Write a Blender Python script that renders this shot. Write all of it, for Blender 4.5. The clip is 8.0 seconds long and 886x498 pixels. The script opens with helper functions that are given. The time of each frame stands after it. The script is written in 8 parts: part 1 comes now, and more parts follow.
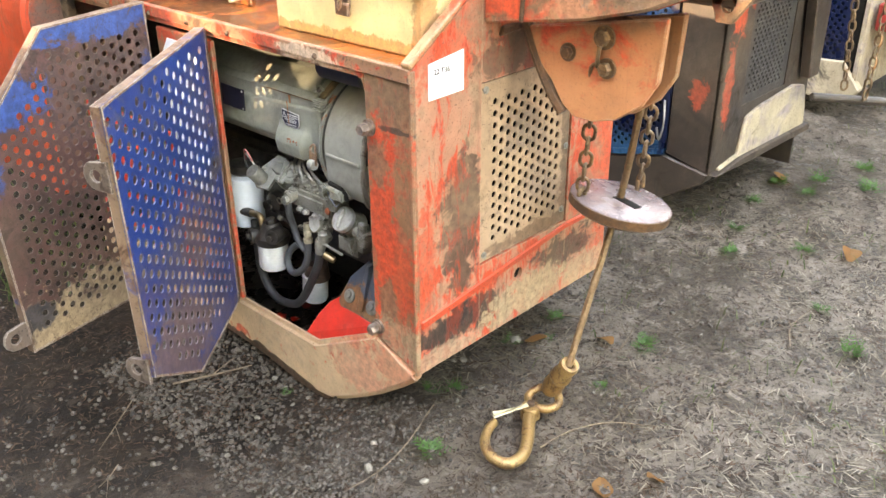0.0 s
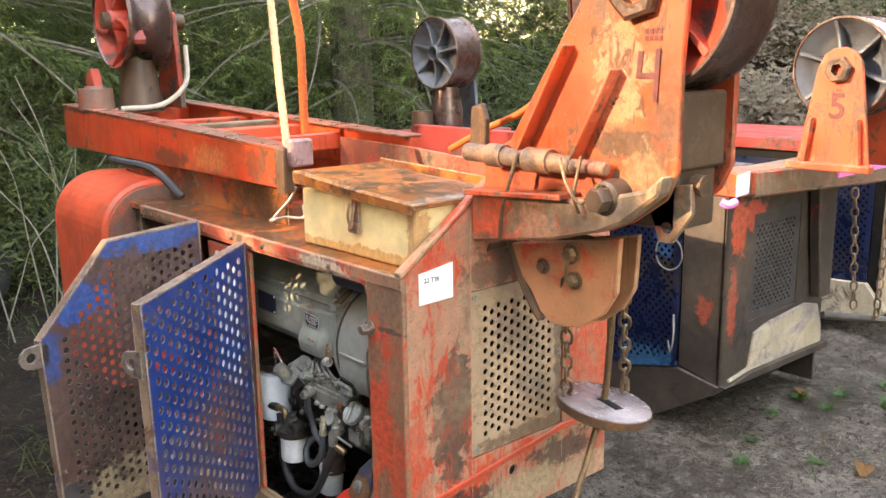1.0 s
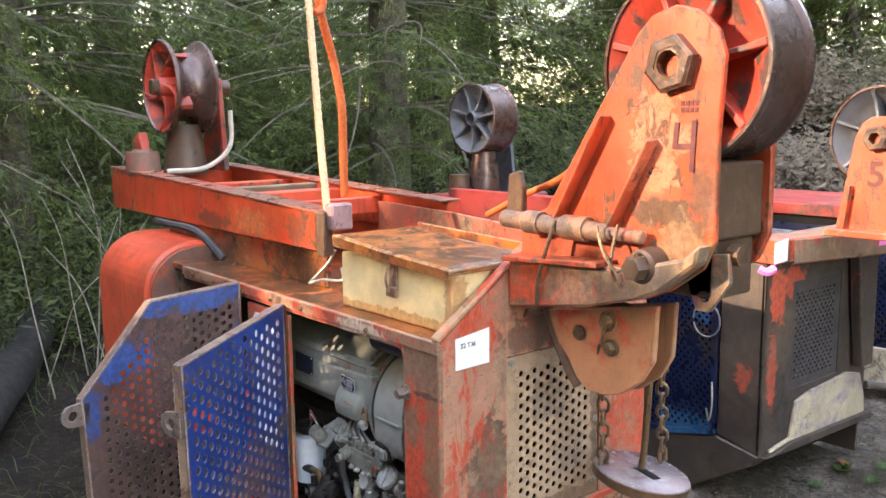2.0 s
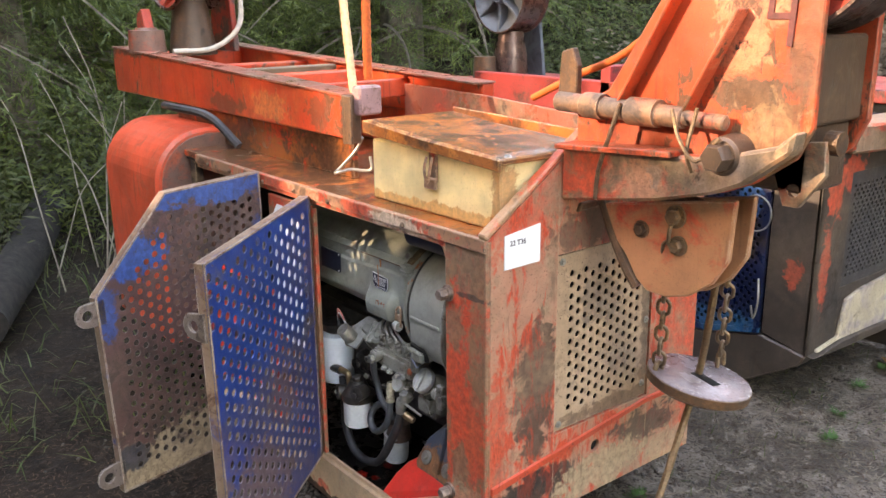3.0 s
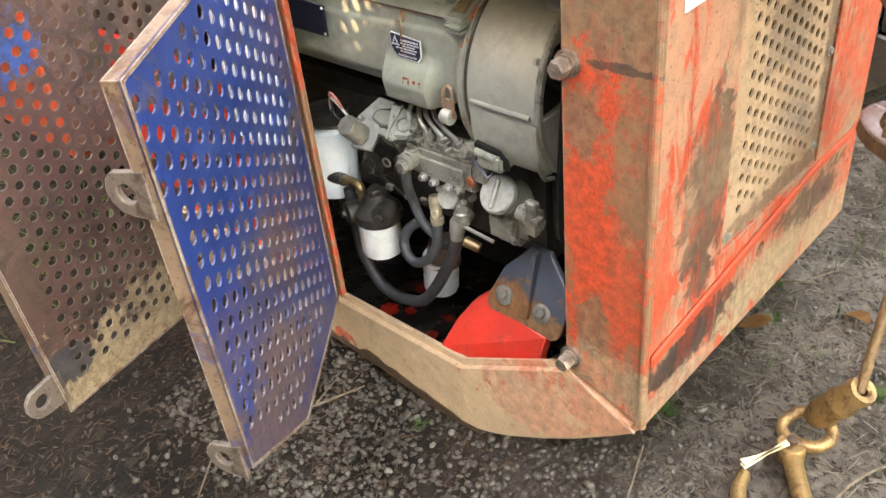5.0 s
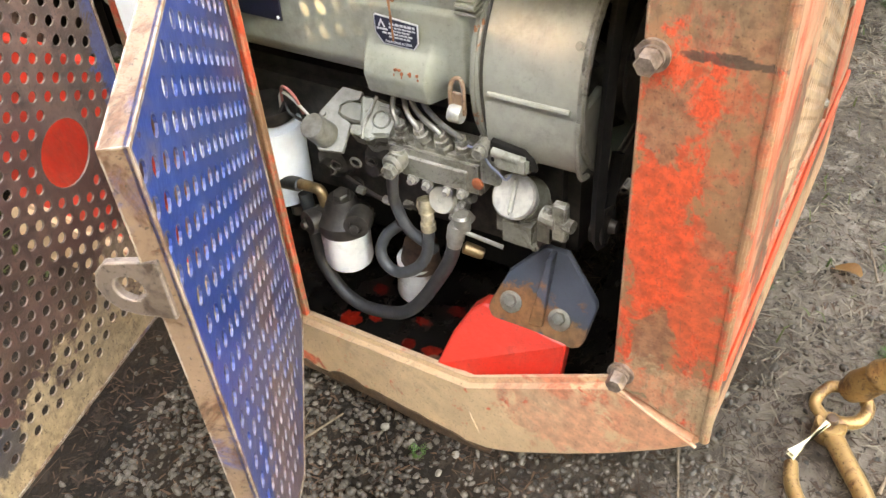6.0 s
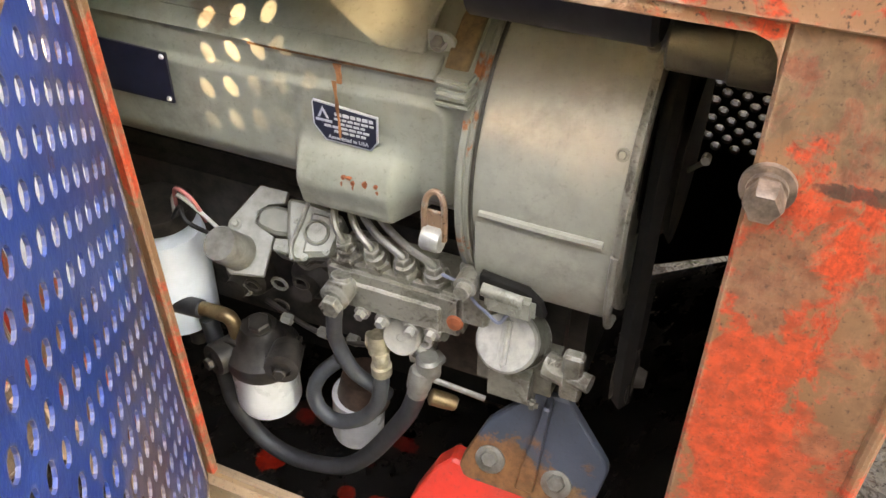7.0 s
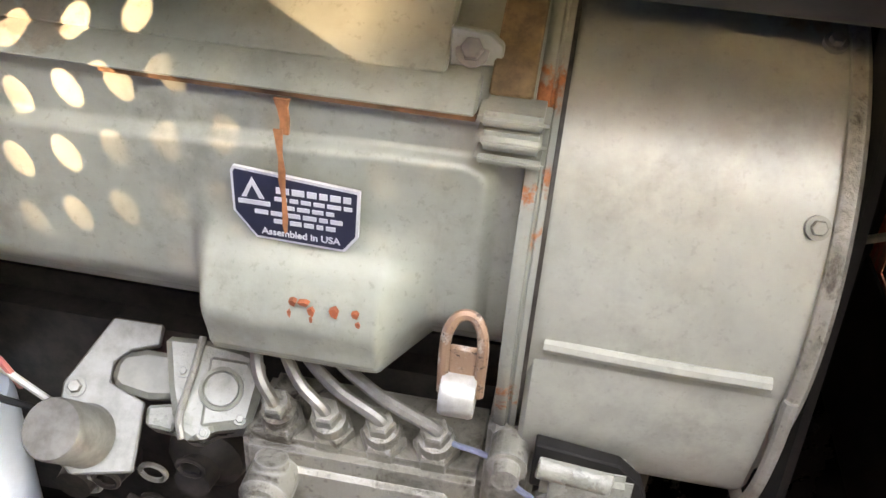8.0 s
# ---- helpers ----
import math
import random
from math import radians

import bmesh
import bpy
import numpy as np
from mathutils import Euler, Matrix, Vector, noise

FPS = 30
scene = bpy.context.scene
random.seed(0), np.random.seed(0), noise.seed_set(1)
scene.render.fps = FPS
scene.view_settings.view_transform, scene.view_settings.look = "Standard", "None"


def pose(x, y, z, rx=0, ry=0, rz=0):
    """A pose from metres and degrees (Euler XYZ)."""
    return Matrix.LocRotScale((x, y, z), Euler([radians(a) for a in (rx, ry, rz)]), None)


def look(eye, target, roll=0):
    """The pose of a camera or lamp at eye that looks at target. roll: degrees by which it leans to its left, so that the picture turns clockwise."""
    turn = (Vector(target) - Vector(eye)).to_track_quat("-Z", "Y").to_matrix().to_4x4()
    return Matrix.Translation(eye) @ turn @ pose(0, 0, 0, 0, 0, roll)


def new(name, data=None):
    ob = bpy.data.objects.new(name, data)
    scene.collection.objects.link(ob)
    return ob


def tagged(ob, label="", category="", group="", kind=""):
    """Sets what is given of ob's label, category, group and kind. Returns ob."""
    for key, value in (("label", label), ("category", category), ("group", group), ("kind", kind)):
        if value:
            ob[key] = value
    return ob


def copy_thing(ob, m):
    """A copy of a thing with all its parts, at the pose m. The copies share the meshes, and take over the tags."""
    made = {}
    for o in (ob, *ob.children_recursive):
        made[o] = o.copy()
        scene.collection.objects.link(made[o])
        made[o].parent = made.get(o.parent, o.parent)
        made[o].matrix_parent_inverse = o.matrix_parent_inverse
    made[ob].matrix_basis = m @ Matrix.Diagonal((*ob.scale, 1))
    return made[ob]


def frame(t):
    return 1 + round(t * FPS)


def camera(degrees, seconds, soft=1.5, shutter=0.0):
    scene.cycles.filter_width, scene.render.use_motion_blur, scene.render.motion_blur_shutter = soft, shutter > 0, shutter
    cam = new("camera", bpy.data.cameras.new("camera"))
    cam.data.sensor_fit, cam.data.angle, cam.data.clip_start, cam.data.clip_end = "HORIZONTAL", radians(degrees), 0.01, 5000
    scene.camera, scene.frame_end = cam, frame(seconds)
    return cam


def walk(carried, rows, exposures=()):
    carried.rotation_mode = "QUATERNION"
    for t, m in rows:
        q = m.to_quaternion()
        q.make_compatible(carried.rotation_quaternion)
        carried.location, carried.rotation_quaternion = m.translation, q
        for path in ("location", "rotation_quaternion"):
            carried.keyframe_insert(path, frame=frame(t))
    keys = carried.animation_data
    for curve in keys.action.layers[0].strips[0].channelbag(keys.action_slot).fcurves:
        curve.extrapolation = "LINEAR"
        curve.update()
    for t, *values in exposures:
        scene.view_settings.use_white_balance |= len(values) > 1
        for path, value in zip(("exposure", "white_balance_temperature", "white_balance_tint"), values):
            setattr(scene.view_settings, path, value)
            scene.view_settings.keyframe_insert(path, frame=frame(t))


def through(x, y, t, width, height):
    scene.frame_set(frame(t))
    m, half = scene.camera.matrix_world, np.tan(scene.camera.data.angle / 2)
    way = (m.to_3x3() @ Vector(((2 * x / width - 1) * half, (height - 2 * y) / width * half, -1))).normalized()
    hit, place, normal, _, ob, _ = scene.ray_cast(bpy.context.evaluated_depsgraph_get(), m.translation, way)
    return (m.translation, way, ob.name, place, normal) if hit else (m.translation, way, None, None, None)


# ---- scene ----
cam = camera(53.8, 8.0)
PATH = [
    (0, (-1.183, -1.202, 1.179), (0.114, 0.026, 0.28), -0.5),
    (0.5, (-1.186, -1.38, 1.185), (0.115, -0.017, 0.514), -0.5),
    (1, (-1.196, -1.51, 1.215), (0.089, -0.04, 0.785), -0.9),
    (1.2, (-1.196, -1.524, 1.224), (0.078, -0.027, 0.856), -1.2),
    (2.3, (-1.217, -1.516, 1.232), (0.02, 0.028, 0.941), -0.5),
    (2.5, (-1.209, -1.479, 1.225), (0.015, 0.064, 0.877), -0.2),
    (3, (-1.162, -1.308, 1.2), (0.039, 0.197, 0.657), -0.6),
    (3.5, (-1.107, -1.075, 1.165), (0.107, 0.335, 0.432), -2.0),
    (4, (-1.008, -0.863, 1.079), (0.191, 0.482, 0.211), -3.4),
    (4.5, (-0.876, -0.649, 1.03), (0.287, 0.649, 0.047), -5.5),
    (4.7, (-0.859, -0.593, 1.028), (0.26, 0.684, -0.03), -6.1),
    (5.8, (-0.808, -0.155, 1.041), (0.417, 0.729, -0.27), -7.2),
    (6, (-0.8, -0.111, 1.027), (0.471, 0.716, -0.277), -4.9),
    (6.5, (-0.684, 0.002, 0.993), (0.645, 0.757, -0.296), -3.2),
    (7, (-0.528, 0.138, 0.922), (0.881, 0.758, -0.355), -0.4),
    (7.5, (-0.382, 0.26, 0.817), (1.164, 0.617, -0.4), 2.7),
    (8, (-0.294, 0.366, 0.736), (1.343, 0.609, -0.388), 4.0),
]
walk(cam, [(t, look(eye, target, roll)) for t, eye, target, roll in PATH], [(0, 5.3, 12400, 17), (0.5, 5.1, 12000, 17), (1.0, 4.7, 11200, 19), (2.5, 4.5, 9000, 21), (3.0, 4.55, 10400, 21), (3.5, 4.6, 11600, 21), (4.0, 4.9, 13000, 20), (4.5, 5.15, 13800, 19), (6.0, 5.65, 14600, 18), (6.5, 5.6, 14600, 19), (7.0, 5.4, 14600, 20), (7.5, 5.6, 12800, 20), (8.0, 5.82, 12400, 23)])

# ---- world and sun ----
SUN_FROM = Vector((-0.90, 0.30, 0.36)).normalized()
world = bpy.data.worlds.new("sky")
scene.world = world
world.use_nodes = True
wn = world.node_tree
sky = wn.nodes.new("ShaderNodeTexSky")
sky.sky_type, sky.sun_disc = "NISHITA", False
sky.sun_elevation = math.asin(SUN_FROM.z)
sky.sun_rotation = math.atan2(SUN_FROM.x, SUN_FROM.y)
sky.air_density, sky.dust_density, sky.ozone_density = 1.0, 0.8, 1.0
wn.links.new(sky.outputs[0], wn.nodes["Background"].inputs[0])
wn.nodes["Background"].inputs[1].default_value = 0.15
sun = new("sun", bpy.data.lights.new("sun", "SUN"))
sun.data.energy, sun.data.angle, sun.data.color = 0.40, radians(0.6), (1.0, 0.96, 0.90)
sun.matrix_world = look(SUN_FROM * 30, (0, 0, 0))

# ---- materials ----
def mat(name):
    m = bpy.data.materials.new(name)
    m.use_nodes = True
    t = m.node_tree
    return m, t, t.nodes["Principled BSDF"]


def link(t, a, b):
    t.links.new(a, b)


def coords(t, scale=1.0, stretch=(1, 1, 1)):
    c = t.nodes.new("ShaderNodeTexCoord")
    mp = t.nodes.new("ShaderNodeMapping")
    mp.inputs["Scale"].default_value = [scale * s for s in stretch]
    link(t, c.outputs["Object"], mp.inputs[0])
    return mp.outputs[0]


def fbm(t, vec, scale, detail=5, rough=0.6, distort=0.0):
    n = t.nodes.new("ShaderNodeTexNoise")
    n.inputs["Scale"].default_value, n.inputs["Detail"].default_value = scale, detail
    n.inputs["Roughness"].default_value, n.inputs["Distortion"].default_value = rough, distort
    link(t, vec, n.inputs["Vector"])
    return n.outputs["Fac"]


def step(t, val, lo, hi):
    r = t.nodes.new("ShaderNodeMapRange")
    r.inputs["From Min"].default_value, r.inputs["From Max"].default_value = lo, hi
    r.interpolation_type = "SMOOTHSTEP"
    link(t, val, r.inputs["Value"])
    return r.outputs[0]


def mix(t, fac, a, b):
    m = t.nodes.new("ShaderNodeMix")
    m.data_type = "RGBA"
    if isinstance(fac, float):
        m.inputs[0].default_value = fac
    else:
        link(t, fac, m.inputs[0])
    for sock, v in ((m.inputs[6], a), (m.inputs[7], b)):
        if isinstance(v, tuple):
            sock.default_value = (*v, 1)
        else:
            link(t, v, sock)
    return m.outputs[2]


def calc(t, op, a, b):
    m = t.nodes.new("ShaderNodeMath")
    m.operation = op
    m.use_clamp = True
    for sock, v in ((m.inputs[0], a), (m.inputs[1], b)):
        if isinstance(v, (int, float)):
            sock.default_value = v
        else:
            link(t, v, sock)
    return m.outputs[0]


def bump(t, h, bsdf, strength=0.3, dist=0.01):
    b = t.nodes.new("ShaderNodeBump")
    b.inputs["Strength"].default_value, b.inputs["Distance"].default_value = strength, dist
    link(t, h, b.inputs["Height"])
    link(t, b.outputs[0], bsdf.inputs["Normal"])


def stain(t, v, centre, size, soft=0.30, ragged=1.5, scale=24):
    """A patch round centre with a ragged outline, 0 to 1."""
    mp = t.nodes.new("ShaderNodeMapping")
    mp.inputs["Scale"].default_value = [1 / s for s in size]
    mp.inputs["Location"].default_value = [-c / s for c, s in zip(centre, size)]
    link(t, v, mp.inputs[0])
    ln = t.nodes.new("ShaderNodeVectorMath")
    ln.operation = "LENGTH"
    link(t, mp.outputs[0], ln.inputs[0])
    n = t.nodes.new("ShaderNodeMath")
    n.operation = "MULTIPLY_ADD"
    n.inputs[1].default_value, n.inputs[2].default_value = ragged * 2.2, -ragged * 1.1
    link(t, fbm(t, v, scale, 9, 0.68, 0.5), n.inputs[0])
    ad = t.nodes.new("ShaderNodeMath")
    link(t, ln.outputs["Value"], ad.inputs[0])
    link(t, n.outputs[0], ad.inputs[1])
    return step(t, ad.outputs[0], 1.0 + soft * 0.5, 1.0 - soft * 0.5)


def edges(t, radius=0.0042):
    """Where a sharp edge lies within radius, 0 to 1."""
    b = t.nodes.new("ShaderNodeBevel")
    b.samples = 4
    b.inputs["Radius"].default_value = radius
    g = t.nodes.new("ShaderNodeNewGeometry")
    d = t.nodes.new("ShaderNodeVectorMath")
    d.operation = "DOT_PRODUCT"
    link(t, b.outputs[0], d.inputs[0])
    link(t, g.outputs["Normal"], d.inputs[1])
    return step(t, d.outputs["Value"], 0.985, 0.90)


def worn(name, layers, rough=(0.45, 0.8), metal=0.0, relief=0.3, spread=1.0, coat=0.0, grime=0.3, zones=(), edge=None, dust=(0.20, 0.135, 0.085), drip=0.0):
    """Old paint: layers of (colour, amount 0..1, size per metre, hardness, stretch), the first the ground colour;
    zones of (colour, centre, size, strength) are patches with a place of their own; edge is the colour of worn edges."""
    m, t, p = mat(name)
    base = layers[0]
    v0 = coords(t)
    big = fbm(t, v0, 7 * spread, 6, 0.62)
    col = mix(t, step(t, big, 0.3, 0.7), tuple(c * 0.80 for c in base), tuple(min(1, c * 1.15) for c in base))
    height, last = big, None
    early, late = [z for z in zones if len(z) == 4], [z[:4] for z in zones if len(z) == 5]

    def put(col, z):
        c, centre, size, strength = z
        f = calc(t, "MULTIPLY", stain(t, v0, centre, size), strength)
        grain = fbm(t, v0, 55, 6, 0.7)
        return mix(t, f, col, mix(t, step(t, grain, 0.32, 0.68), tuple(k * 0.65 for k in c), tuple(min(1, k * 1.3) for k in c)))

    for z in early:
        col = put(col, z)
    for i, (c, amount, size, hard, stretch) in enumerate(layers[1:]):
        v = coords(t, 1.0, stretch)
        n1 = fbm(t, v, size, 9, 0.68, 0.4 + 0.3 * i)
        n2 = fbm(t, v, size * 0.23, 3, 0.5)
        n = calc(t, "ADD", calc(t, "MULTIPLY", n1, 0.65), calc(t, "MULTIPLY", n2, 0.35))
        lim = 0.5 + (0.5 - amount) * 0.5
        f = step(t, n, lim - hard, lim + hard)
        grain = fbm(t, v, size * 6, 4, 0.7)
        shade = mix(t, step(t, grain, 0.3, 0.7), tuple(k * 0.68 for k in c), tuple(min(1, k * 1.25) for k in c))
        col = mix(t, f, col, shade)
        last = f
        height = calc(t, "SUBTRACT", height, calc(t, "MULTIPLY", f, 0.25))
    for z in late:
        col = put(col, z)
    film = step(t, fbm(t, v0, 3.2 * spread, 7, 0.66, 0.6), 0.46, 0.72)
    col = mix(t, calc(t, "MULTIPLY", film, grime), col, dust)
    if drip:
        run = step(t, fbm(t, coords(t, 1.0, (1.0, 1.0, 0.07)), 42, 5, 0.65, 0.3), 0.54, 0.66)
        where = step(t, fbm(t, v0, 6, 4, 0.6), 0.45, 0.62)
        col = mix(t, calc(t, "MULTIPLY", calc(t, "MULTIPLY", run, where), drip), col, tuple(0.22 * k + 0.012 for k in base))
    scratch = step(t, fbm(t, coords(t, 1.0, (1.0, 1.0, 0.16)), 70, 6, 0.7, 0.8), 0.60, 0.68)
    col = mix(t, calc(t, "MULTIPLY", scratch, min(0.9, 2.2 * grime)), col, tuple(0.30 * k + 0.02 for k in base))
    speck = step(t, fbm(t, v0, 190, 5, 0.72), 0.575, 0.645)
    col = mix(t, calc(t, "MULTIPLY", speck, min(0.85, 3.0 * grime)), col, (0.045, 0.03, 0.022))
    if edge:
        chip = calc(t, "MULTIPLY", edges(t), step(t, fbm(t, v0, 38, 6, 0.7), 0.40, 0.56))
        col = mix(t, chip, col, edge)
        height = calc(t, "SUBTRACT", height, calc(t, "MULTIPLY", chip, 0.15))
    link(t, col, p.inputs["Base Color"])
    fine = fbm(t, v0, 160, 4, 0.65)
    rr = t.nodes.new("ShaderNodeMapRange")
    rr.inputs["To Min"].default_value, rr.inputs["To Max"].default_value = rough
    wet = calc(t, "ADD", calc(t, "MULTIPLY", last if last else fine, 0.6), calc(t, "MULTIPLY", step(t, fbm(t, v0, 11, 6, 0.65), 0.35, 0.65), 0.4))
    link(t, wet, rr.inputs["Value"])
    link(t, rr.outputs[0], p.inputs["Roughness"])
    p.inputs["Metallic"].default_value = metal
    p.inputs["Coat Weight"].default_value = coat
    bump(t, calc(t, "ADD", calc(t, "MULTIPLY", height, 0.75), calc(t, "MULTIPLY", fine, 0.16)), p, min(1.0, relief * 1.6), 0.007)
    return m


def plain(name, colour, rough=0.5, metal=0.0, vary=0.15, grain=40, relief=0.1):
    m, t, p = mat(name)
    v = coords(t)
    n = fbm(t, v, grain, 6, 0.65)
    col = mix(t, step(t, n, 0.3, 0.7), tuple(c * (1 - vary) for c in colour), tuple(min(1, c * (1 + vary)) for c in colour))
    link(t, col, p.inputs["Base Color"])
    r = t.nodes.new("ShaderNodeMapRange")
    r.inputs["To Min"].default_value, r.inputs["To Max"].default_value = max(0.03, rough - 0.12), min(1, rough + 0.12)
    link(t, fbm(t, v, grain * 0.4, 4, 0.6), r.inputs["Value"])
    link(t, r.outputs[0], p.inputs["Roughness"])
    p.inputs["Metallic"].default_value = metal
    bump(t, n, p, relief, 0.004)
    return m


ONE = (1, 1, 1)
ORANGE = (0.60, 0.070, 0.030)
RED = (0.55, 0.04, 0.02)
MUD = (0.19, 0.125, 0.078)
TAN = (0.40, 0.28, 0.175)
RUST = (0.13, 0.055, 0.03)
DARK = (0.035, 0.022, 0.016)
SOOT = (0.028, 0.022, 0.020)
PINK = (0.43, 0.16, 0.10)
BARE = (0.46, 0.30, 0.20)
M_END = worn("paint_end", [(0.50, 0.23, 0.15), ((0.34, 0.21, 0.135), 0.42, 7, 0.08, ONE), (ORANGE, 0.44, 34, 0.04, (1, 1, 0.35)), (DARK, 0.20, 12, 0.05, ONE)], edge=BARE, drip=0.5, zones=(
    (ORANGE, (0.68, 0.0, 0.30), (0.10, 0.1, 0.26), 0.85), (ORANGE, (0.02, 0.0, 0.20), (0.045, 0.1, 0.22), 0.8), (ORANGE, (0.10, 0.0, 0.78), (0.20, 0.1, 0.08), 0.6),
    ((0.085, 0.045, 0.030), (0.150, 0.0, 0.33), (0.065, 0.1, 0.18), 0.85), (SOOT, (0.14, 0.0, 0.085), (0.15, 0.1, 0.042), 0.92), (SOOT, (0.56, 0.0, 0.125), (0.12, 0.1, 0.045), 0.8, 1),
    ((0.075, 0.040, 0.027), (0.150, 0.0, 0.34), (0.060, 0.1, 0.17), 0.5, 1), (SOOT, (0.15, 0.0, 0.085), (0.16, 0.1, 0.05), 0.75, 1), (TAN, (0.40, 0.0, 0.055), (0.16, 0.1, 0.055), 0.9, 1), (TAN, (0.66, 0.0, 0.03), (0.10, 0.1, 0.05), 0.7, 1), ((0.36, 0.24, 0.16), (0.08, 0.0, 0.015), (0.12, 0.1, 0.03), 0.8, 1), ((0.10, 0.06, 0.04), (0.34, 0.0, 0.70), (0.14, 0.1, 0.05), 0.7, 1)))
M_POST = worn("paint_post", grime=0.2, layers=[(0.28, 0.135, 0.075), (ORANGE, 0.46, 40, 0.04, (1, 1, 0.7)), (PINK, 0.26, 16, 0.06, ONE), (DARK, 0.22, 30, 0.03, ONE)], edge=BARE, zones=(
    (ORANGE, (0.0, 0.105, 0.36), (0.1, 0.040, 0.25), 0.92), (ORANGE, (0.0, 0.06, 0.25), (0.1, 0.055, 0.14), 0.75), ((0.20, 0.125, 0.08), (0.0, 0.05, 0.66), (0.1, 0.14, 0.07), 0.75, 1), ((0.27, 0.135, 0.078), (0.0, 0.02, 0.48), (0.1, 0.035, 0.16), 0.6, 1), ((0.21, 0.13, 0.08), (0.0, 0.11, 0.50), (0.1, 0.03, 0.05), 0.8, 1), ((0.20, 0.125, 0.075), (0.0, 0.09, 0.16), (0.1, 0.03, 0.06), 0.8, 1),
    (TAN, (0.0, 0.06, 0.06), (0.1, 0.10, 0.06), 0.6, 1), ((0.05, 0.035, 0.03), (0.0, 0.05, 0.585), (0.1, 0.06, 0.006), 0.8, 1)))
M_SILL = worn("paint_sill", grime=0.12, layers=[(0.64, 0.415, 0.255), (ORANGE, 0.30, 26, 0.03, ONE), ((0.52, 0.345, 0.22), 0.42, 8, 0.09, ONE), (DARK, 0.14, 20, 0.03, ONE)], edge=BARE, zones=(
    ((0.60, 0.25, 0.16), (0.0, 0.22, -0.06), (0.1, 0.10, 0.09), 0.7), ((0.56, 0.20, 0.12), (0.0, 0.07, -0.01), (0.1, 0.09, 0.07), 0.7), ((0.62, 0.10, 0.05), (0.0, 0.735, -0.19), (0.1, 0.035, 0.02), 0.9, 1), ((0.62, 0.16, 0.09), (0.04, 0.25, 0.01), (0.05, 0.14, 0.03), 0.6, 1)))
M_HEAD = worn("paint_header", [(0.34, 0.17, 0.10), (ORANGE, 0.40, 30, 0.03, ONE), ((0.10, 0.05, 0.03), 0.38, 26, 0.04, ONE), ((0.60, 0.42, 0.30), 0.20, 20, 0.04, ONE)], edge=BARE, drip=0.4, zones=(
    ((0.62, 0.45, 0.33), (0.0, 0.33, 0.70), (0.1, 0.10, 0.02), 0.9, 1), (ORANGE, (0.0, 0.50, 0.70), (0.1, 0.06, 0.03), 0.8, 1), (ORANGE, (0.0, 0.90, 0.70), (0.1, 0.08, 0.03), 0.7, 1)))
M_DECK = worn("paint_deck", [(0.40, 0.115, 0.035), (RUST, 0.52, 10, 0.05, ONE), (ORANGE, 0.36, 18, 0.03, ONE), (DARK, 0.24, 14, 0.05, ONE)], rough=(0.10, 0.45), edge=BARE)
M_BEAM = worn("paint_beam", grime=0.15, layers=[(0.60, 0.060, 0.024), ((0.66, 0.13, 0.045), 0.34, 5, 0.1, ONE), (RUST, 0.33, 24, 0.03, (1, 1, 0.5)), (DARK, 0.20, 14, 0.04, ONE)], rough=(0.28, 0.6), edge=(0.16, 0.07, 0.04), drip=0.5, zones=(
    ((0.10, 0.05, 0.035), (0.14, 1.6, 1.02), (0.06, 1.2, 0.02), 0.8, 1), (RUST, (0.12, 0.85, 0.90), (0.1, 0.06, 0.05), 0.7, 1), ((0.62, 0.20, 0.07), (0.12, 1.15, 0.90), (0.1, 0.12, 0.04), 0.7, 1), (RUST, (0.12, 1.45, 0.88), (0.1, 0.12, 0.03), 0.7, 1)))
M_PLATE = worn("paint_plate", grime=0.16, layers=[(0.56, 0.075, 0.028), ((0.62, 0.19, 0.10), 0.26, 9, 0.07, ONE), (RUST, 0.40, 40, 0.02, (1, 1, 0.55)), (DARK, 0.24, 30, 0.03, ONE)], rough=(0.30, 0.7), edge=(0.22, 0.10, 0.06), drip=0.85, zones=(
    ((0.66, 0.26, 0.15), (0.26, -0.40, 1.18), (0.1, 0.06, 0.11), 0.5), ((0.10, 0.055, 0.030), (0.26, -0.430, 1.035), (0.1, 0.085, 0.04), 0.95, 1), ((0.14, 0.075, 0.04), (0.26, -0.515, 1.10), (0.1, 0.03, 0.10), 0.7, 1), ((0.24, 0.13, 0.065), (0.26, -0.47, 0.96), (0.1, 0.075, 0.075), 0.92, 1), (RUST, (0.26, -0.50, 1.07), (0.1, 0.03, 0.06), 0.7, 1), ((0.20, 0.05, 0.03), (0.26, -0.20, 0.95), (0.1, 0.16, 0.05), 0.6, 1)))
M_NOSE = worn("paint_nose", grime=0.2, layers=[(0.46, 0.235, 0.125), (ORANGE, 0.36, 12, 0.05, ONE), (MUD, 0.48, 9, 0.06, ONE), (DARK, 0.24, 16, 0.04, ONE)], edge=BARE, drip=0.4, zones=(
    (ORANGE, (0.22, -0.06, 0.85), (0.1, 0.13, 0.09), 0.95), ((0.55, 0.24, 0.15), (0.22, -0.22, 0.86), (0.1, 0.10, 0.05), 0.7), ((0.24, 0.16, 0.11), (0.29, -0.30, 0.66), (0.1, 0.12, 0.06), 0.8), (ORANGE, (0.29, -0.12, 0.72), (0.1, 0.05, 0.06), 0.8), ((0.26, 0.19, 0.15), (0.22, -0.40, 0.88), (0.1, 0.16, 0.05), 0.8)))
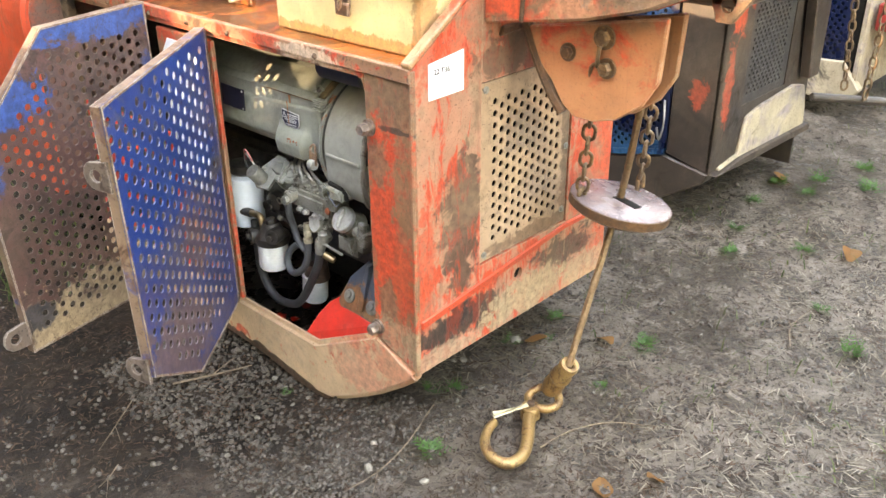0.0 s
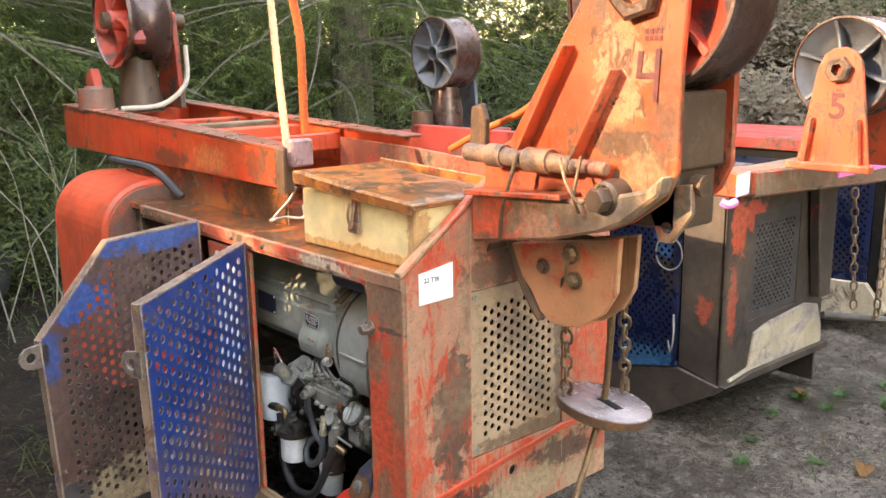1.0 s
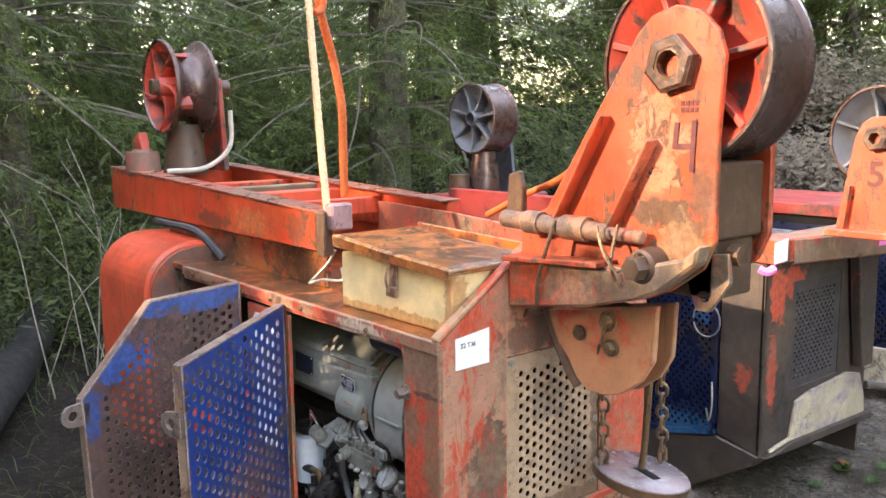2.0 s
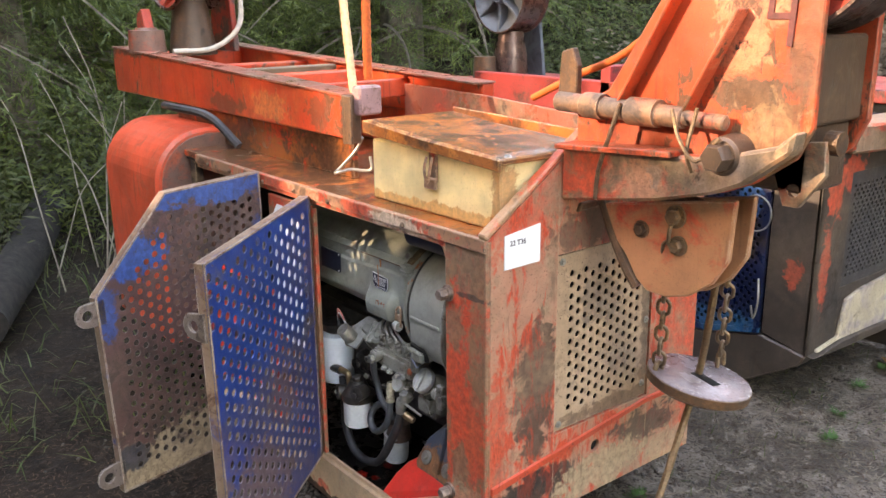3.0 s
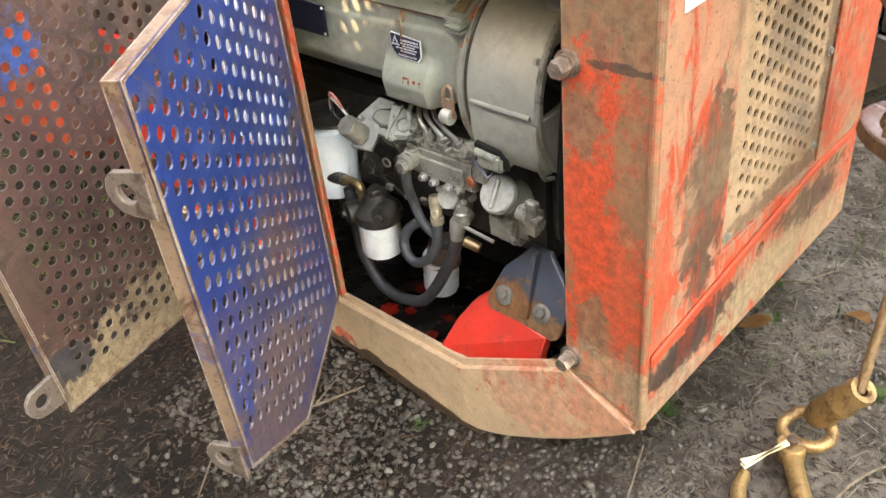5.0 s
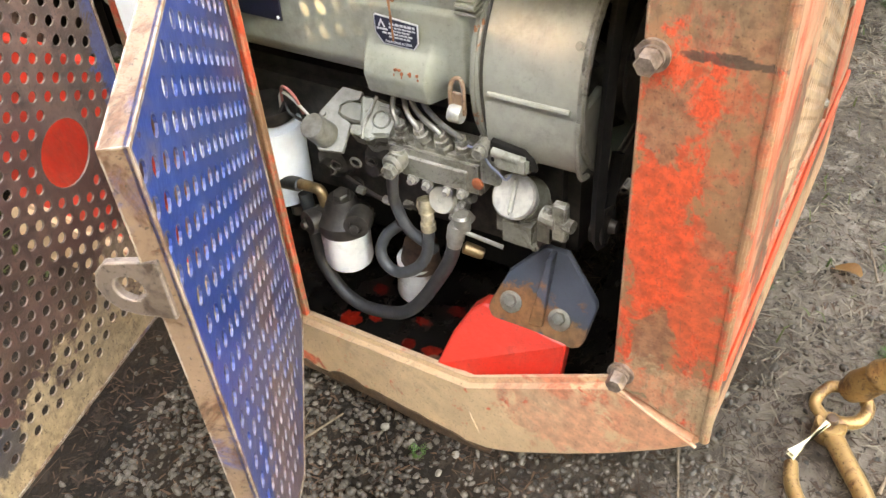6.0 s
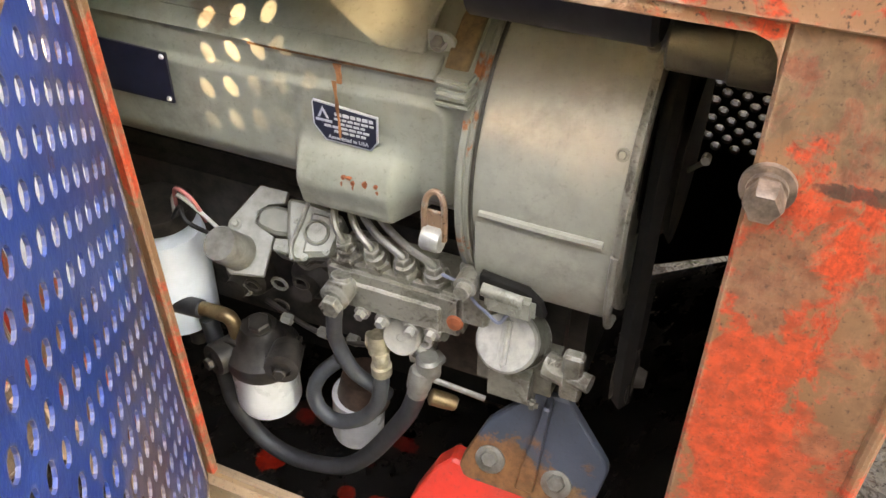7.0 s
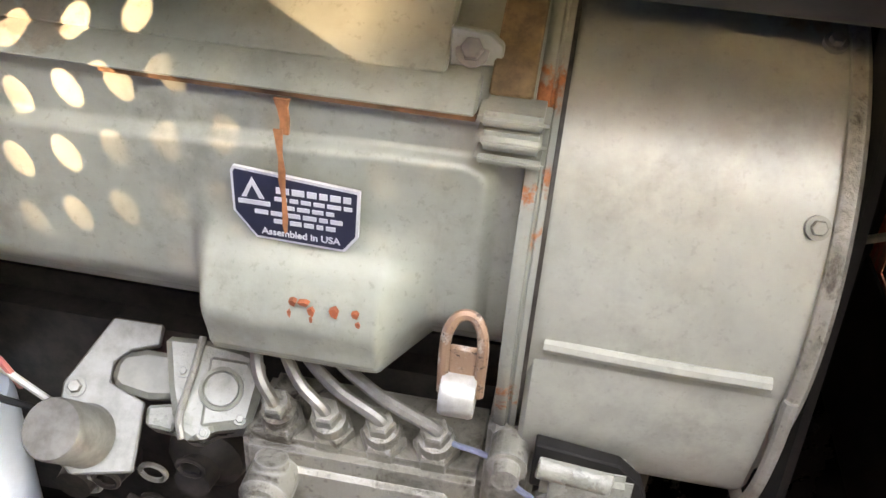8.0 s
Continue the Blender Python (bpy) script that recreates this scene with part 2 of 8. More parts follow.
M_CREAM = worn("paint_cream", grime=0.08, layers=[(0.86, 0.66, 0.34), ((0.84, 0.50, 0.17), 0.24, 9, 0.08, ONE), (RUST, 0.16, 30, 0.03, ONE), (RED, 0.10, 14, 0.05, ONE)], edge=(0.30, 0.12, 0.05), zones=(
    ((0.62, 0.28, 0.08), (0.06, 0.27, 0.735), (0.05, 0.30, 0.016), 0.8, 1), ((0.45, 0.16, 0.05), (0.06, 0.03, 0.80), (0.05, 0.03, 0.10), 0.7, 1), ((0.30, 0.13, 0.06), (0.05, 0.26, 0.892), (0.03, 0.30, 0.012), 0.7, 1)))
M_LID = worn("paint_lid", [(0.40, 0.12, 0.035), (RUST, 0.52, 12, 0.06, ONE), ((0.50, 0.16, 0.04), 0.36, 20, 0.03, ONE), ((0.72, 0.48, 0.25), 0.08, 30, 0.03, ONE)], rough=(0.10, 0.40), edge=(0.62, 0.36, 0.15))
M_RUST = worn("rusty_steel", [(0.092, 0.052, 0.034), ((0.16, 0.075, 0.035), 0.45, 18, 0.08, ONE), (DARK, 0.34, 12, 0.05, ONE)], rough=(0.4, 0.8), metal=0.2, grime=0.14, edge=(0.22, 0.13, 0.08))
M_MUDBROWN = worn("mud_brown", [(0.175, 0.108, 0.062), ((0.25, 0.165, 0.10), 0.4, 6, 0.08, ONE), (DARK, 0.30, 9, 0.06, ONE)], grime=0.15, edge=(0.25, 0.16, 0.10), drip=0.6)
M_PIPE = worn("pipe_rust", [(0.26, 0.125, 0.07), (ORANGE, 0.36, 16, 0.05, ONE), ((0.10, 0.065, 0.05), 0.46, 12, 0.06, ONE)], grime=0.2, edge=BARE)
M_BOLT = plain("worn_bolt", (0.26, 0.19, 0.155), 0.42, 0.6, 0.45, 70, 0.3)
M_SHEAVE = worn("worn_steel", [(0.13, 0.085, 0.075), ((0.12, 0.055, 0.038), 0.45, 9, 0.1, ONE), (DARK, 0.28, 24, 0.05, ONE)], rough=(0.22, 0.55), metal=0.55, grime=0.12)
M_SPOKE = worn("sheave_paint", [(0.50, 0.055, 0.03), ((0.09, 0.055, 0.045), 0.46, 14, 0.05, ONE), (MUD, 0.2, 20, 0.05, ONE)], grime=0.2, edge=(0.10, 0.08, 0.07))
M_GREYSHEAVE = worn("grey_sheave", [(0.12, 0.135, 0.155), ((0.055, 0.055, 0.06), 0.42, 12, 0.06, ONE), (RUST, 0.2, 20, 0.05, ONE)], metal=0.3, grime=0.12)
M_BLUE = worn("blue_paint", grime=0.16, layers=[(0.003, 0.036, 0.185), ((0.006, 0.060, 0.25), 0.3, 10, 0.08, ONE), ((0.10, 0.085, 0.10), 0.27, 9, 0.07, ONE), (RUST, 0.24, 34, 0.03, ONE)], rough=(0.28, 0.6), edge=(0.13, 0.11, 0.13), zones=(
    ((0.13, 0.095, 0.09), (-0.22, 0.57, 0.10), (0.28, 0.28, 0.24), 0.34, 1), ((0.17, 0.095, 0.06), (-0.34, 0.49, 0.0), (0.20, 0.20, 0.14), 0.60, 1), ((0.15, 0.075, 0.05), (-0.20, 0.59, 0.22), (0.08, 0.08, 0.08), 0.55, 1)))
M_BLUEWORN = worn("blue_paint_worn", [(0.105, 0.048, 0.042), ((0.140, 0.074, 0.06), 0.4, 6, 0.06, ONE), ((0.06, 0.034, 0.030), 0.44, 15, 0.05, ONE), ((0.32, 0.25, 0.20), 0.17, 16, 0.05, ONE), ((0.03, 0.05, 0.13), 0.16, 20, 0.05, ONE)], rough=(0.4, 0.75), edge=(0.17, 0.12, 0.10), zones=(
    ((0.010, 0.075, 0.26), (-0.14, 0.95, 0.705), (0.20, 0.3, 0.036), 0.9, 1), ((0.012, 0.075, 0.26), (-0.44, 0.88, 0.575), (0.09, 0.3, 0.055), 0.85, 1), ((0.012, 0.075, 0.25), (-0.53, 0.86, 0.46), (0.03, 0.3, 0.08), 0.7, 1), ((0.012, 0.07, 0.25), (-0.02, 0.98, 0.42), (0.035, 0.3, 0.22), 0.7, 1),
    (TAN, (-0.24, 0.93, -0.06), (0.50, 0.4, 0.13), 0.92, 1), ((0.30, 0.21, 0.15), (-0.10, 0.96, 0.08), (0.12, 0.3, 0.08), 0.7, 1), ((0.02, 0.025, 0.04), (-0.50, 0.87, 0.03), (0.05, 0.3, 0.035), 0.9, 1)))
M_EDGE = worn("worn_edge", grime=0.4, layers=[(0.23, 0.140, 0.095), ((0.012, 0.045, 0.19), 0.36, 9, 0.04, ONE), (RUST, 0.46, 18, 0.05, ONE), ((0.46, 0.36, 0.30), 0.24, 26, 0.04, ONE), (DARK, 0.26, 14, 0.05, ONE)], edge=(0.50, 0.42, 0.36))
M_LUG = worn("bare_lug", [(0.20, 0.145, 0.12), ((0.10, 0.065, 0.05), 0.42, 24, 0.05, ONE), ((0.03, 0.06, 0.16), 0.22, 20, 0.04, ONE), (DARK, 0.24, 30, 0.04, ONE)], rough=(0.35, 0.7), metal=0.2, edge=(0.36, 0.29, 0.25))
M_PANEL = worn("muddy_panel", [(0.48, 0.310, 0.20), ((0.41, 0.262, 0.165), 0.5, 7, 0.1, ONE), ((0.09, 0.06, 0.045), 0.22, 9, 0.06, ONE), (ORANGE, 0.08, 20, 0.04, ONE)], edge=BARE, zones=(
    ((0.11, 0.085, 0.075), (0.37, 0.0, 0.52), (0.07, 0.1, 0.06), 0.5, 1), ((0.16, 0.11, 0.085), (0.43, 0.0, 0.40), (0.05, 0.1, 0.08), 0.4, 1), ((0.17, 0.095, 0.06), (0.42, 0.0, 0.225), (0.20, 0.1, 0.022), 0.85, 1), ((0.20, 0.115, 0.07), (0.548, 0.0, 0.35), (0.022, 0.1, 0.12), 0.8, 1), ((0.16, 0.10, 0.065), (0.54, 0.0, 0.50), (0.02, 0.1, 0.14), 0.8, 1)))
M_TANK = worn("tank_red", grime=0.08, layers=[(0.74, 0.090, 0.040), ((0.46, 0.10, 0.055), 0.28, 9, 0.07, ONE), (MUD, 0.14, 16, 0.05, ONE)], rough=(0.35, 0.6), edge=(0.2, 0.08, 0.05), drip=0.5)
M_TANKTOP = worn("tank_top", [(0.20, 0.10, 0.075), ((0.4, 0.07, 0.03), 0.3, 8, 0.06, ONE), (DARK, 0.25, 14, 0.05, ONE)])
# Near-black, also used where a shaded interior is put in as colour
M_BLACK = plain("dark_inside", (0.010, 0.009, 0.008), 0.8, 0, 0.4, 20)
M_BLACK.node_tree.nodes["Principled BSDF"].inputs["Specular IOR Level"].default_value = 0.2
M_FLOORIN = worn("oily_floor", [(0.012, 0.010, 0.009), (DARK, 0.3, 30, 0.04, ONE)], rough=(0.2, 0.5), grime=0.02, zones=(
    ((0.50, 0.024, 0.012), (0.126, 0.722, -0.19), (0.022, 0.026, 0.1), 0.9, 1), ((0.45, 0.022, 0.012), (0.150, 0.680, -0.19), (0.012, 0.022, 0.1), 0.85, 1), ((0.30, 0.018, 0.010), (0.220, 0.715, -0.19), (0.016, 0.018, 0.1), 0.7, 1), ((0.30, 0.018, 0.010), (0.178, 0.588, -0.19), (0.010, 0.018, 0.1), 0.8, 1), ((0.32, 0.018, 0.010), (0.122, 0.535, -0.19), (0.012, 0.020, 0.1), 0.8, 1), ((0.28, 0.018, 0.010), (0.116, 0.580, -0.19), (0.010, 0.014, 0.1), 0.75, 1), ((0.26, 0.018, 0.010), (0.233, 0.540, -0.19), (0.012, 0.016, 0.1), 0.6, 1), ((0.16, 0.10, 0.07), (0.104, 0.505, -0.19), (0.012, 0.022, 0.1), 0.7, 1)))
M_GREY = worn("engine_grey", grime=0.07, zones=(((0.34, 0.13, 0.05), (0.13, 0.56, 0.545), (0.03, 0.12, 0.002), 0.6, 1), ((0.20, 0.13, 0.09), (0.15, 0.66, 0.575), (0.06, 0.05, 0.03), 0.5, 1)), layers=[(0.289, 0.295, 0.242), ((0.242, 0.242, 0.195), 0.4, 9, 0.12, ONE), ((0.33, 0.13, 0.05), 0.08, 40, 0.02, ONE)], rough=(0.33, 0.42), relief=0.08, metal=0.05)
M_DRUM = worn("blower_grey", grime=0.04, layers=[(0.354, 0.348, 0.295), ((0.295, 0.289, 0.242), 0.4, 7, 0.15, ONE), ((0.28, 0.13, 0.06), 0.06, 30, 0.02, ONE)], rough=(0.37, 0.44), relief=0.05, metal=0.18, zones=(((0.33, 0.20, 0.09), (0.22, 0.265, 0.62), (0.08, 0.02, 0.05), 0.6, 1),))
M_PALE = plain("pale_roller", (0.42, 0.40, 0.35), 0.5, 0, 0.12, 60)
M_OLIVE = worn("olive_pipe", [(0.13, 0.125, 0.10), ((0.07, 0.065, 0.055), 0.45, 14, 0.06, ONE), (RUST, 0.2, 30, 0.05, ONE)], rough=(0.3, 0.6), metal=0.3, grime=0.1)
M_GREYDARK = worn("oily_grey", [(0.236, 0.236, 0.195), ((0.142, 0.13, 0.106), 0.40, 14, 0.08, ONE), (DARK, 0.22, 20, 0.06, ONE)], rough=(0.25, 0.5), grime=0.1)
M_ALU = worn("cast_aluminium", grime=0.14, layers=[(0.307, 0.291, 0.245), ((0.201, 0.195, 0.159), 0.46, 26, 0.07, ONE), ((0.07, 0.055, 0.042), 0.33, 34, 0.05, ONE)], rough=(0.32, 0.6), metal=0.4, relief=0.5, edge=(0.38, 0.36, 0.32))
M_STEEL = plain("bright_steel", (0.50, 0.48, 0.44), 0.38, 0.75, 0.3, 60)
M_CAP = plain("cap_aluminium", (0.38, 0.37, 0.335), 0.42, 0.4, 0.25, 45)
M_ZINC = plain("dull_zinc", (0.30, 0.285, 0.25), 0.45, 0.6, 0.25, 50)
M_WHITE = worn("filter_white", grime=0.0, layers=[(0.86, 0.86, 0.85), ((0.70, 0.70, 0.68), 0.3, 12, 0.1, ONE), ((0.15, 0.13, 0.11), 0.1, 60, 0.03, ONE)], rough=(0.25, 0.5), relief=0.03)
M_FROST = plain("milky_canister", (0.78, 0.84, 0.90), 0.35, 0, 0.06, 20, 0.03)
M_RUBBER = plain("rubber_hose", (0.030, 0.030, 0.032), 0.5, 0, 0.3, 60)
M_RUBBERGREY = plain("grey_hose", (0.055, 0.058, 0.062), 0.45, 0, 0.2, 60)
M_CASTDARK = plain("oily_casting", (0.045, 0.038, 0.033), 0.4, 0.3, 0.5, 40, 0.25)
M_BRASS = plain("brass_fitting", (0.30, 0.20, 0.11), 0.4, 0.8, 0.3, 60)
M_FITTING = plain("pale_brass", (0.44, 0.37, 0.26), 0.42, 0.5, 0.3, 60)
M_SUPPORT = worn("support_red", grime=0.08, layers=[(0.72, 0.035, 0.022), ((0.60, 0.06, 0.04), 0.4, 10, 0.1, ONE), (RUST, 0.1, 30, 0.04, ONE)], rough=(0.35, 0.5))
M_BRACKET = worn("bracket_bluegrey", [(0.055, 0.072, 0.10), ((0.24, 0.10, 0.045), 0.24, 20, 0.05, ONE), ((0.30, 0.22, 0.16), 0.14, 30, 0.05, ONE)], rough=(0.35, 0.65), grime=0.1, zones=(((0.25, 0.105, 0.045), (0.10, 0.34, 0.028), (0.08, 0.085, 0.040), 0.95, 1), ((0.24, 0.12, 0.055), (0.10, 0.25, 0.010), (0.08, 0.060, 0.026), 0.9, 1)))
M_PAPER = plain("white_sticker", (0.86, 0.87, 0.87), 0.4, 0, 0.03, 30, 0.02)
M_INK = plain("black_ink", (0.02, 0.02, 0.022), 0.5, 0, 0.1, 30, 0.02)
M_LABEL = plain("label_black", (0.015, 0.018, 0.035), 0.35, 0, 0.2, 40, 0.02)
M_SILVER = plain("label_silver", (0.70, 0.70, 0.68), 0.35, 0.4, 0.1, 60, 0.02)
M_CABLE = plain("wire_rope", (0.20, 0.115, 0.058), 0.55, 0.35, 0.3, 120, 0.3)
M_ROPEY = plain("sunlit_rope", (0.62, 0.36, 0.19), 0.7, 0, 0.2, 90, 0.3)
M_ROPEO = plain("orange_rope", (0.55, 0.10, 0.02), 0.7, 0, 0.2, 90, 0.3)
M_HOOK = worn("hook_gold", [(0.40, 0.235, 0.10), ((0.16, 0.08, 0.04), 0.42, 30, 0.06, ONE), ((0.72, 0.55, 0.30), 0.22, 22, 0.06, ONE)], rough=(0.3, 0.6), metal=0.5)
M_CHAIN = worn("chain_rust", [(0.16, 0.10, 0.06), ((0.30, 0.17, 0.08), 0.4, 40, 0.06, ONE), (DARK, 0.2, 50, 0.05, ONE)], rough=(0.4, 0.7), metal=0.4)
M_DISC = worn("disc_top", grime=0.18, layers=[(0.30, 0.245, 0.25), ((0.22, 0.15, 0.14), 0.42, 9, 0.12, ONE), ((0.20, 0.09, 0.05), 0.30, 22, 0.05, ONE)], rough=(0.18, 0.5), metal=0.2, edge=(0.12, 0.05, 0.03))
M_PINKTAPE = plain("pink_tape", (0.95, 0.22, 0.55), 0.5, 0, 0.05, 40, 0.02)
M_TAUPE = worn("muddy_brown", [(0.042, 0.030, 0.024), ((0.070, 0.049, 0.038), 0.38, 6, 0.1, ONE), ((0.42, 0.055, 0.03), 0.20, 14, 0.04, (1, 1, 0.5)), (DARK, 0.3, 9, 0.06, ONE)], edge=(0.15, 0.11, 0.085), drip=0.6, zones=(
    (ORANGE, (1.50, 0.03, 0.62), (0.05, 0.2, 0.10), 0.9, 1), (ORANGE, (1.60, 0.03, 0.66), (0.10, 0.2, 0.05), 0.7, 1), (ORANGE, (1.42, 0.10, 0.34), (0.1, 0.03, 0.05), 0.7, 1), (ORANGE, (1.48, 0.03, 0.36), (0.03, 0.2, 0.14), 0.6, 1), (SOOT, (1.56, 0.03, 0.20), (0.05, 0.2, 0.08), 0.9, 1)))
M_NAVY = worn("navy_mesh", [(0.003, 0.010, 0.040), ((0.005, 0.020, 0.065), 0.26, 8, 0.06, ONE), (DARK, 0.34, 14, 0.06, ONE)], rough=(0.25, 0.6), grime=0.1, zones=(((0.012, 0.09, 0.18), (1.42, 0.33, 0.10), (0.1, 0.12, 0.05), 0.75, 1), ((0.012, 0.10, 0.24), (1.42, 0.27, 0.56), (0.1, 0.04, 0.05), 0.7, 1)))
M_GREYPANEL = worn("grey_panel", [(0.040, 0.036, 0.037), ((0.062, 0.052, 0.048), 0.35, 7, 0.1, ONE), (DARK, 0.25, 12, 0.06, ONE)], edge=(0.16, 0.14, 0.13))
M_YELLOW = worn("old_yellow", [(0.46, 0.37, 0.26), ((0.26, 0.21, 0.22), 0.42, 7, 0.06, ONE), ((0.05, 0.04, 0.035), 0.30, 8, 0.05, ONE)], drip=0.5, edge=(0.2, 0.12, 0.07))
M_BARK = plain("bark", (0.11, 0.085, 0.06), 0.9, 0, 0.5, 14, 0.8)
M_LOG = plain("old_log", (0.017, 0.013, 0.010), 0.95, 0, 0.7, 22, 1.0)
M_DEADTWIG = plain("dead_twig", (0.15, 0.105, 0.07), 0.8, 0, 0.4, 60, 0.3)
M_TWIG = plain("dry_stem", (0.30, 0.25, 0.19), 0.8, 0, 0.3, 40, 0.2)


def leafy(name, a, b, c, rough=0.55, through=0.45):
    m, t, p = mat(name)
    g = t.nodes.new("ShaderNodeNewGeometry")
    col = mix(t, g.outputs["Random Per Island"], a, b)
    col = mix(t, step(t, fbm(t, coords(t), 1.4, 4, 0.6), 0.42, 0.62), col, c)
    link(t, col, p.inputs["Base Color"])
    p.inputs["Roughness"].default_value = rough
    tr = t.nodes.new("ShaderNodeBsdfTranslucent")
    link(t, col, tr.inputs["Color"])
    mx = t.nodes.new("ShaderNodeMixShader")
    mx.inputs[0].default_value = through
    link(t, p.outputs[0], mx.inputs[1])
    link(t, tr.outputs[0], mx.inputs[2])
    link(t, mx.outputs[0], t.nodes["Material Output"].inputs[0])
    return m


# Pale and dark greens carry sunlit sprays and shaded inner boughs as colour
M_NEEDLE = leafy("fir_needles_lit_dark", (0.035, 0.065, 0.018), (0.24, 0.30, 0.075), (0.075, 0.11, 0.038))
M_HEDGE = leafy("dense_dark_needles", (0.030, 0.048, 0.020), (0.075, 0.095, 0.04), (0.045, 0.065, 0.03), 0.6, 0.15)
M_MOSS = leafy("mossy_leaves", (0.035, 0.055, 0.014), (0.14, 0.17, 0.035), (0.055, 0.065, 0.02))
M_GRASS = leafy("grass_blades", (0.045, 0.085, 0.022), (0.16, 0.18, 0.065), (0.085, 0.09, 0.04))
M_WEED = leafy("weed_leaves", (0.045, 0.12, 0.03), (0.09, 0.19, 0.045), (0.06, 0.15, 0.04))
M_DRYLEAF = leafy("dry_leaves", (0.36, 0.15, 0.05), (0.46, 0.26, 0.11), (0.40, 0.20, 0.08))
M_STRAW = leafy("straw", (0.070, 0.050, 0.036), (0.42, 0.345, 0.26), (0.14, 0.105, 0.078))
M_DUFF = leafy("bark_duff", (0.045, 0.026, 0.018), (0.15, 0.082, 0.05), (0.07, 0.042, 0.028))


def ground_mat():
    m, t, p = mat("wet_mud")
    v = coords(t)
    a = fbm(t, v, 1.1, 6, 0.62, 0.5)
    b = fbm(t, v, 5, 10, 0.72, 0.4)
    c = fbm(t, v, 60, 9, 0.75, 0.6)
    d = fbm(t, v, 19, 10, 0.75, 0.5)
    xyz = t.nodes.new("ShaderNodeSeparateXYZ")
    link(t, v, xyz.inputs[0])
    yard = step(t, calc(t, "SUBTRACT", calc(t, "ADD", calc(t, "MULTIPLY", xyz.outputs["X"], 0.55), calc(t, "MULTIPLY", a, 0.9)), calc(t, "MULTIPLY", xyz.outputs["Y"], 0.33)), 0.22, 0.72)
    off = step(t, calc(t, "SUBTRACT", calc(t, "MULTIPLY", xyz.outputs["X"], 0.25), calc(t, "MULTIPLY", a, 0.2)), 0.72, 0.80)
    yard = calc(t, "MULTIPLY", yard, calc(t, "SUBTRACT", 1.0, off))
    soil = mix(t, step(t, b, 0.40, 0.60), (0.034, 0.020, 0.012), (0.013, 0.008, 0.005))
    # Silt is paler mud; the yard's extra sky brightness is in it too
    silt_and_skylight = mix(t, step(t, b, 0.44, 0.58), (0.240, 0.190, 0.155), (0.105, 0.078, 0.060))
    col = mix(t, yard, soil, silt_and_skylight)
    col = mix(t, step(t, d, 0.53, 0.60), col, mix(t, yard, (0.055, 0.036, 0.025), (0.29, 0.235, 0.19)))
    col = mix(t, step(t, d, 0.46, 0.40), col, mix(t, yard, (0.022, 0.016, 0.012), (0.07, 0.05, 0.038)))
    col = mix(t, step(t, c, 0.54, 0.62), col, (0.028, 0.020, 0.016))
    col = mix(t, calc(t, "MULTIPLY", step(t, c, 0.42, 0.37), 0.7), col, mix(t, yard, (0.055, 0.036, 0.025), (0.29, 0.235, 0.19)))
    link(t, col, p.inputs["Base Color"])
    r = t.nodes.new("ShaderNodeMapRange")
    r.inputs["To Min"].default_value, r.inputs["To Max"].default_value = 0.88, 0.38
    link(t, calc(t, "MULTIPLY", step(t, b, 0.46, 0.60), yard), r.inputs["Value"])
    p.inputs["Specular IOR Level"].default_value = 0.3
    link(t, r.outputs[0], p.inputs["Roughness"])
    h = calc(t, "ADD", calc(t, "MULTIPLY", d, 0.6), calc(t, "MULTIPLY", c, 0.4))
    bump(t, h, p, 1.0, 0.04)
    return m


M_GROUND = ground_mat()


def pebble_mat():
    m, t, p = mat("gravel_stone")
    g = t.nodes.new("ShaderNodeNewGeometry")
    col = mix(t, g.outputs["Random Per Island"], (0.026, 0.020, 0.015), (0.118, 0.094, 0.073))
    col = mix(t, step(t, fbm(t, coords(t), 90, 5, 0.7), 0.45, 0.7), col, (0.065, 0.045, 0.033))
    link(t, col, p.inputs["Base Color"])
    p.inputs["Roughness"].default_value = 0.6
    return m


M_PEBBLE = pebble_mat()

# ---- building helpers ----
def thing(name, loc, label, category, group="", kind=""):
    ob = new(name)
    ob.location = loc
    ob.empty_display_size = 0.1
    return tagged(ob, label, category, group, kind)


SEAT = Vector((0, 0, 0))


def part(name, bm, material, parent=None, label="", smooth=False):
    """One mesh object from a bmesh drawn in world places (moved by SEAT), under a thing or a part of one."""
    me = bpy.data.meshes.new(name)
    if SEAT.length:
        bm.transform(Matrix.Translation(SEAT))
    bmesh.ops.recalc_face_normals(bm, faces=bm.faces)
    bm.to_mesh(me)
    bm.free()
    me.materials.append(material)
    if smooth:
        me.polygons.foreach_set("use_smooth", [True] * len(me.polygons))
        me.set_sharp_from_angle(angle=radians(38))
    ob = new(name, me)
    if parent:
        ob.parent = parent
        if parent.parent is None and parent.type == "EMPTY":
            ob.matrix_parent_inverse = Matrix.Translation(-Vector(parent.location))
    if label:
        ob["label"] = label
    return ob


def bevelled(bm, width, segs=1):
    if width:
        bmesh.ops.bevel(bm, geom=[e for e in bm.edges if len(e.link_faces) == 2 and e.calc_face_angle(0) > 0.5], offset=width, segments=segs, affect="EDGES", clamp_overlap=True)
    return bm


def join(*bms):
    out = bmesh.new()
    for b in bms:
        me = bpy.data.meshes.new("tmp")
        b.to_mesh(me)
        b.free()
        out.from_mesh(me)
        bpy.data.meshes.remove(me)
    return out


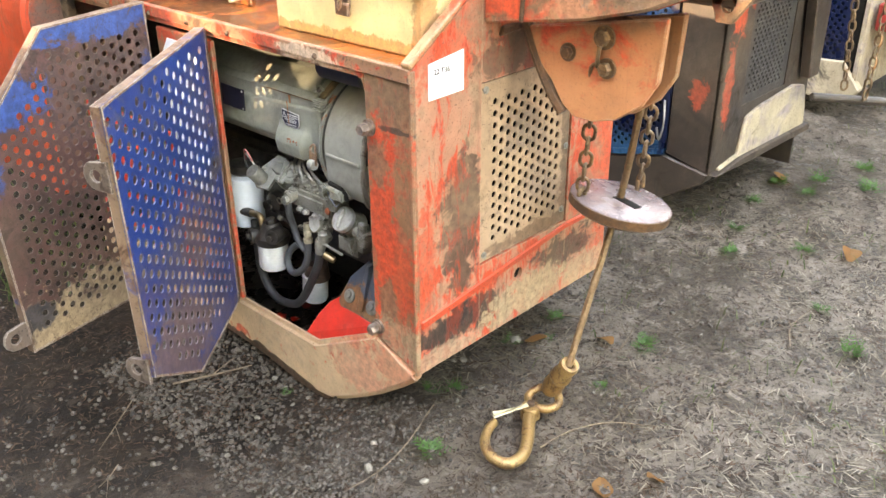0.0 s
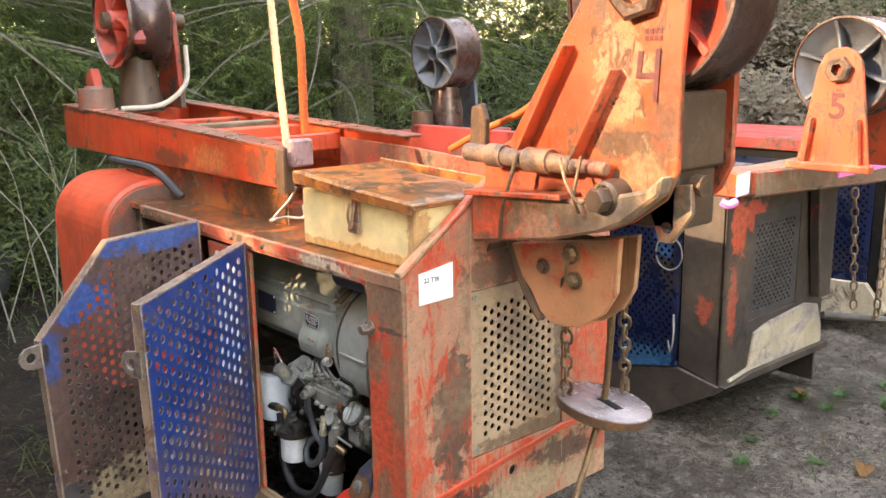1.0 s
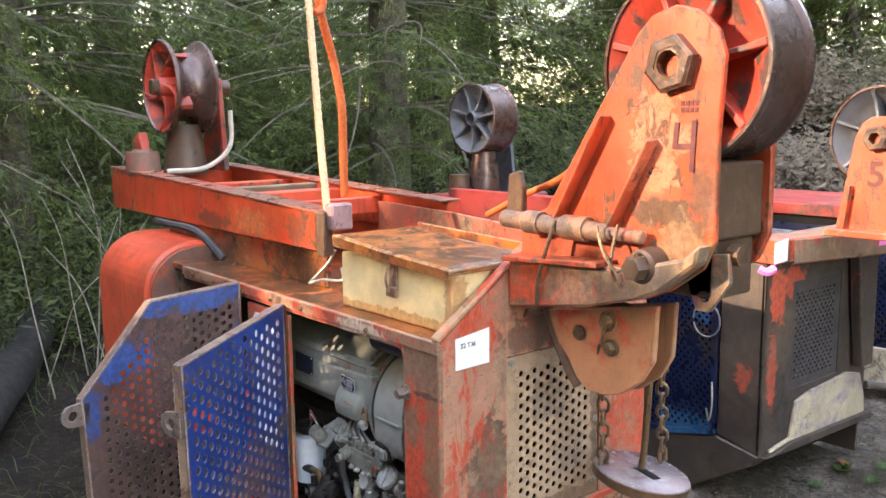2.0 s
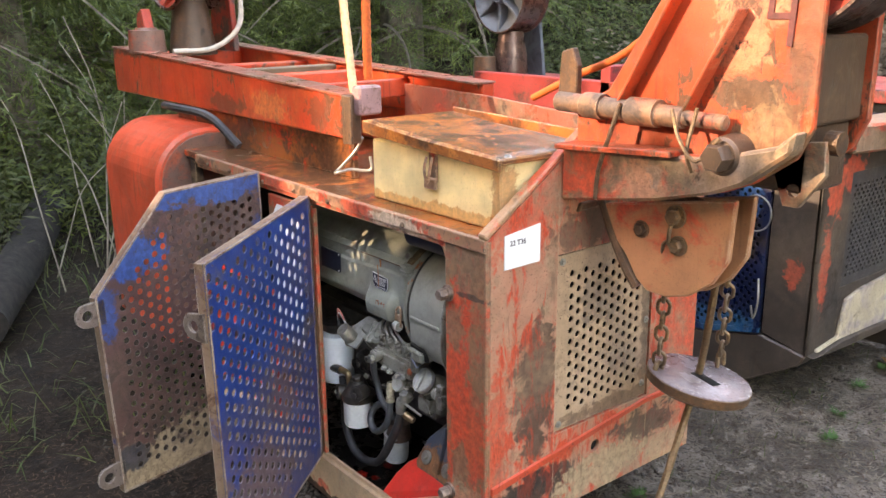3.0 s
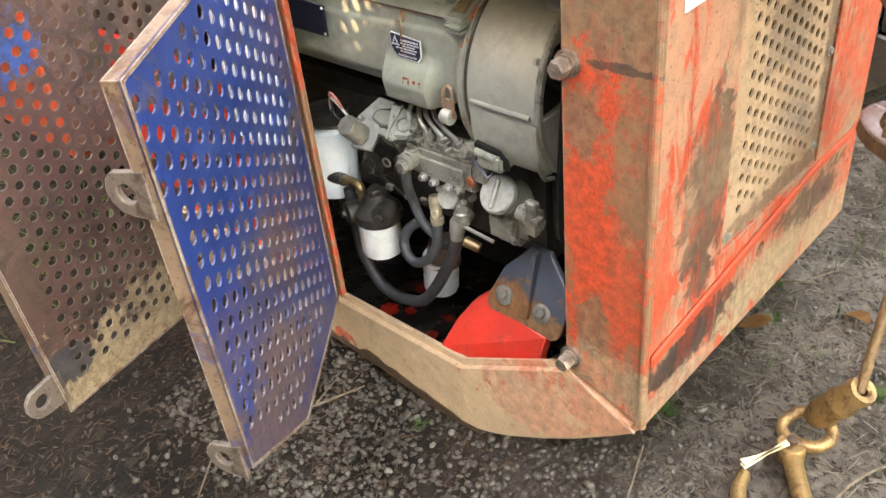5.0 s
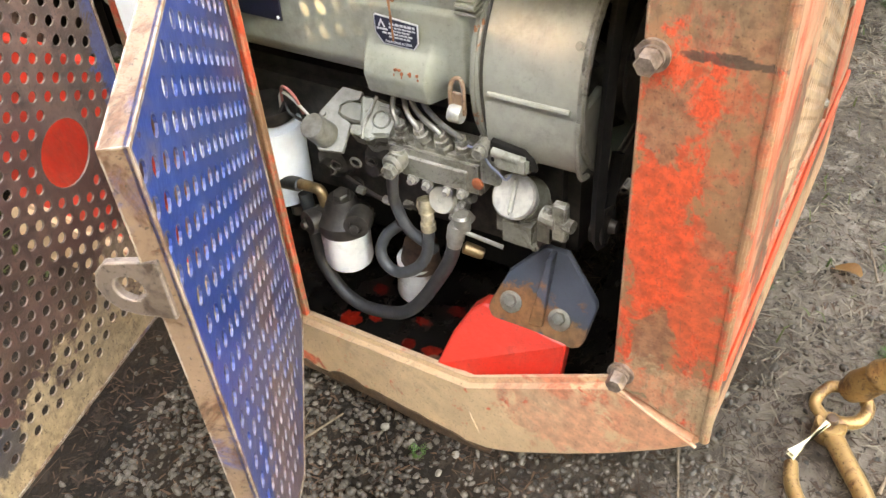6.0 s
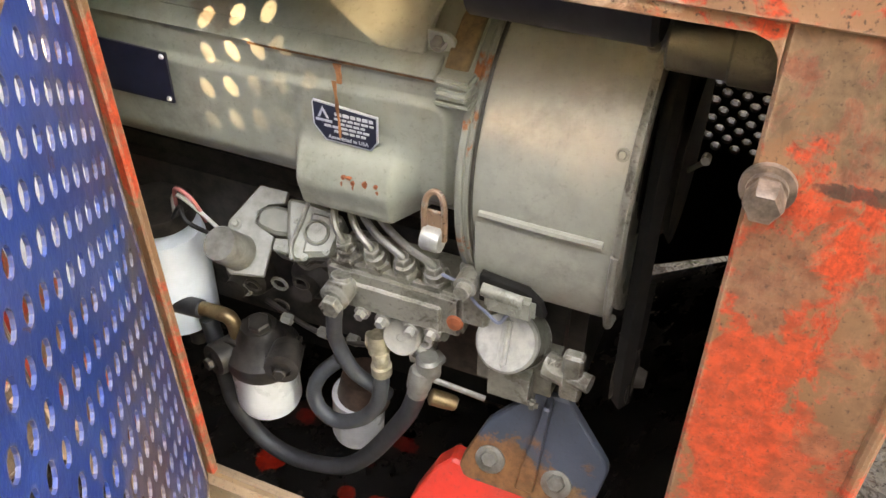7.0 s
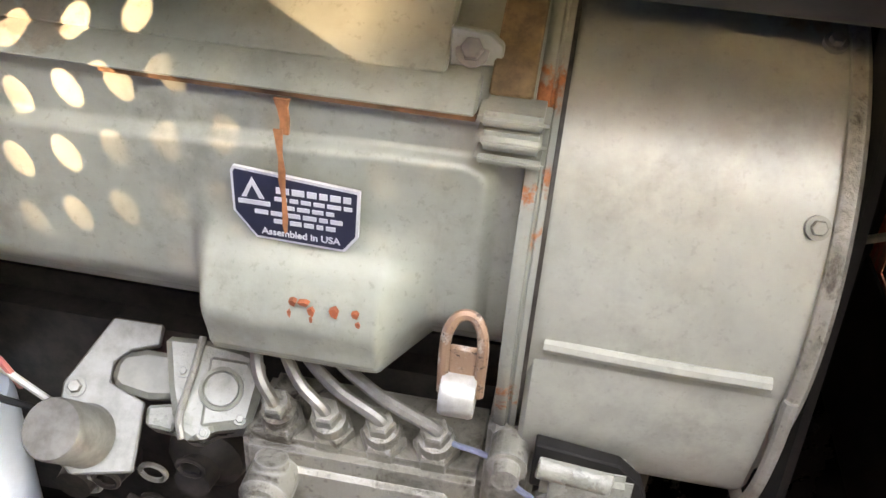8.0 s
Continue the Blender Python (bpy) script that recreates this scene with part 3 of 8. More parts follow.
def box(x0, x1, y0, y1, z0, z1, bev=0.002, segs=1):
    bm = bmesh.new()
    bmesh.ops.create_cube(bm, size=1)
    for v in bm.verts:
        v.co = ((x0 + x1) / 2 + v.co.x * (x1 - x0), (y0 + y1) / 2 + v.co.y * (y1 - y0), (z0 + z1) / 2 + v.co.z * (z1 - z0))
    return bevelled(bm, bev, segs)


def prism(axis, pts, a, b, bev=0.0015):
    """A flat outline, given in the two other axes, carried along axis from a to b."""
    bm = bmesh.new()
    put = {"x": lambda u, v, w: (w, u, v), "y": lambda u, v, w: (u, w, v), "z": lambda u, v, w: (u, v, w)}[axis]
    lo = [bm.verts.new(put(u, v, a)) for u, v in pts]
    hi = [bm.verts.new(put(u, v, b)) for u, v in pts]
    n = len(pts)
    bm.faces.new(lo)
    bm.faces.new(hi[::-1])
    for i in range(n):
        bm.faces.new((lo[i], hi[i], hi[(i + 1) % n], lo[(i + 1) % n]))
    bmesh.ops.recalc_face_normals(bm, faces=bm.faces)
    return bevelled(bm, bev)


def arc(cx, cy, r, a0, a1, n=8):
    return [(cx + r * math.cos(radians(a0 + (a1 - a0) * i / n)), cy + r * math.sin(radians(a0 + (a1 - a0) * i / n))) for i in range(n + 1)]


def frame_of(d):
    d = Vector(d).normalized()
    u = d.cross((0, 0, 1))
    if u.length < 1e-3:
        u = Vector((1, 0, 0))
    u.normalize()
    return d, u, d.cross(u)


def lathe(p, d, profile, n=32, cap=True):
    """Turned form: profile of (distance along d, radius)."""
    bm = bmesh.new()
    d, u, w = frame_of(d)
    p = Vector(p)
    rings = []
    for h, r in profile:
        rings.append([bm.verts.new(p + d * h + (u * math.cos(2 * math.pi * i / n) + w * math.sin(2 * math.pi * i / n)) * max(r, 1e-4)) for i in range(n)])
    for a, b in zip(rings, rings[1:]):
        for i in range(n):
            bm.faces.new((a[i], a[(i + 1) % n], b[(i + 1) % n], b[i]))
    if cap:
        bm.faces.new(rings[0][::-1])
        bm.faces.new(rings[-1])
    return bm


def rod(p, q, r, r2=None, n=16, bev=0.0):
    p, q = Vector(p), Vector(q)
    length = (q - p).length
    r2 = r if r2 is None else r2
    prof = [(0, r), (length, r2)]
    if bev:
        prof = [(0, r - bev), (bev, r), (length - bev, r2), (length, r2 - bev)]
    return lathe(p, q - p, prof, n)


def curve_pts(pts, per=6):
    """A smooth line through the points."""
    P = [Vector(p) for p in pts]
    P = [2 * P[0] - P[1], *P, 2 * P[-1] - P[-2]]
    out = []
    for i in range(1, len(P) - 2):
        for k in range(per):
            s = k / per
            a, b, c, e = P[i - 1], P[i], P[i + 1], P[i + 2]
            out.append(0.5 * ((2 * b) + (c - a) * s + (2 * a - 5 * b + 4 * c - e) * s * s + (3 * b - a - 3 * c + e) * s ** 3))
    out.append(P[-2])
    return out


def tube(pts, r, n=10, per=6, r2=None, twist=0.0, lobes=0, closed=False):
    """A swept round bar; lobes gives it the strands of a laid rope."""
    bm = bmesh.new()
    line = curve_pts(pts, per) if per > 1 else [Vector(p) for p in pts]
    rings, u, along = [], None, 0.0
    for i, p in enumerate(line):
        d = (line[min(i + 1, len(line) - 1)] - line[max(i - 1, 0)])
        if closed:
            d = line[(i + 1) % len(line)] - line[i - 1]
        d.normalize()
        if u is None:
            u = frame_of(d)[1]
        u = (u - d * u.dot(d)).normalized()
        w = d.cross(u)
        if i:
            along += (p - line[i - 1]).length
        rr = r if r2 is None else r + (r2 - r) * i / (len(line) - 1)
        ring = []
        for k in range(n):
            a = 2 * math.pi * k / n
            f = 1 + (0.30 * abs(math.cos(lobes * (a + twist * along) / 2)) - 0.19 if lobes else 0)
            ring.append(bm.verts.new(p + (u * math.cos(a) + w * math.sin(a)) * rr * f))
        rings.append(ring)
    pairs = list(zip(rings, rings[1:])) + ([(rings[-1], rings[0])] if closed else [])
    for a, b in pairs:
        for k in range(n):
            bm.faces.new((a[k], a[(k + 1) % n], b[(k + 1) % n], b[k]))
    if not closed:
        bm.faces.new(rings[0][::-1])
        bm.faces.new(rings[-1])
    return bm


def nut(p, d, r, h, n=6, hole=0.0, turn=0.0):
    """A hexagon nut or bolt head with a chamfered crown."""
    bm = lathe(p, d, [(0, r), (h * 0.82, r), (h, r * 0.86)], n) if not hole else lathe(p, d, [(0, r), (h * 0.82, r), (h, r * 0.86), (h, hole), (-0.02, hole)], n, cap=False)
    if turn:
        bmesh.ops.rotate(bm, cent=p, matrix=Matrix.Rotation(radians(turn), 3, Vector(d)), verts=bm.verts)
    return bm


def bolt_head(p, d, r=0.012, h=0.01):
    d = Vector(d).normalized()
    return join(lathe(p, d, [(-0.004, r * 1.5), (0.002, r * 1.5), (0.002, r)], 20), nut(Vector(p) + d * 0.002, d, r, h))


from mathutils import geometry as flat


def sheet(outline, holes, origin, along, up, thick, radius, sides=8, extra=()):
    """A sheet with round holes punched through. outline and holes in (along, up); extra: bigger round holes (a, b, r)."""
    bm = bmesh.new()
    outline = list(outline)
    if sum(a[0] * b[1] - b[0] * a[1] for a, b in zip(outline, outline[1:] + outline[:1])) < 0:
        outline.reverse()
    along, up = Vector(along).normalized(), Vector(up).normalized()
    side = along.cross(up)
    o = Vector(origin)
    coords2, loops = [Vector(p) for p in outline], [list(range(len(outline)))]
    safe = inset(list(outline), radius * 1.3)
    spots = [(a, b, radius, sides) for a, b in holes if inside((a, b), safe)] + [(a, b, r, 24) for a, b, r in extra]
    for a, b, r, k in spots:
        s = len(coords2)
        coords2 += [Vector((a + r * math.cos(2 * math.pi * (i + 0.5) / k), b + r * math.sin(2 * math.pi * (i + 0.5) / k))) for i in range(k)]
        loops.append(list(range(s, s + k)))
    vs, es, fs, _, _, src = flat.delaunay_2d_cdt(coords2, [], loops, 1, 1e-6)
    front = [bm.verts.new(o + along * v.x + up * v.y) for v in vs]
    back = [bm.verts.new(o + along * v.x + up * v.y + side * thick) for v in vs]
    edges = set()
    for f, s in zip(fs, src):
        if list(s) != [0]:
            continue
        bm.faces.new([front[i] for i in f])
        bm.faces.new([back[i] for i in reversed(f)])
        edges.update(zip(f, list(f[1:]) + [f[0]]))
    for (i, j) in edges:
        if (j, i) not in edges:
            bm.faces.new((front[j], front[i], back[i], back[j]))
    bmesh.ops.delete(bm, geom=[v for v in bm.verts if not v.link_faces], context="VERTS")
    return bm


def inside(p, poly):
    x, y = p
    r = False
    for (x0, y0), (x1, y1) in zip(poly, poly[1:] + poly[:1]):
        if (y0 > y) != (y1 > y) and x < (x1 - x0) * (y - y0) / (y1 - y0) + x0:
            r = not r
    return r


def inset(poly, m):
    """The outline shrunk by m; counter-clockwise or clockwise."""
    area = sum(a[0] * b[1] - b[0] * a[1] for a, b in zip(poly, poly[1:] + poly[:1]))
    s = 1 if area > 0 else -1
    n = len(poly)
    out = []
    for i in range(n):
        a, b, c = Vector(poly[i - 1]), Vector(poly[i]), Vector(poly[(i + 1) % n])
        d1, d2 = (b - a).normalized(), (c - b).normalized()
        n1, n2 = Vector((-d1.y, d1.x)) * s, Vector((-d2.y, d2.x)) * s
        h = (n1 + n2)
        h = h / max(0.3, h.length_squared) * 2 * m
        out.append(tuple(b + h))
    return out


def punch(poly, margin, pitch, skip=(), columns=0.0):
    """Centres of holes inside an outline, staggered at 45 degrees, or in columns of that spacing, every other one half a pitch higher."""
    zone = inset(poly, margin)
    xs, ys = [p[0] for p in zone], [p[1] for p in zone]
    across, rise = (pitch, pitch * 0.535) if not columns else (columns * 2, pitch * 0.5)
    out, row = [], 0
    y = min(ys) + 0.001
    while y < max(ys):
        x = min(xs) + 0.001 + (across / 2 if row % 2 else 0)
        while x < max(xs):
            if inside((x, y), zone) and all((x - a) ** 2 + (y - b) ** 2 > (r + pitch * 0.5) ** 2 for a, b, r in skip):
                out.append((x, y))
            x += across
        y += rise
        row += 1
    return out


def rim(poly, origin, along, up, width, depth, shift=0.0):
    """A folded flange round an outline."""
    along, up = Vector(along).normalized(), Vector(up).normalized()
    side = along.cross(up)
    o = Vector(origin)
    inner = inset(poly, width)
    bm = bmesh.new()
    n = len(poly)
    ring = []
    for (a, b), (c, d) in zip(poly, inner):
        ring.append([bm.verts.new(o + along * p + up * q + side * s) for p, q, s in ((a, b, shift), (a, b, shift + depth), (c, d, shift + depth), (c, d, shift))])
    for i in range(n):
        A, B2 = ring[i], ring[(i + 1) % n]
        for k in range(4):
            bm.faces.new((A[k], A[(k + 1) % 4], B2[(k + 1) % 4], B2[k]))
    return bevelled(bm, 0.0015)

# ---- ground ----
GZ = -0.19


def ground_height(x, y):
    far = max(0.0, min(1.0, (x - 0.2) / 2.0))
    slope = max(0.0, min(1.0, (y - 0.9 * x + 0.02) / 0.5))
    near = max(0.0, min(1.0, (x + 2.2) / 0.8))
    h = GZ + 0.07 * far - 0.058 * slope * slope * (3 - 2 * slope) * near * near * (3 - 2 * near)
    h += 0.022 * noise.noise(Vector((x * 1.7, y * 1.7, 0))) + 0.009 * noise.noise(Vector((x * 6, y * 6, 3)))
    if y > 2.2:
        h += 0.10 * (1 - math.exp(-(y - 2.2) / 2.0))
    bank = max(0.0, min(1.0, (x + 0.25 * y - 5.0) / 4.0))
    return h + 1.5 * bank * bank * (3 - 2 * bank) * (1.0 if y > -2 else 0.0 if y < -5 else (y + 5) / 3)


def make_ground():
    def ticks(lo, hi):
        out, s = [], 0.05
        fine = np.arange(lo, hi, 0.024).tolist()
        up, down = [hi], [lo]
        while up[-1] < 400:
            s *= 1.28
            up.append(up[-1] + s)
            down.append(down[-1] - s)
        return down[:0:-1] + fine + up
    xs, ys = ticks(-2.2, 3.8), ticks(-2.2, 3.4)
    verts = []
    for y in ys:
        for x in xs:
            h = ground_height(x, y)
            if -1.6 < x < 3 and -1.6 < y < 2.4:
                h += 0.006 * noise.noise(Vector((x * 17, y * 17, 7))) + 0.007 * noise.noise(Vector((x * 9, y * 9, 17))) + 0.004 * noise.noise(Vector((x * 34, y * 34, 27)))
            verts.append((x, y, h))
    w = len(xs)
    faces = [(j * w + i, j * w + i + 1, (j + 1) * w + i + 1, (j + 1) * w + i) for j in range(len(ys) - 1) for i in range(w - 1)]
    me = bpy.data.meshes.new("ground")
    me.from_pydata(verts, [], faces)
    me.polygons.foreach_set("use_smooth", [True] * len(me.polygons))
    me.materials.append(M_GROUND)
    tagged(new("ground", me), "trodden wet mud with gravel and sparse weeds", "ground", kind="structure")


make_ground()

# ---- the open carriage ----
UP = (0, 0, 1)


def sheave(parent, cx, cy, cz, r, width, paint, rim_mat, spokes=6, name="sheave", bore=0.03, bend=0.0, deep=False):
    """A grooved cable wheel turning about the x axis, its near face at cx."""
    g = r * 0.72
    prof = [(0, r * 0.955), (0, r * 0.99), (width * 0.02, r), (width * 0.08, r), (width * 0.13, r * 0.95), (width * 0.22, r * 0.82), (width * 0.34, g * 1.02), (width * 0.5, g), (width * 0.66, g * 1.02), (width * 0.78, r * 0.82),
            (width * 0.87, r * 0.95), (width * 0.92, r), (width * 0.98, r), (width, r * 0.99), (width, r * 0.955), (width * 0.97, r * 0.955)]
    inside = [(0.95, 0.935), (0.76, 0.765), (0.66, 0.65), (0.34, 0.65), (0.24, 0.765), (0.05, 0.935)] if deep else [(0.97, 0.95), (0.03, 0.95), (0.03, 0.955)]
    prof += [(width * a, r * b) for a, b in inside] + [(0, r * 0.955)]
    wheel = part(name, lathe((cx, cy, cz), (1, 0, 0), prof, 64, cap=False), rim_mat, parent, smooth=True)
    part("web", lathe((cx, cy, cz), (1, 0, 0), [(width * 0.03, r * 0.955), (width * 0.07, r * 0.91), (width * 0.24, r * 0.74), (width * 0.34, r * 0.62), (width * 0.38, r * 0.2), (width * 0.62, r * 0.2), (width * 0.66, r * 0.62), (width * 0.76, r * 0.74), (width * 0.93, r * 0.91), (width * 0.97, r * 0.955)], 56, cap=False), paint, wheel, smooth=True)
    part("hub", lathe((cx - width * 0.04, cy, cz), (1, 0, 0), [(0, bore), (0, r * 0.19), (width * 0.05, r * 0.22), (width * 0.5, r * 0.27), (width * 1.05, r * 0.22), (width * 1.05, bore), (0, bore)], 32, cap=False), paint, wheel, smooth=True)
    c = Vector((cx, cy, cz))
    for k in range(spokes):
        bm = bmesh.new()
        ring = []
        for d, h, th in ((0.20, 0.02, 0.008), (0.42, 0.07, 0.006), (0.66, 0.08, 0.006), (0.93, 0.025, 0.008)):
            a = 2 * math.pi * (k + 0.3) / spokes + bend * d
            u, w = Vector((0, math.cos(a), math.sin(a))), Vector((0, -math.sin(a), math.cos(a)))
            ring.append([bm.verts.new(c + u * d * r + w * s * th * r / 0.2 + Vector((e * width, 0, 0))) for s, e in ((-1, h), (1, h), (1.5, 0.42), (-1.5, 0.42))])
        for p, q in zip(ring, ring[1:]):
            for i in range(4):
                bm.faces.new((p[i], p[(i + 1) % 4], q[(i + 1) % 4], q[i]))
        bm.faces.new(ring[0][::-1])
        bm.faces.new(ring[-1])
        bmesh.ops.recalc_face_normals(bm, faces=bm.faces)
        part("spoke", bevelled(bm, 0.002), paint, wheel)
    return wheel


carriage = thing("logging_carriage", (0.3, 0.8, GZ), "worn orange steel logging carriage with open engine doors standing on mud", "carriage")

# side wall towards the doors
post = part("corner_post", prism("x", [(0.0, 0.0), (0.0, 0.722), (0.143, 0.722), (0.143, 0.055)], 0.0, 0.012, 0.003), M_POST, carriage, "orange paint worn to brown")
part("post_return", box(0.012, 0.05, 0.131, 0.143, 0.06, 0.70, 0.002), M_POST, post)
head = part("header_rail", prism("x", [(0.143, 0.722), (1.46, 0.722), (1.46, 0.680), (0.163, 0.682), (0.151, 0.678), (0.145, 0.668), (0.143, 0.655)], 0.0, 0.012, 0.002), M_HEAD, carriage)
SILL_FOOT = [(1.55, -0.232), (1.0, -0.212), (0.806, -0.206), (0.710, -0.210), (0.620, -0.217), (0.553, -0.226), (0.466, -0.240), (0.395, -0.244), (0.350, -0.240), (0.318, -0.229), (0.286, -0.214), (0.200, -0.164), (0.138, -0.124), (0.060, -0.066), (0.022, -0.034), (0.010, -0.018)]
sill = part("sill", bevelled(prism("x", [(0.0, 0.0), (0.143, 0.055), (0.270, -0.012), (0.388, -0.074), (1.0, -0.072), (1.55, -0.072)] + SILL_FOOT, -0.002, 0.030, 0.0), 0.013, 4), M_SILL, carriage, "muddy bent sill rail with a wet lower rim", smooth=True)
part("weld_seam", tube([(0.003, 0.143, 0.046), (-0.001, 0.08, 0.015), (0.0, 0.012, -0.018)], 0.003, 8, 5), M_SILL, sill)
part("weld_seam", tube([(0.003, 0.398, -0.084), (-0.001, 0.380, -0.16), (0.001, 0.352, -0.228)], 0.0022, 8, 5), M_SILL, sill)
low, top_edge = [], []
for k in range(96):
    y = 0.345 + 1.2 * k / 95
    i = next(n for n in range(len(SILL_FOOT) - 1) if SILL_FOOT[n + 1][0] <= y)
    (ya, za), (yb, zb) = SILL_FOOT[i], SILL_FOOT[i + 1]
    z = za + (zb - za) * (y - ya) / (yb - ya)
    low.append((y, z + 0.001))
    wave = noise.noise(Vector((y * 15, 3.1, 0))) * 0.019 + noise.noise(Vector((y * 48, 9.4, 0))) * 0.008
    top_edge.append((y, z + max(0.005, min(1.0, (y - 0.34) * 14) * (0.021 + wave))))
part("mud_crust", prism("x", low + top_edge[::-1], -0.0045, 0.006, 0.0), plain("wet_crust", (0.085, 0.046, 0.027), 0.45, 0, 0.4, 60, 0.4), sill, "dark wet mud along the lower rim")
strip = part("hinge_post", prism("x", [(0.715, 0.668), (0.975, 0.668), (0.975, -0.072), (0.715, -0.072)], 0.004, 0.016, 0.002), M_POST, carriage)
# Decal made taller, its white also brightening the door holes like sunlight
part("old_decal", prism("x", [(0.745, 0.22), (0.95, 0.24), (0.955, 0.60), (0.92, 0.645), (0.75, 0.64)], 0.0015, 0.004, 0.0), M_PAPER, strip, "scraped white decal, made taller for the sunlit strip below it")
part("rear_post", box(0.03, 0.06, 1.55, 1.595, -0.072, 0.70, 0.003), M_MUDBROWN, carriage)

# end wall with its opening for the screen
X0, X1, Z0, Z1 = 0.213, 0.558, 0.207, 0.652
part("end_stile", prism("y", [(0.0, 0.0), (X0, 0.0), (X0, 0.865), (0.0, 0.722)], 0.0, 0.010, 0.0), M_END, carriage)
part("end_stile", prism("y", [(X1, 0.0), (0.75, 0.0), (0.75, 0.945), (X1, 0.945)], 0.0, 0.010, 0.0), M_END, carriage)
end_wall = part("end_wall", prism("y", [(X0, Z1), (X1, Z1), (X1, 0.945), (0.33, 0.945), (X0, 0.865)], 0.0, 0.010, 0.0), M_END, carriage, "faded orange paint stained with mud")
part("end_band", sheet([(X0, 0.0), (X1, 0.0), (X1, Z0), (X0, Z0)], [], (0, 0.010, 0), (1, 0, 0), UP, 0.010, 0.01, extra=[(0.363, 0.128, 0.016)]), M_END, carriage)
part("end_ridge", prism("y", [(0.01, 0.120), (0.55, 0.188), (0.745, 0.188), (0.745, 0.206), (0.55, 0.206), (0.01, 0.142)], -0.007, 0.0, 0.003), worn("ridge_paint", [ORANGE, (PINK, 0.3, 14, 0.05, ONE), (DARK, 0.22, 20, 0.05, ONE)]), end_wall)
part("corner_weld", tube([(0.003, 0.003, 0.0), (0.003, 0.003, 0.35), (0.003, 0.003, 0.72)], 0.0075, 12, 12), M_POST, end_wall)
screen_line = [(X0 + 0.004, Z0 + 0.004), (X1 - 0.004, Z0 + 0.004), (X1 - 0.004, Z1 - 0.004), (X0 + 0.004, Z1 - 0.004)]
screen_zone = [(0.2620, 0.2585), (0.5090, 0.2585), (0.5110, 0.6080), (0.2620, 0.6080)]
screen = part("end_screen", sheet(screen_line, punch(screen_zone, 0.002, 0.0281, columns=0.0240), (0, 0.004, 0), (1, 0, 0), UP, -0.004, 0.0084), M_PANEL, carriage, "mud-coated perforated steel screen")
# Black copy of the screen, added so the bay behind it reads dark
part("dark_screen_back", sheet(screen_line, punch(screen_zone, 0.002, 0.0281, columns=0.0240), (0, 0.0075, 0), (1, 0, 0), UP, -0.003, 0.0087), M_BLACK, screen)
for sx, sz in ((X0 + 0.018, Z1 - 0.02), (X1 - 0.02, Z1 - 0.02), (X0 + 0.018, Z0 + 0.02), (X1 - 0.02, Z0 + 0.04), (X1 - 0.015, 0.42)):
    part("screw", bolt_head((sx, 0.004, sz), (0, -1, 0), 0.006, 0.004), M_ZINC, screen, smooth=True)
part("end_flange", prism("y", [(-0.004, 0.722), (0.33, 0.949), (0.33, 0.962), (-0.01, 0.735)], -0.004, 0.022, 0.003), M_NOSE, carriage, "worn bright plate edge")
part("end_slot", prism("y", [(0.262, 0.745), (0.36, 0.752), (0.36, 0.768), (0.272, 0.765)], -0.012, 0.0, 0.003), M_RUST, end_wall)
SIDE = [(0.012, 0.008), (0.32, -0.15), (1.985, -0.15), (1.985, 0.695), (0.012, 0.695)]
SIDE_HOLES = punch([(0.12, 0.15), (0.255, 0.15), (0.255, 0.30), (0.12, 0.30)], 0.002, 0.030)
part("side_wall", sheet(SIDE, SIDE_HOLES, (0.738, 0, 0), (0, 1, 0), UP, 0.012, 0.0085), M_TAUPE, carriage)
# Black sheets added inside walls and deck: the bay's shade as colour
part("dark_bay_sheet", sheet([(0.022, 0.012), (0.32, -0.14), (1.98, -0.14), (1.98, 0.685), (0.022, 0.685)], SIDE_HOLES, (0.729, 0, 0), (0, 1, 0), UP, 0.006, 0.0088), M_BLACK, carriage)
part("dark_bay_sheet", box(0.21, 0.595, 0.0125, 0.0165, 0.02, 0.205, 0.0), M_BLACK, carriage)
part("dark_bay_sheet", box(0.60, 0.726, 0.012, 0.02, 0.02, 0.695, 0.0), M_BLACK, carriage)
part("dark_bay_sheet", box(0.06, 0.205, 0.0125, 0.0165, 0.02, 0.695, 0.0), M_BLACK, carriage)
part("dark_bay_sheet", box(0.02, 0.72, 0.02, 1.98, 0.690, 0.698, 0.0), M_BLACK, carriage)
part("back_wall", box(0.016, 0.738, 1.99, 2.0, -0.15, 0.70, 0.002), M_TAUPE, carriage)
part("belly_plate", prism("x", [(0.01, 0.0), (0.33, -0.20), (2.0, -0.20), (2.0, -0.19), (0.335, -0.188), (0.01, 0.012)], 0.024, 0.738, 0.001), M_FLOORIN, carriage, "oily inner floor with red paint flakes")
part("deck_plate", join(box(0.013, 0.75, 0.010, 1.49, 0.700, 0.722, 0.002), box(0.013, 0.13, 1.49, 1.9, 0.70, 0.722, 0.002)), M_DECK, carriage, "rusty wet deck plate")
part("deck_lip", box(-0.006, 0.0, 0.0, 1.46, 0.694, 0.724, 0.002), M_HEAD, carriage)
for y in (0.29, 0.62, 0.80, 0.98, 1.09, 1.20, 1.36):
    part("rivet", bolt_head((-0.006, y, 0.703), (-1, 0, 0), 0.0045, 0.004), M_RUST, carriage, smooth=True)
for y, z in ((0.130, 0.577), (0.130, 0.082)):
    b = part("door_bolt", join(lathe((0.0, y, z), (-1, 0, 0), [(0, 0.019), (0.005, 0.019), (0.005, 0.014), (0.010, 0.014)], 24), nut((-0.010, y, z), (-1, 0, 0), 0.0135, 0.02, 6)), M_BOLT, carriage, "worn steel latch bolt", smooth=True)

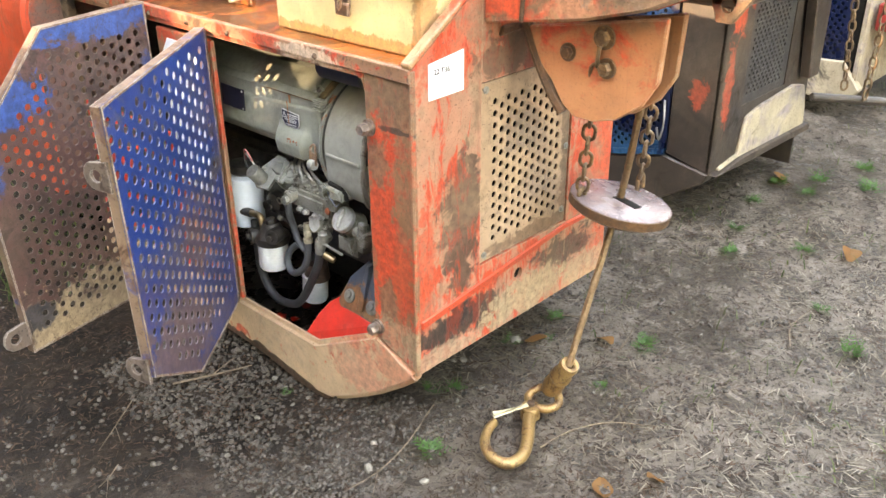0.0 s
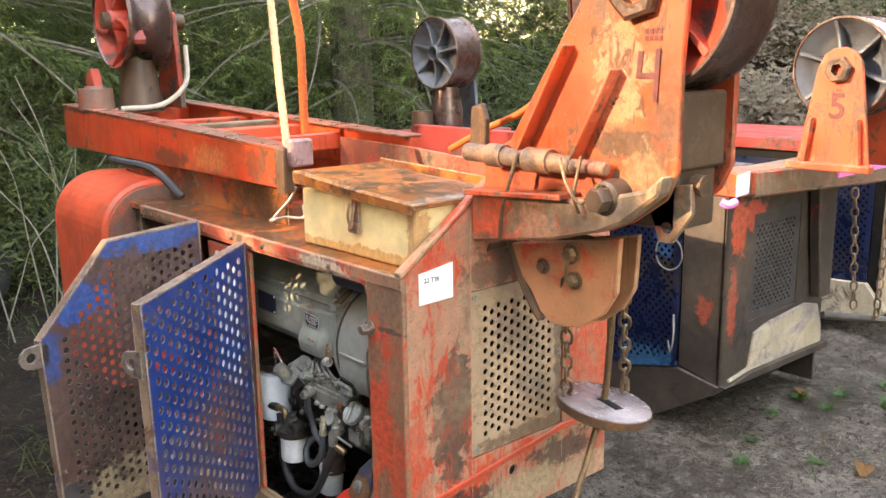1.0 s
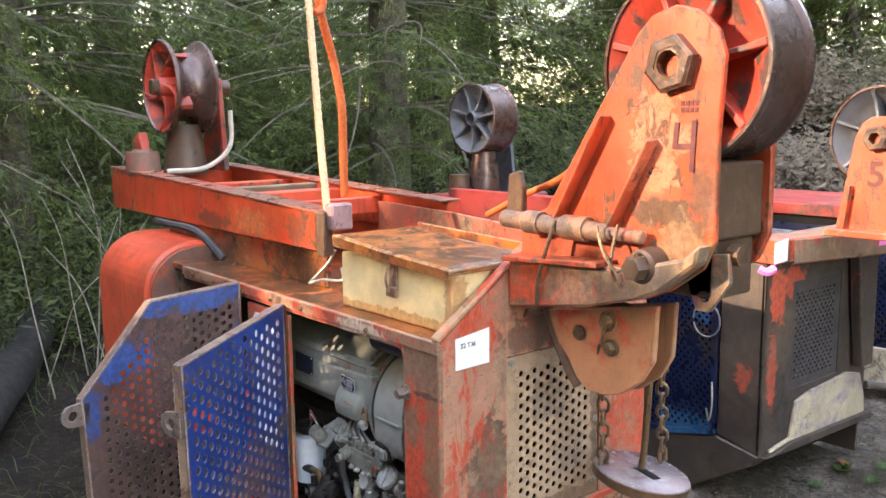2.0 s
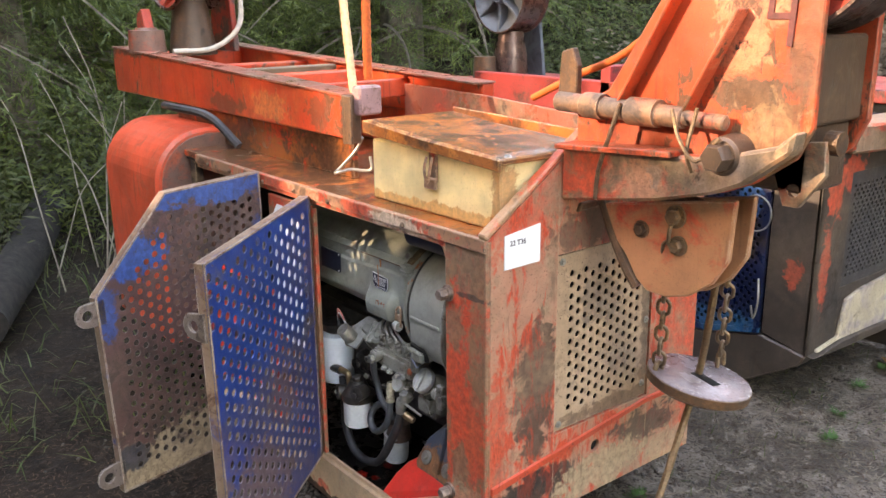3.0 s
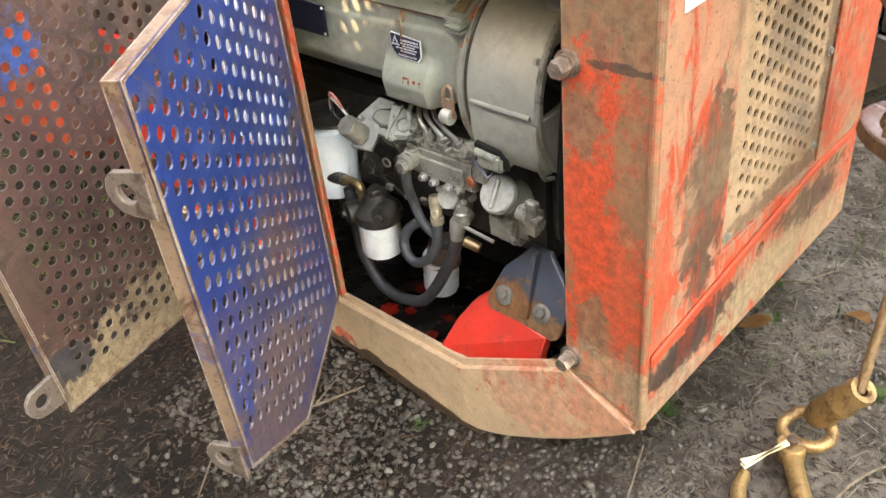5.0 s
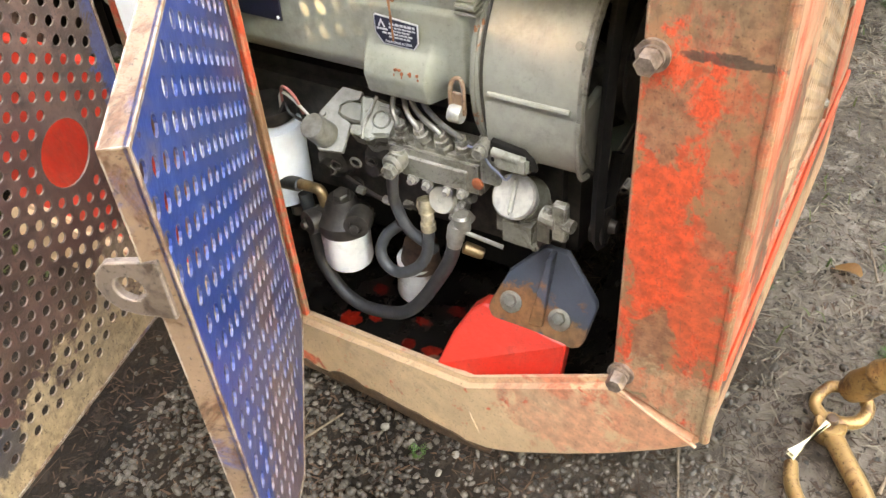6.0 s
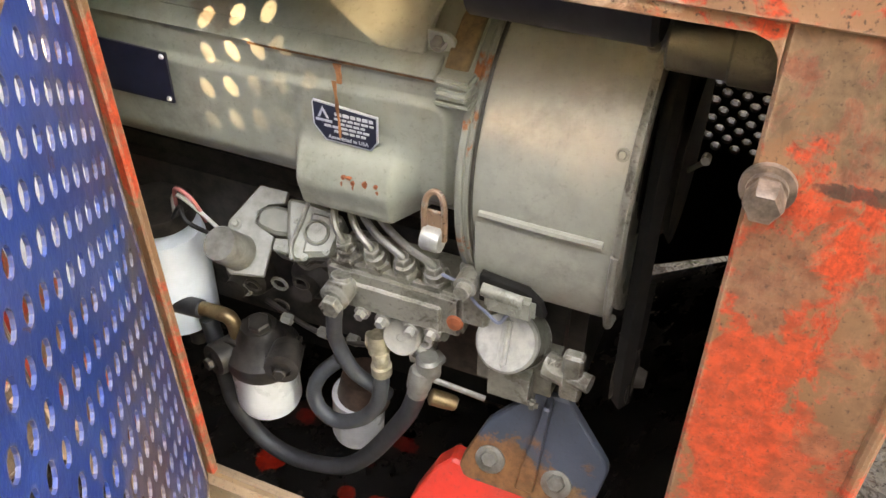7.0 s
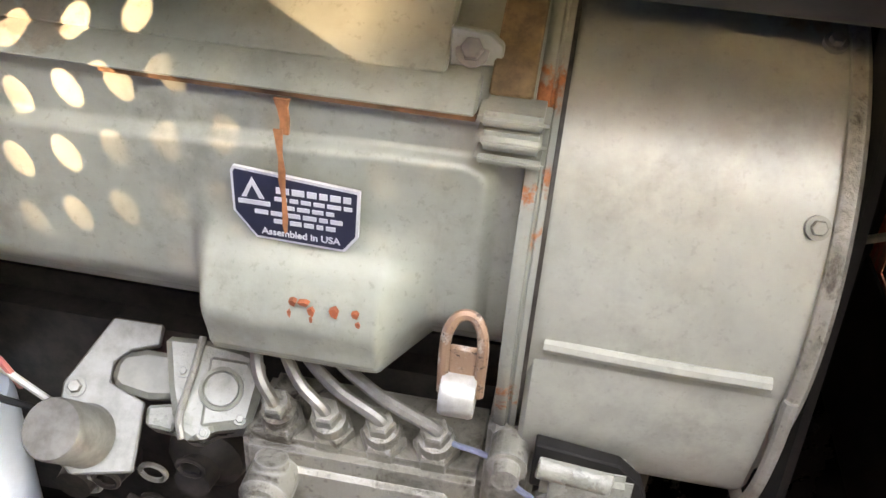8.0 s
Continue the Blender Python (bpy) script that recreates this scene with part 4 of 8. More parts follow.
# front door, swung open
D1 = Vector((-0.804, -0.595, 0)).normalized()
H1 = (-0.008, 0.718, 0)
door_line = [(0.0, 0.703), (0.0, -0.076), (0.305, -0.110), (0.546, 0.040), (0.560, 0.675)]
front_door = part("front_door", sheet(door_line, punch([(0.040, 0.672), (0.040, -0.02), (0.20, -0.045), (0.32, -0.052), (0.42, 0.008), (0.530, 0.090), (0.548, 0.648), (0.46, 0.658)], 0.002, 0.0372, columns=0.0332), H1, D1, UP, 0.003, 0.0106, sides=10), M_BLUE, carriage, "open blue perforated door")
part("door_rim", rim(door_line, H1, D1, UP, 0.005, 0.025, -0.002), M_EDGE, front_door, "paint worn off the folded edge")
part("hinge_rod", rod(Vector(H1) + Vector((0.0, 0.008, -0.07)), Vector(H1) + Vector((0.0, 0.008, 0.70)), 0.009, n=10), M_RUST, front_door)
DN1 = D1.cross(Vector(UP))


def lug(name, o, along, cu, cz, length, parent, material):
    """A rounded tab with an eye, set on edge of a door."""
    along = Vector(along).normalized()
    pts = [(-length * 0.6, 0.034), (length * 0.4, 0.030)] + [(length * 0.4 + 0.032 * math.cos(radians(a)), 0.032 * math.sin(radians(a))) for a in (60, 30, 0, -30, -60)] + [(length * 0.4, -0.032), (-length * 0.6, -0.034)]
    bm = sheet(pts, [], Vector(o) + along * cu + Vector((0, 0, cz)), along, UP, 0.009, 0.01, extra=[(length * 0.4, 0.0, 0.014)])
    return part(name, bevelled(bm, 0.001), material, parent, smooth=False)


LUGDIR = (D1 * -0.30 + DN1 * 1.0)
lug("latch_lug", H1, LUGDIR, 0.0, 0.0, 0.035, front_door, M_LUG).location = D1 * 0.556 + DN1 * 0.029 + Vector((0, 0, 0.528))
lug("latch_lug", H1, LUGDIR, 0.0, 0.0, 0.035, front_door, M_LUG).location = D1 * 0.546 + DN1 * 0.029 + Vector((0, 0, 0.055))

# rear door, swung open
D2 = Vector((-0.575, -0.13, 0)).normalized()
H2 = (0.0, 0.982, 0)
door2_line = [(0.02, 0.735), (0.02, -0.06), (0.548, -0.06), (0.566, 0.495), (0.338, 0.728)]
rear_door = part("rear_door", sheet(door2_line, punch([(0.055, 0.67), (0.055, 0.0), (0.30, -0.005), (0.50, -0.005), (0.522, 0.46), (0.33, 0.67)], 0.004, 0.0300, [(0.178, 0.33, 0.052)], columns=0.0270), H2, D2, UP, 0.003, 0.0086, sides=10, extra=[(0.178, 0.33, 0.052)]), M_BLUEWORN, carriage, "open perforated door with blue paint worn to brown")
part("door_rim", rim(door2_line, H2, D2, UP, 0.005, 0.026, -0.002), M_EDGE, rear_door)
lug("latch_lug", H2, D2, 0.57, 0.455, 0.05, rear_door, M_LUG)
lug("latch_lug", H2, D2, 0.565, 0.0, 0.05, rear_door, M_LUG)

# red cowl and rails over the deck
tank_shape = [(0.30, 0.02), (0.30, 0.775), (0.10, 0.787)] + arc(0.09, 0.60, 0.185, 90, 180, 10) + [(-0.095, 0.02)]
cowl = part("end_cowl", prism("y", tank_shape, 1.60, 2.12, 0.012), M_TANK, carriage, "rounded red cowl")
part("cowl_face", prism("y", [(0.28, 0.04), (0.28, 0.76), (0.10, 0.77)] + arc(0.09, 0.60, 0.165, 90, 180, 10) + [(-0.075, 0.04)], 1.592, 1.60, 0.002), M_TANKTOP, cowl)
part("inner_panel", box(0.03, 0.05, 0.985, 1.55, -0.19, 0.34, 0.003), M_SUPPORT, carriage, "red inner panel behind the rear door")


M_RAILTOP = worn("rail_top", [(0.30, 0.085, 0.055), ((0.20, 0.12, 0.08), 0.45, 8, 0.05, ONE), ((0.50, 0.08, 0.05), 0.40, 12, 0.05, ONE), (DARK, 0.32, 16, 0.05, ONE)], rough=(0.25, 0.6), edge=(0.45, 0.16, 0.10))


def rail(x, w, material):
    bm = prism("x", [(0.735, 0.843), (0.735, 0.958), (2.53, 1.030), (2.53, 0.852)], x, x + w, 0.004)
    return part("side_rail", bm, material, carriage, "sunlit orange channel rail")


near_rail = rail(0.12, 0.05, M_BEAM)
far_rail = rail(0.63, 0.05, M_BEAM)
part("rail_foot", box(0.168, 0.185, 0.76, 2.0, 0.722, 0.90, 0.002), M_DECK, near_rail)
part("rail_top", prism("x", [(0.733, 0.9585), (2.532, 1.0305), (2.532, 1.0365), (0.733, 0.9645)], 0.116, 0.205, 0.001), M_RAILTOP, near_rail, "muddy red top flange")
part("rail_top", prism("x", [(0.733, 0.9585), (2.532, 1.0305), (2.532, 1.0365), (0.733, 0.9645)], 0.595, 0.684, 0.001), M_RAILTOP, far_rail, "muddy red top flange")
part("rail_foot", box(0.64, 0.68, 0.60, 2.0, 0.722, 0.845, 0.003), M_BEAM, far_rail)
for y0, y1, z in ((2.36, 2.52, 1.008), (1.78, 1.86, 0.985), (1.36, 1.44, 0.972), (1.12, 1.15, 0.955)):
    part("cross_member", box(0.17, 0.63, y0, y1, z - 0.06, z, 0.004), M_TANK if y0 < 1.5 else M_BEAM, carriage)
part("rail_end_tab", box(0.150, 0.225, 0.690, 0.735, 0.905, 0.985, 0.006), worn("faded_tab", [(0.34, 0.19, 0.19), (RUST, 0.3, 20, 0.05, ONE)]), carriage, "faded pink end tab")
part("rail_end_plate", join(box(0.118, 0.172, 0.718, 0.734, 0.828, 0.962, 0.003), box(0.118, 0.126, 0.69, 0.72, 0.83, 0.96, 0.002)), M_RUST, carriage)
part("tie_bar", box(0.20, 0.60, 1.52, 1.57, 0.955, 0.985, 0.004), M_MUDBROWN, carriage)
part("inner_plate", box(0.22, 0.60, 1.15, 1.36, 0.90, 0.912, 0.003), M_MUDBROWN, carriage)
part("inner_tray", prism("x", [(0.20, 0.722), (0.20, 0.90), (0.70, 0.93), (1.10, 0.94), (1.10, 0.722)], 0.60, 0.612, 0.002), M_RAILTOP, carriage)
part("inner_tray", prism("x", [(0.02, 0.722), (0.02, 0.90), (0.60, 0.92), (0.60, 0.722)], 0.40, 0.410, 0.002), M_DECK, carriage)

# rear cable wheel
rear = sheave(carriage, 0.275, 2.30, 1.385, 0.205, 0.19, M_SPOKE, M_SHEAVE, 5, bend=0.8, deep=True)
part("rear_arm", prism("x", [(2.20, 1.01), (2.44, 1.01), (2.36, 1.42), (2.30, 1.45), (2.24, 1.42)], 0.52, 0.545, 0.004), M_SPOKE, carriage)
part("rear_axle", rod((0.24, 2.30, 1.385), (0.60, 2.30, 1.385), 0.035, n=20, bev=0.004), M_RUST, carriage, smooth=True)
part("rear_neck", lathe((0.38, 2.30, 1.00), (0, 0, 1), [(0, 0.10), (0.10, 0.085), (0.22, 0.07)], 20), M_RUST, carriage, smooth=True)
part("rear_bush", lathe((0.185, 2.30, 1.015), (0, 0, 1), [(0, 0.075), (0.09, 0.07), (0.09, 0.045), (0.10, 0.04)], 20), M_TANKTOP, carriage, smooth=True)
part("rear_bracket", prism("x", [(2.26, 1.09), (2.37, 1.09), (2.35, 1.17), (2.30, 1.19)], 0.17, 0.21, 0.004), M_SPOKE, carriage)
part("pale_hose", tube([(0.25, 2.20, 1.02), (0.42, 2.18, 1.03), (0.53, 2.16, 1.12), (0.55, 2.18, 1.28)], 0.011, 8, 5), plain("pale_hose_skin", (0.5, 0.42, 0.34), 0.6), carriage, smooth=True)
part("black_hose", tube([(0.02, 1.75, 0.86), (-0.02, 1.55, 0.87), (0.03, 1.40, 0.85), (0.08, 1.30, 0.76)], 0.014, 8, 5), M_RUBBER, carriage, smooth=True)

# nose: side plates, cable wheel, snout
def nose_plate(x, w, material, name="nose_plate", label=""):
    shape = [(0.0, 0.775), (0.0, 0.985), (-0.085, 1.022)] + [(-0.435 + 0.115 * math.cos(radians(a)), 1.335 + 0.115 * math.sin(radians(a))) for a in (35, 60, 90, 120, 150, 175)] + [(-0.540, 1.20), (-0.540, 0.985), (-0.515, 0.93), (-0.44, 0.876), (-0.38, 0.850), (-0.25, 0.815), (-0.09, 0.790)]
    return part(name, prism("x", shape, x, x + w, 0.003), material, carriage, label)


M_NUT = worn("nut_rust", [(0.075, 0.040, 0.028), ((0.14, 0.065, 0.04), 0.45, 22, 0.06, ONE), (DARK, 0.36, 30, 0.05, ONE)], rough=(0.3, 0.6), metal=0.3, grime=0.1, edge=(0.20, 0.11, 0.07))
plate_a = nose_plate(0.26, 0.016, M_PLATE, label="sunlit orange nose plate with hand-painted number")
nose_plate(0.455, 0.016, M_PLATE)
sheave(carriage, 0.285, -0.432, 1.335, 0.202, 0.155, M_SPOKE, M_SHEAVE, 7, bore=0.03)
axle_nut = part("axle_nut", nut((0.26, -0.435, 1.335), (-1, 0, 0), 0.060, 0.026, 6, hole=0.034, turn=14), M_NUT, carriage, "large rusty axle nut", smooth=False)
part("axle_tube", lathe((0.2355, -0.435, 1.335), (1, 0, 0), [(0, 0.026), (0.002, 0.0365), (0.10, 0.0365), (0.26, 0.031), (0.26, 0.026), (0, 0.026)], 32, cap=False), M_RUST, carriage, smooth=True)
for a, b in (((-0.275, 1.235), (-0.135, 0.995)), ((-0.400, 1.185), (-0.290, 0.985))):
    d = Vector((a[0] - b[0], a[1] - b[1])).normalized() * 1.0
    n2 = Vector((-d.y, d.x)) * 0.0032
    part("plate_rib", prism("x", [(a[0] + n2.x, a[1] + n2.y), (a[0] - n2.x, a[1] - n2.y), (b[0] - n2.x, b[1] - n2.y), (b[0] + n2.x, b[1] + n2.y)], 0.222, 0.26, 0.002), M_PLATE, plate_a)
part("lower_bow", prism("x", [(0.0, 0.778), (0.0, 0.895), (-0.22, 0.912), (-0.36, 0.918), (-0.50, 0.955), (-0.535, 0.985), (-0.528, 0.945), (-0.44, 0.878), (-0.38, 0.852), (-0.25, 0.818), (-0.09, 0.793)], 0.215, 0.26, 0.006), M_NOSE, plate_a)
part("bow_shelf", prism("x", [(0.0, 0.895), (0.0, 0.907), (-0.30, 0.925), (-0.30, 0.913)], 0.19, 0.26, 0.002), M_PLATE, plate_a)
part("strap_bar", tube([(0.205, -0.165, 1.005), (0.196, -0.140, 0.92), (0.203, -0.115, 0.86), (0.208, -0.105, 0.80)], 0.005, 8, 5), M_RUST, plate_a, smooth=True)
pipe = part("nose_pipe", join(rod((0.232, 0.03, 0.992), (0.232, -0.30, 0.985), 0.021, n=18, bev=0.003), lathe((0.232, -0.05, 0.990), (0, -1, 0), [(0, 0.021), (0, 0.027), (0.05, 0.027), (0.05, 0.021)], 18), lathe((0.232, -0.17, 0.988), (0, -1, 0), [(0, 0.021), (0, 0.028), (0.07, 0.028), (0.07, 0.021)], 18), rod((0.232, -0.29, 0.986), (0.232, -0.39, 0.984), 0.015, n=16, bev=0.003)), M_PIPE, carriage, smooth=True)
part("pivot_pin", join(lathe((0.26, -0.398, 0.926), (-1, 0, 0), [(0, 0.040), (0.03, 0.038), (0.045, 0.036), (0.05, 0.030)], 24), nut((0.21, -0.398, 0.926), (-1, 0, 0), 0.027, 0.03)), M_RUST, carriage, smooth=True)
part("pin_wire", tube([(0.19, -0.30, 1.005), (0.185, -0.325, 0.95), (0.19, -0.36, 0.915), (0.20, -0.40, 0.96)], 0.004, 6, 5), M_CHAIN, carriage, smooth=True)
part("pin_wire", tube([(0.205, -0.345, 1.01), (0.195, -0.335, 0.93), (0.20, -0.345, 0.89)], 0.004, 6, 5), M_CHAIN, carriage, smooth=True)
part("snout_box", join(box(0.285, 0.45, -0.528, -0.20, 0.985, 1.14, 0.006), box(0.30, 0.44, -0.515, -0.10, 0.86, 0.985, 0.006)), worn("snout_brown", [(0.085, 0.046, 0.028), ((0.15, 0.085, 0.05), 0.42, 8, 0.08, ONE), (DARK, 0.36, 14, 0.05, ONE), (ORANGE, 0.12, 12, 0.04, ONE)], rough=(0.3, 0.6), grime=0.1, drip=0.5), carriage, "mud-brown box under the cable wheel")
part("snout_lug", bevelled(sheet([(-0.55, 0.90), (-0.505, 0.835), (-0.475, 0.835), (-0.45, 0.90), (-0.47, 0.95), (-0.545, 0.96)], [], (0.30, 0, 0), (0, 1, 0), UP, 0.014, 0.01, extra=[(-0.493, 0.865, 0.012)]), 0.001), M_NOSE, carriage)
part("snout_bracket", rod((0.33, -0.535, 0.955), (0.33, -0.56, 0.955), 0.022, n=14), M_RUST, carriage)
part("deck_stake", prism("x", [(0.07, 0.96), (0.13, 0.98), (0.12, 1.09), (0.085, 1.10), (0.07, 1.06)], 0.33, 0.35, 0.003), M_RUST, carriage)
part("nose_tie", box(0.33, 0.70, -0.012, 0.0, 0.80, 0.94, 0.003), M_RUST, carriage)

# snatch block under the nose
block_shape = [(-0.055, 0.770), (-0.385, 0.830), (-0.378, 0.705), (-0.345, 0.652), (-0.29, 0.612), (-0.235, 0.597), (-0.185, 0.598), (-0.155, 0.62), (-0.125, 0.665), (-0.09, 0.70)]
M_CHEEK = worn("cheek_paint", grime=0.10, layers=[(0.50, 0.215, 0.105), (ORANGE, 0.42, 10, 0.06, ONE), ((0.34, 0.20, 0.11), 0.36, 9, 0.07, ONE), (DARK, 0.20, 20, 0.04, ONE)], edge=(0.62, 0.42, 0.28), drip=0.4)
cheek = part("block_cheek", prism("x", block_shape, 0.292, 0.306, 0.003), M_CHEEK, carriage, "rounded cheek plate of the block")
part("block_cheek", prism("x", [(y - 0.004, z) for y, z in block_shape], 0.352, 0.366, 0.003), M_CHEEK, carriage)
part("block_wheel", lathe((0.309, -0.245, 0.715), (1, 0, 0), [(0, 0.095), (0.016, 0.08), (0.026, 0.08), (0.042, 0.095)], 40), M_RUST, carriage, smooth=True)
part("cheek_bolt", bolt_head((0.292, -0.165, 0.732), (-1, 0, 0), 0.013, 0.012), M_RUST, cheek, smooth=True)
part("block_guard", tube([(0.30, -0.05, 0.775), (0.30, -0.085, 0.70), (0.30, -0.125, 0.635), (0.30, -0.155, 0.60)], 0.013, 8, 4), M_RUST, carriage, smooth=True)

# paper tag and hand-painted number
tag = part("paper_tag", prism("y", [(0.046, 0.650), (0.151, 0.652), (0.151, 0.738), (0.046, 0.725)], -0.0035, -0.001, 0.0), M_PAPER, carriage, "white paper tag with typed figures")


def lettering(text, size, m, material, parent, name="writing", depth=0.0005, bold=0.0):
    cu = bpy.data.curves.new(name, "FONT")
    cu.body, cu.size, cu.extrude, cu.offset = text, size, depth, bold
    cu.align_x, cu.align_y = "CENTER", "CENTER"
    tmp = bpy.data.objects.new(name, cu)
    me = bpy.data.meshes.new_from_object(tmp)
    bpy.data.objects.remove(tmp)
    me.transform(m)
    me.materials.clear()
    me.materials.append(material)
    ob = new(name, me)
    ob.parent = parent
    if parent.parent is None and parent.type == "EMPTY":
        ob.matrix_parent_inverse = Matrix.Translation(-Vector(parent.location))
    return ob


FACE_Y = Matrix(((1, 0, 0, 0), (0, 0, -1, 0), (0, 1, 0, 0), (0, 0, 0, 1)))
FACE_X = Matrix(((0, 0, -1, 0), (-1, 0, 0, 0), (0, 1, 0, 0), (0, 0, 0, 1)))
lettering("22 T36", 0.0165, Matrix.Translation((0.084, -0.004, 0.706)) @ FACE_Y, M_INK, tag)
M_NUMBER = plain("number_paint", (0.11, 0.02, 0.018), 0.6, 0, 0.3, 60)
stroke = [((-0.447, 1.220), (-0.443, 1.168)), ((-0.4375, 1.1725), (-0.492, 1.1725)), ((-0.488, 1.224), (-0.484, 1.122))]
four = bmesh.new()
for k, ((a, b), (c, d)) in enumerate(stroke):
    n2 = Vector((-(d - b), c - a)).normalized() * 0.0055
    bar = prism("x", [(a + n2.x, b + n2.y), (c + n2.x, d + n2.y), (c - n2.x, d - n2.y), (a - n2.x, b - n2.y)], 0.2570 - 0.0004 * k, 0.2592 - 0.0004 * k, 0.0)
    four = join(four, bar)
part("painted_number", four, M_NUMBER, plate_a)
for k in range(4):
    for j in range(2):
        part("stamped_mark", box(0.2585, 0.2600, -0.462 - k * 0.011, -0.454 - k * 0.011, 1.252 - j * 0.013, 1.262 - j * 0.013, 0.0), M_NUMBER, plate_a)

# ---- box on the deck ----
tool_box = thing("tool_box", (0.18, 0.27, 0.722), "cream steel box with rusty orange lid on the deck", "box")
part("body", box(0.068, 0.31, 0.035, 0.515, 0.7225, 0.873, 0.004), M_CREAM, tool_box)
lid = part("lid", prism("x", [(0.020, 0.870), (0.020, 0.884), (0.05, 0.889), (0.27, 0.900), (0.50, 0.922), (0.528, 0.920), (0.528, 0.900), (0.50, 0.905), (0.27, 0.883)], 0.054, 0.325, 0.003), M_LID, tool_box, "wet rusty lid")
part("lid_lip", prism("x", [(0.020, 0.858), (0.020, 0.884), (0.27, 0.898), (0.528, 0.920), (0.528, 0.888), (0.27, 0.872)], 0.048, 0.056, 0.002), M_LID, lid)
part("latch", join(box(0.060, 0.067, 0.245, 0.275, 0.80, 0.875, 0.002), box(0.050, 0.060, 0.238, 0.282, 0.785, 0.812, 0.003), tube([(0.052, 0.25, 0.86), (0.044, 0.25, 0.83), (0.045, 0.26, 0.80), (0.044, 0.27, 0.83), (0.052, 0.27, 0.86)], 0.0035, 6, 4)), M_PIPE, tool_box, "rusty toggle latch", smooth=False)
part("hinge", rod((0.328, 0.05, 0.885), (0.328, 0.50, 0.905), 0.007, n=10), M_RUST, tool_box)

# ---- diesel engine inside the compartment ----
M_BUCKLE = worn("buckle_rust", [(0.34, 0.20, 0.13), ((0.50, 0.46, 0.40), 0.4, 40, 0.05, ONE)], metal=0.4)
engine = thing("diesel_engine", (0.3, 0.55, -0.188), "grey air-cooled diesel engine with white filters inside the bay", "engine")
PY0 = 0.384  # the shroud ends here at the blower housing
profile = [(0.36, 0.44), (0.17, 0.398), (0.118, 0.400), (0.098, 0.408), (0.087, 0.421), (0.083, 0.438), (0.083, 0.548), (0.086, 0.558), (0.100, 0.571), (0.128, 0.589), (0.160, 0.602), (0.20, 0.604), (0.36, 0.57)]
shroud = part("shroud", prism("y", profile, PY0, 1.08, 0.002), M_GREY, engine, "grey pressed-steel cooling shroud", smooth=True)


def ease(a, b, x):
    s = max(0.0, min(1.0, (x - a) / (b - a)))
    return s * s * (3 - 2 * s)


def pressed_panel():
    """Front sheet of the shroud with the raised field and the bulge over the injection lines pressed into it."""
    flat_line = curve_pts([(0.0765, 0, 0.5555), (0.0755, 0, 0.535), (0.075, 0, 0.51), (0.075, 0, 0.49), (0.075, 0, 0.474), (0.075, 0, 0.462), (0.0755, 0, 0.442), (0.079, 0, 0.426), (0.089, 0, 0.412), (0.108, 0, 0.400), (0.15, 0, 0.394)], 16)
    out_line = curve_pts([(0.0765, 0, 0.5555), (0.0755, 0, 0.535), (0.075, 0, 0.51), (0.0742, 0, 0.490), (0.069, 0, 0.476), (0.0585, 0, 0.462), (0.051, 0, 0.444), (0.047, 0, 0.420), (0.0485, 0, 0.408), (0.060, 0, 0.401), (0.12, 0, 0.396)], 16)
    ys = np.concatenate([np.linspace(1.08, 0.572, 40), np.linspace(0.569, PY0 + 0.001, 110)])
    bm = bmesh.new()
    rows = []
    for y in ys:
        f = ease(0.560, 0.545, y) * (0.9 * max(0.0, min(1.0, (y - 0.426) / 0.024)) + 0.1 * ease(0.420, 0.462, y))
        rise = 0.526 + 0.010 * ease(0.68, 0.41, y)
        row = []
        for a, b in zip(flat_line, out_line):
            p = a.lerp(b, f)
            da, db, r = p.z - rise, 0.396 - y, 0.018
            sd = math.hypot(da + r, db + r) - r if da > -r and db > -r else max(da, db)
            p.x -= 0.0075 * (1 - ease(-0.007, 0.001, sd)) * ease(0.412, 0.44, p.z) - 0.0075
            row.append(bm.verts.new((p.x, y, p.z)))
        rows.append(row)
    for r0, r1 in zip(rows, rows[1:]):
        for k in range(len(r0) - 1):
            bm.faces.new((r0[k], r0[k + 1], r1[k + 1], r1[k]))
    return bm


part("pressed_panel", pressed_panel(), M_GREY, shroud, smooth=True)
M_CHIP = plain("chipped_rust", (0.30, 0.075, 0.03), 0.7, 0, 0.3, 80)
for y, z, w, h in ((0.497, 0.452, 0.004, 0.003), (0.492, 0.452, 0.006, 0.002), (0.487, 0.448, 0.004, 0.004), (0.475, 0.450, 0.005, 0.005), (0.463, 0.450, 0.004, 0.003), (0.461, 0.444, 0.003, 0.003), (0.498, 0.445, 0.002, 0.004), (0.486, 0.443, 0.002, 0.004)):
    part("paint_chip", prism("x", [(y, z), (y - w * 0.6, z + h * 0.3), (y - w, z - h * 0.2), (y - w * 0.8, z - h), (y - w * 0.2, z - h * 0.7)], 0.050, 0.0535, 0.0), M_CHIP, shroud)
# top cover: front lip, bolted strap end and the rusty gusset beside the housing
part("cover_lip", prism("y", [(0.0745, 0.5585), (0.088, 0.5575), (0.101, 0.5715), (0.089, 0.5695)], 0.410, 1.05, 0.0015), M_GREY, shroud, smooth=True)
part("cover_sheet", prism("y", [(0.092, 0.571), (0.099, 0.570), (0.130, 0.5925), (0.158, 0.6065), (0.150, 0.6085), (0.122, 0.5965)], 0.428, 1.05, 0.0015), M_GREY, shroud, smooth=True)
part("cover_sheet", prism("x", [(0.402, 0.5745), (0.428, 0.572), (0.428, 0.592), (0.409, 0.5905), (0.402, 0.585)], 0.1005, 0.106, 0.001), M_GREY, shroud)
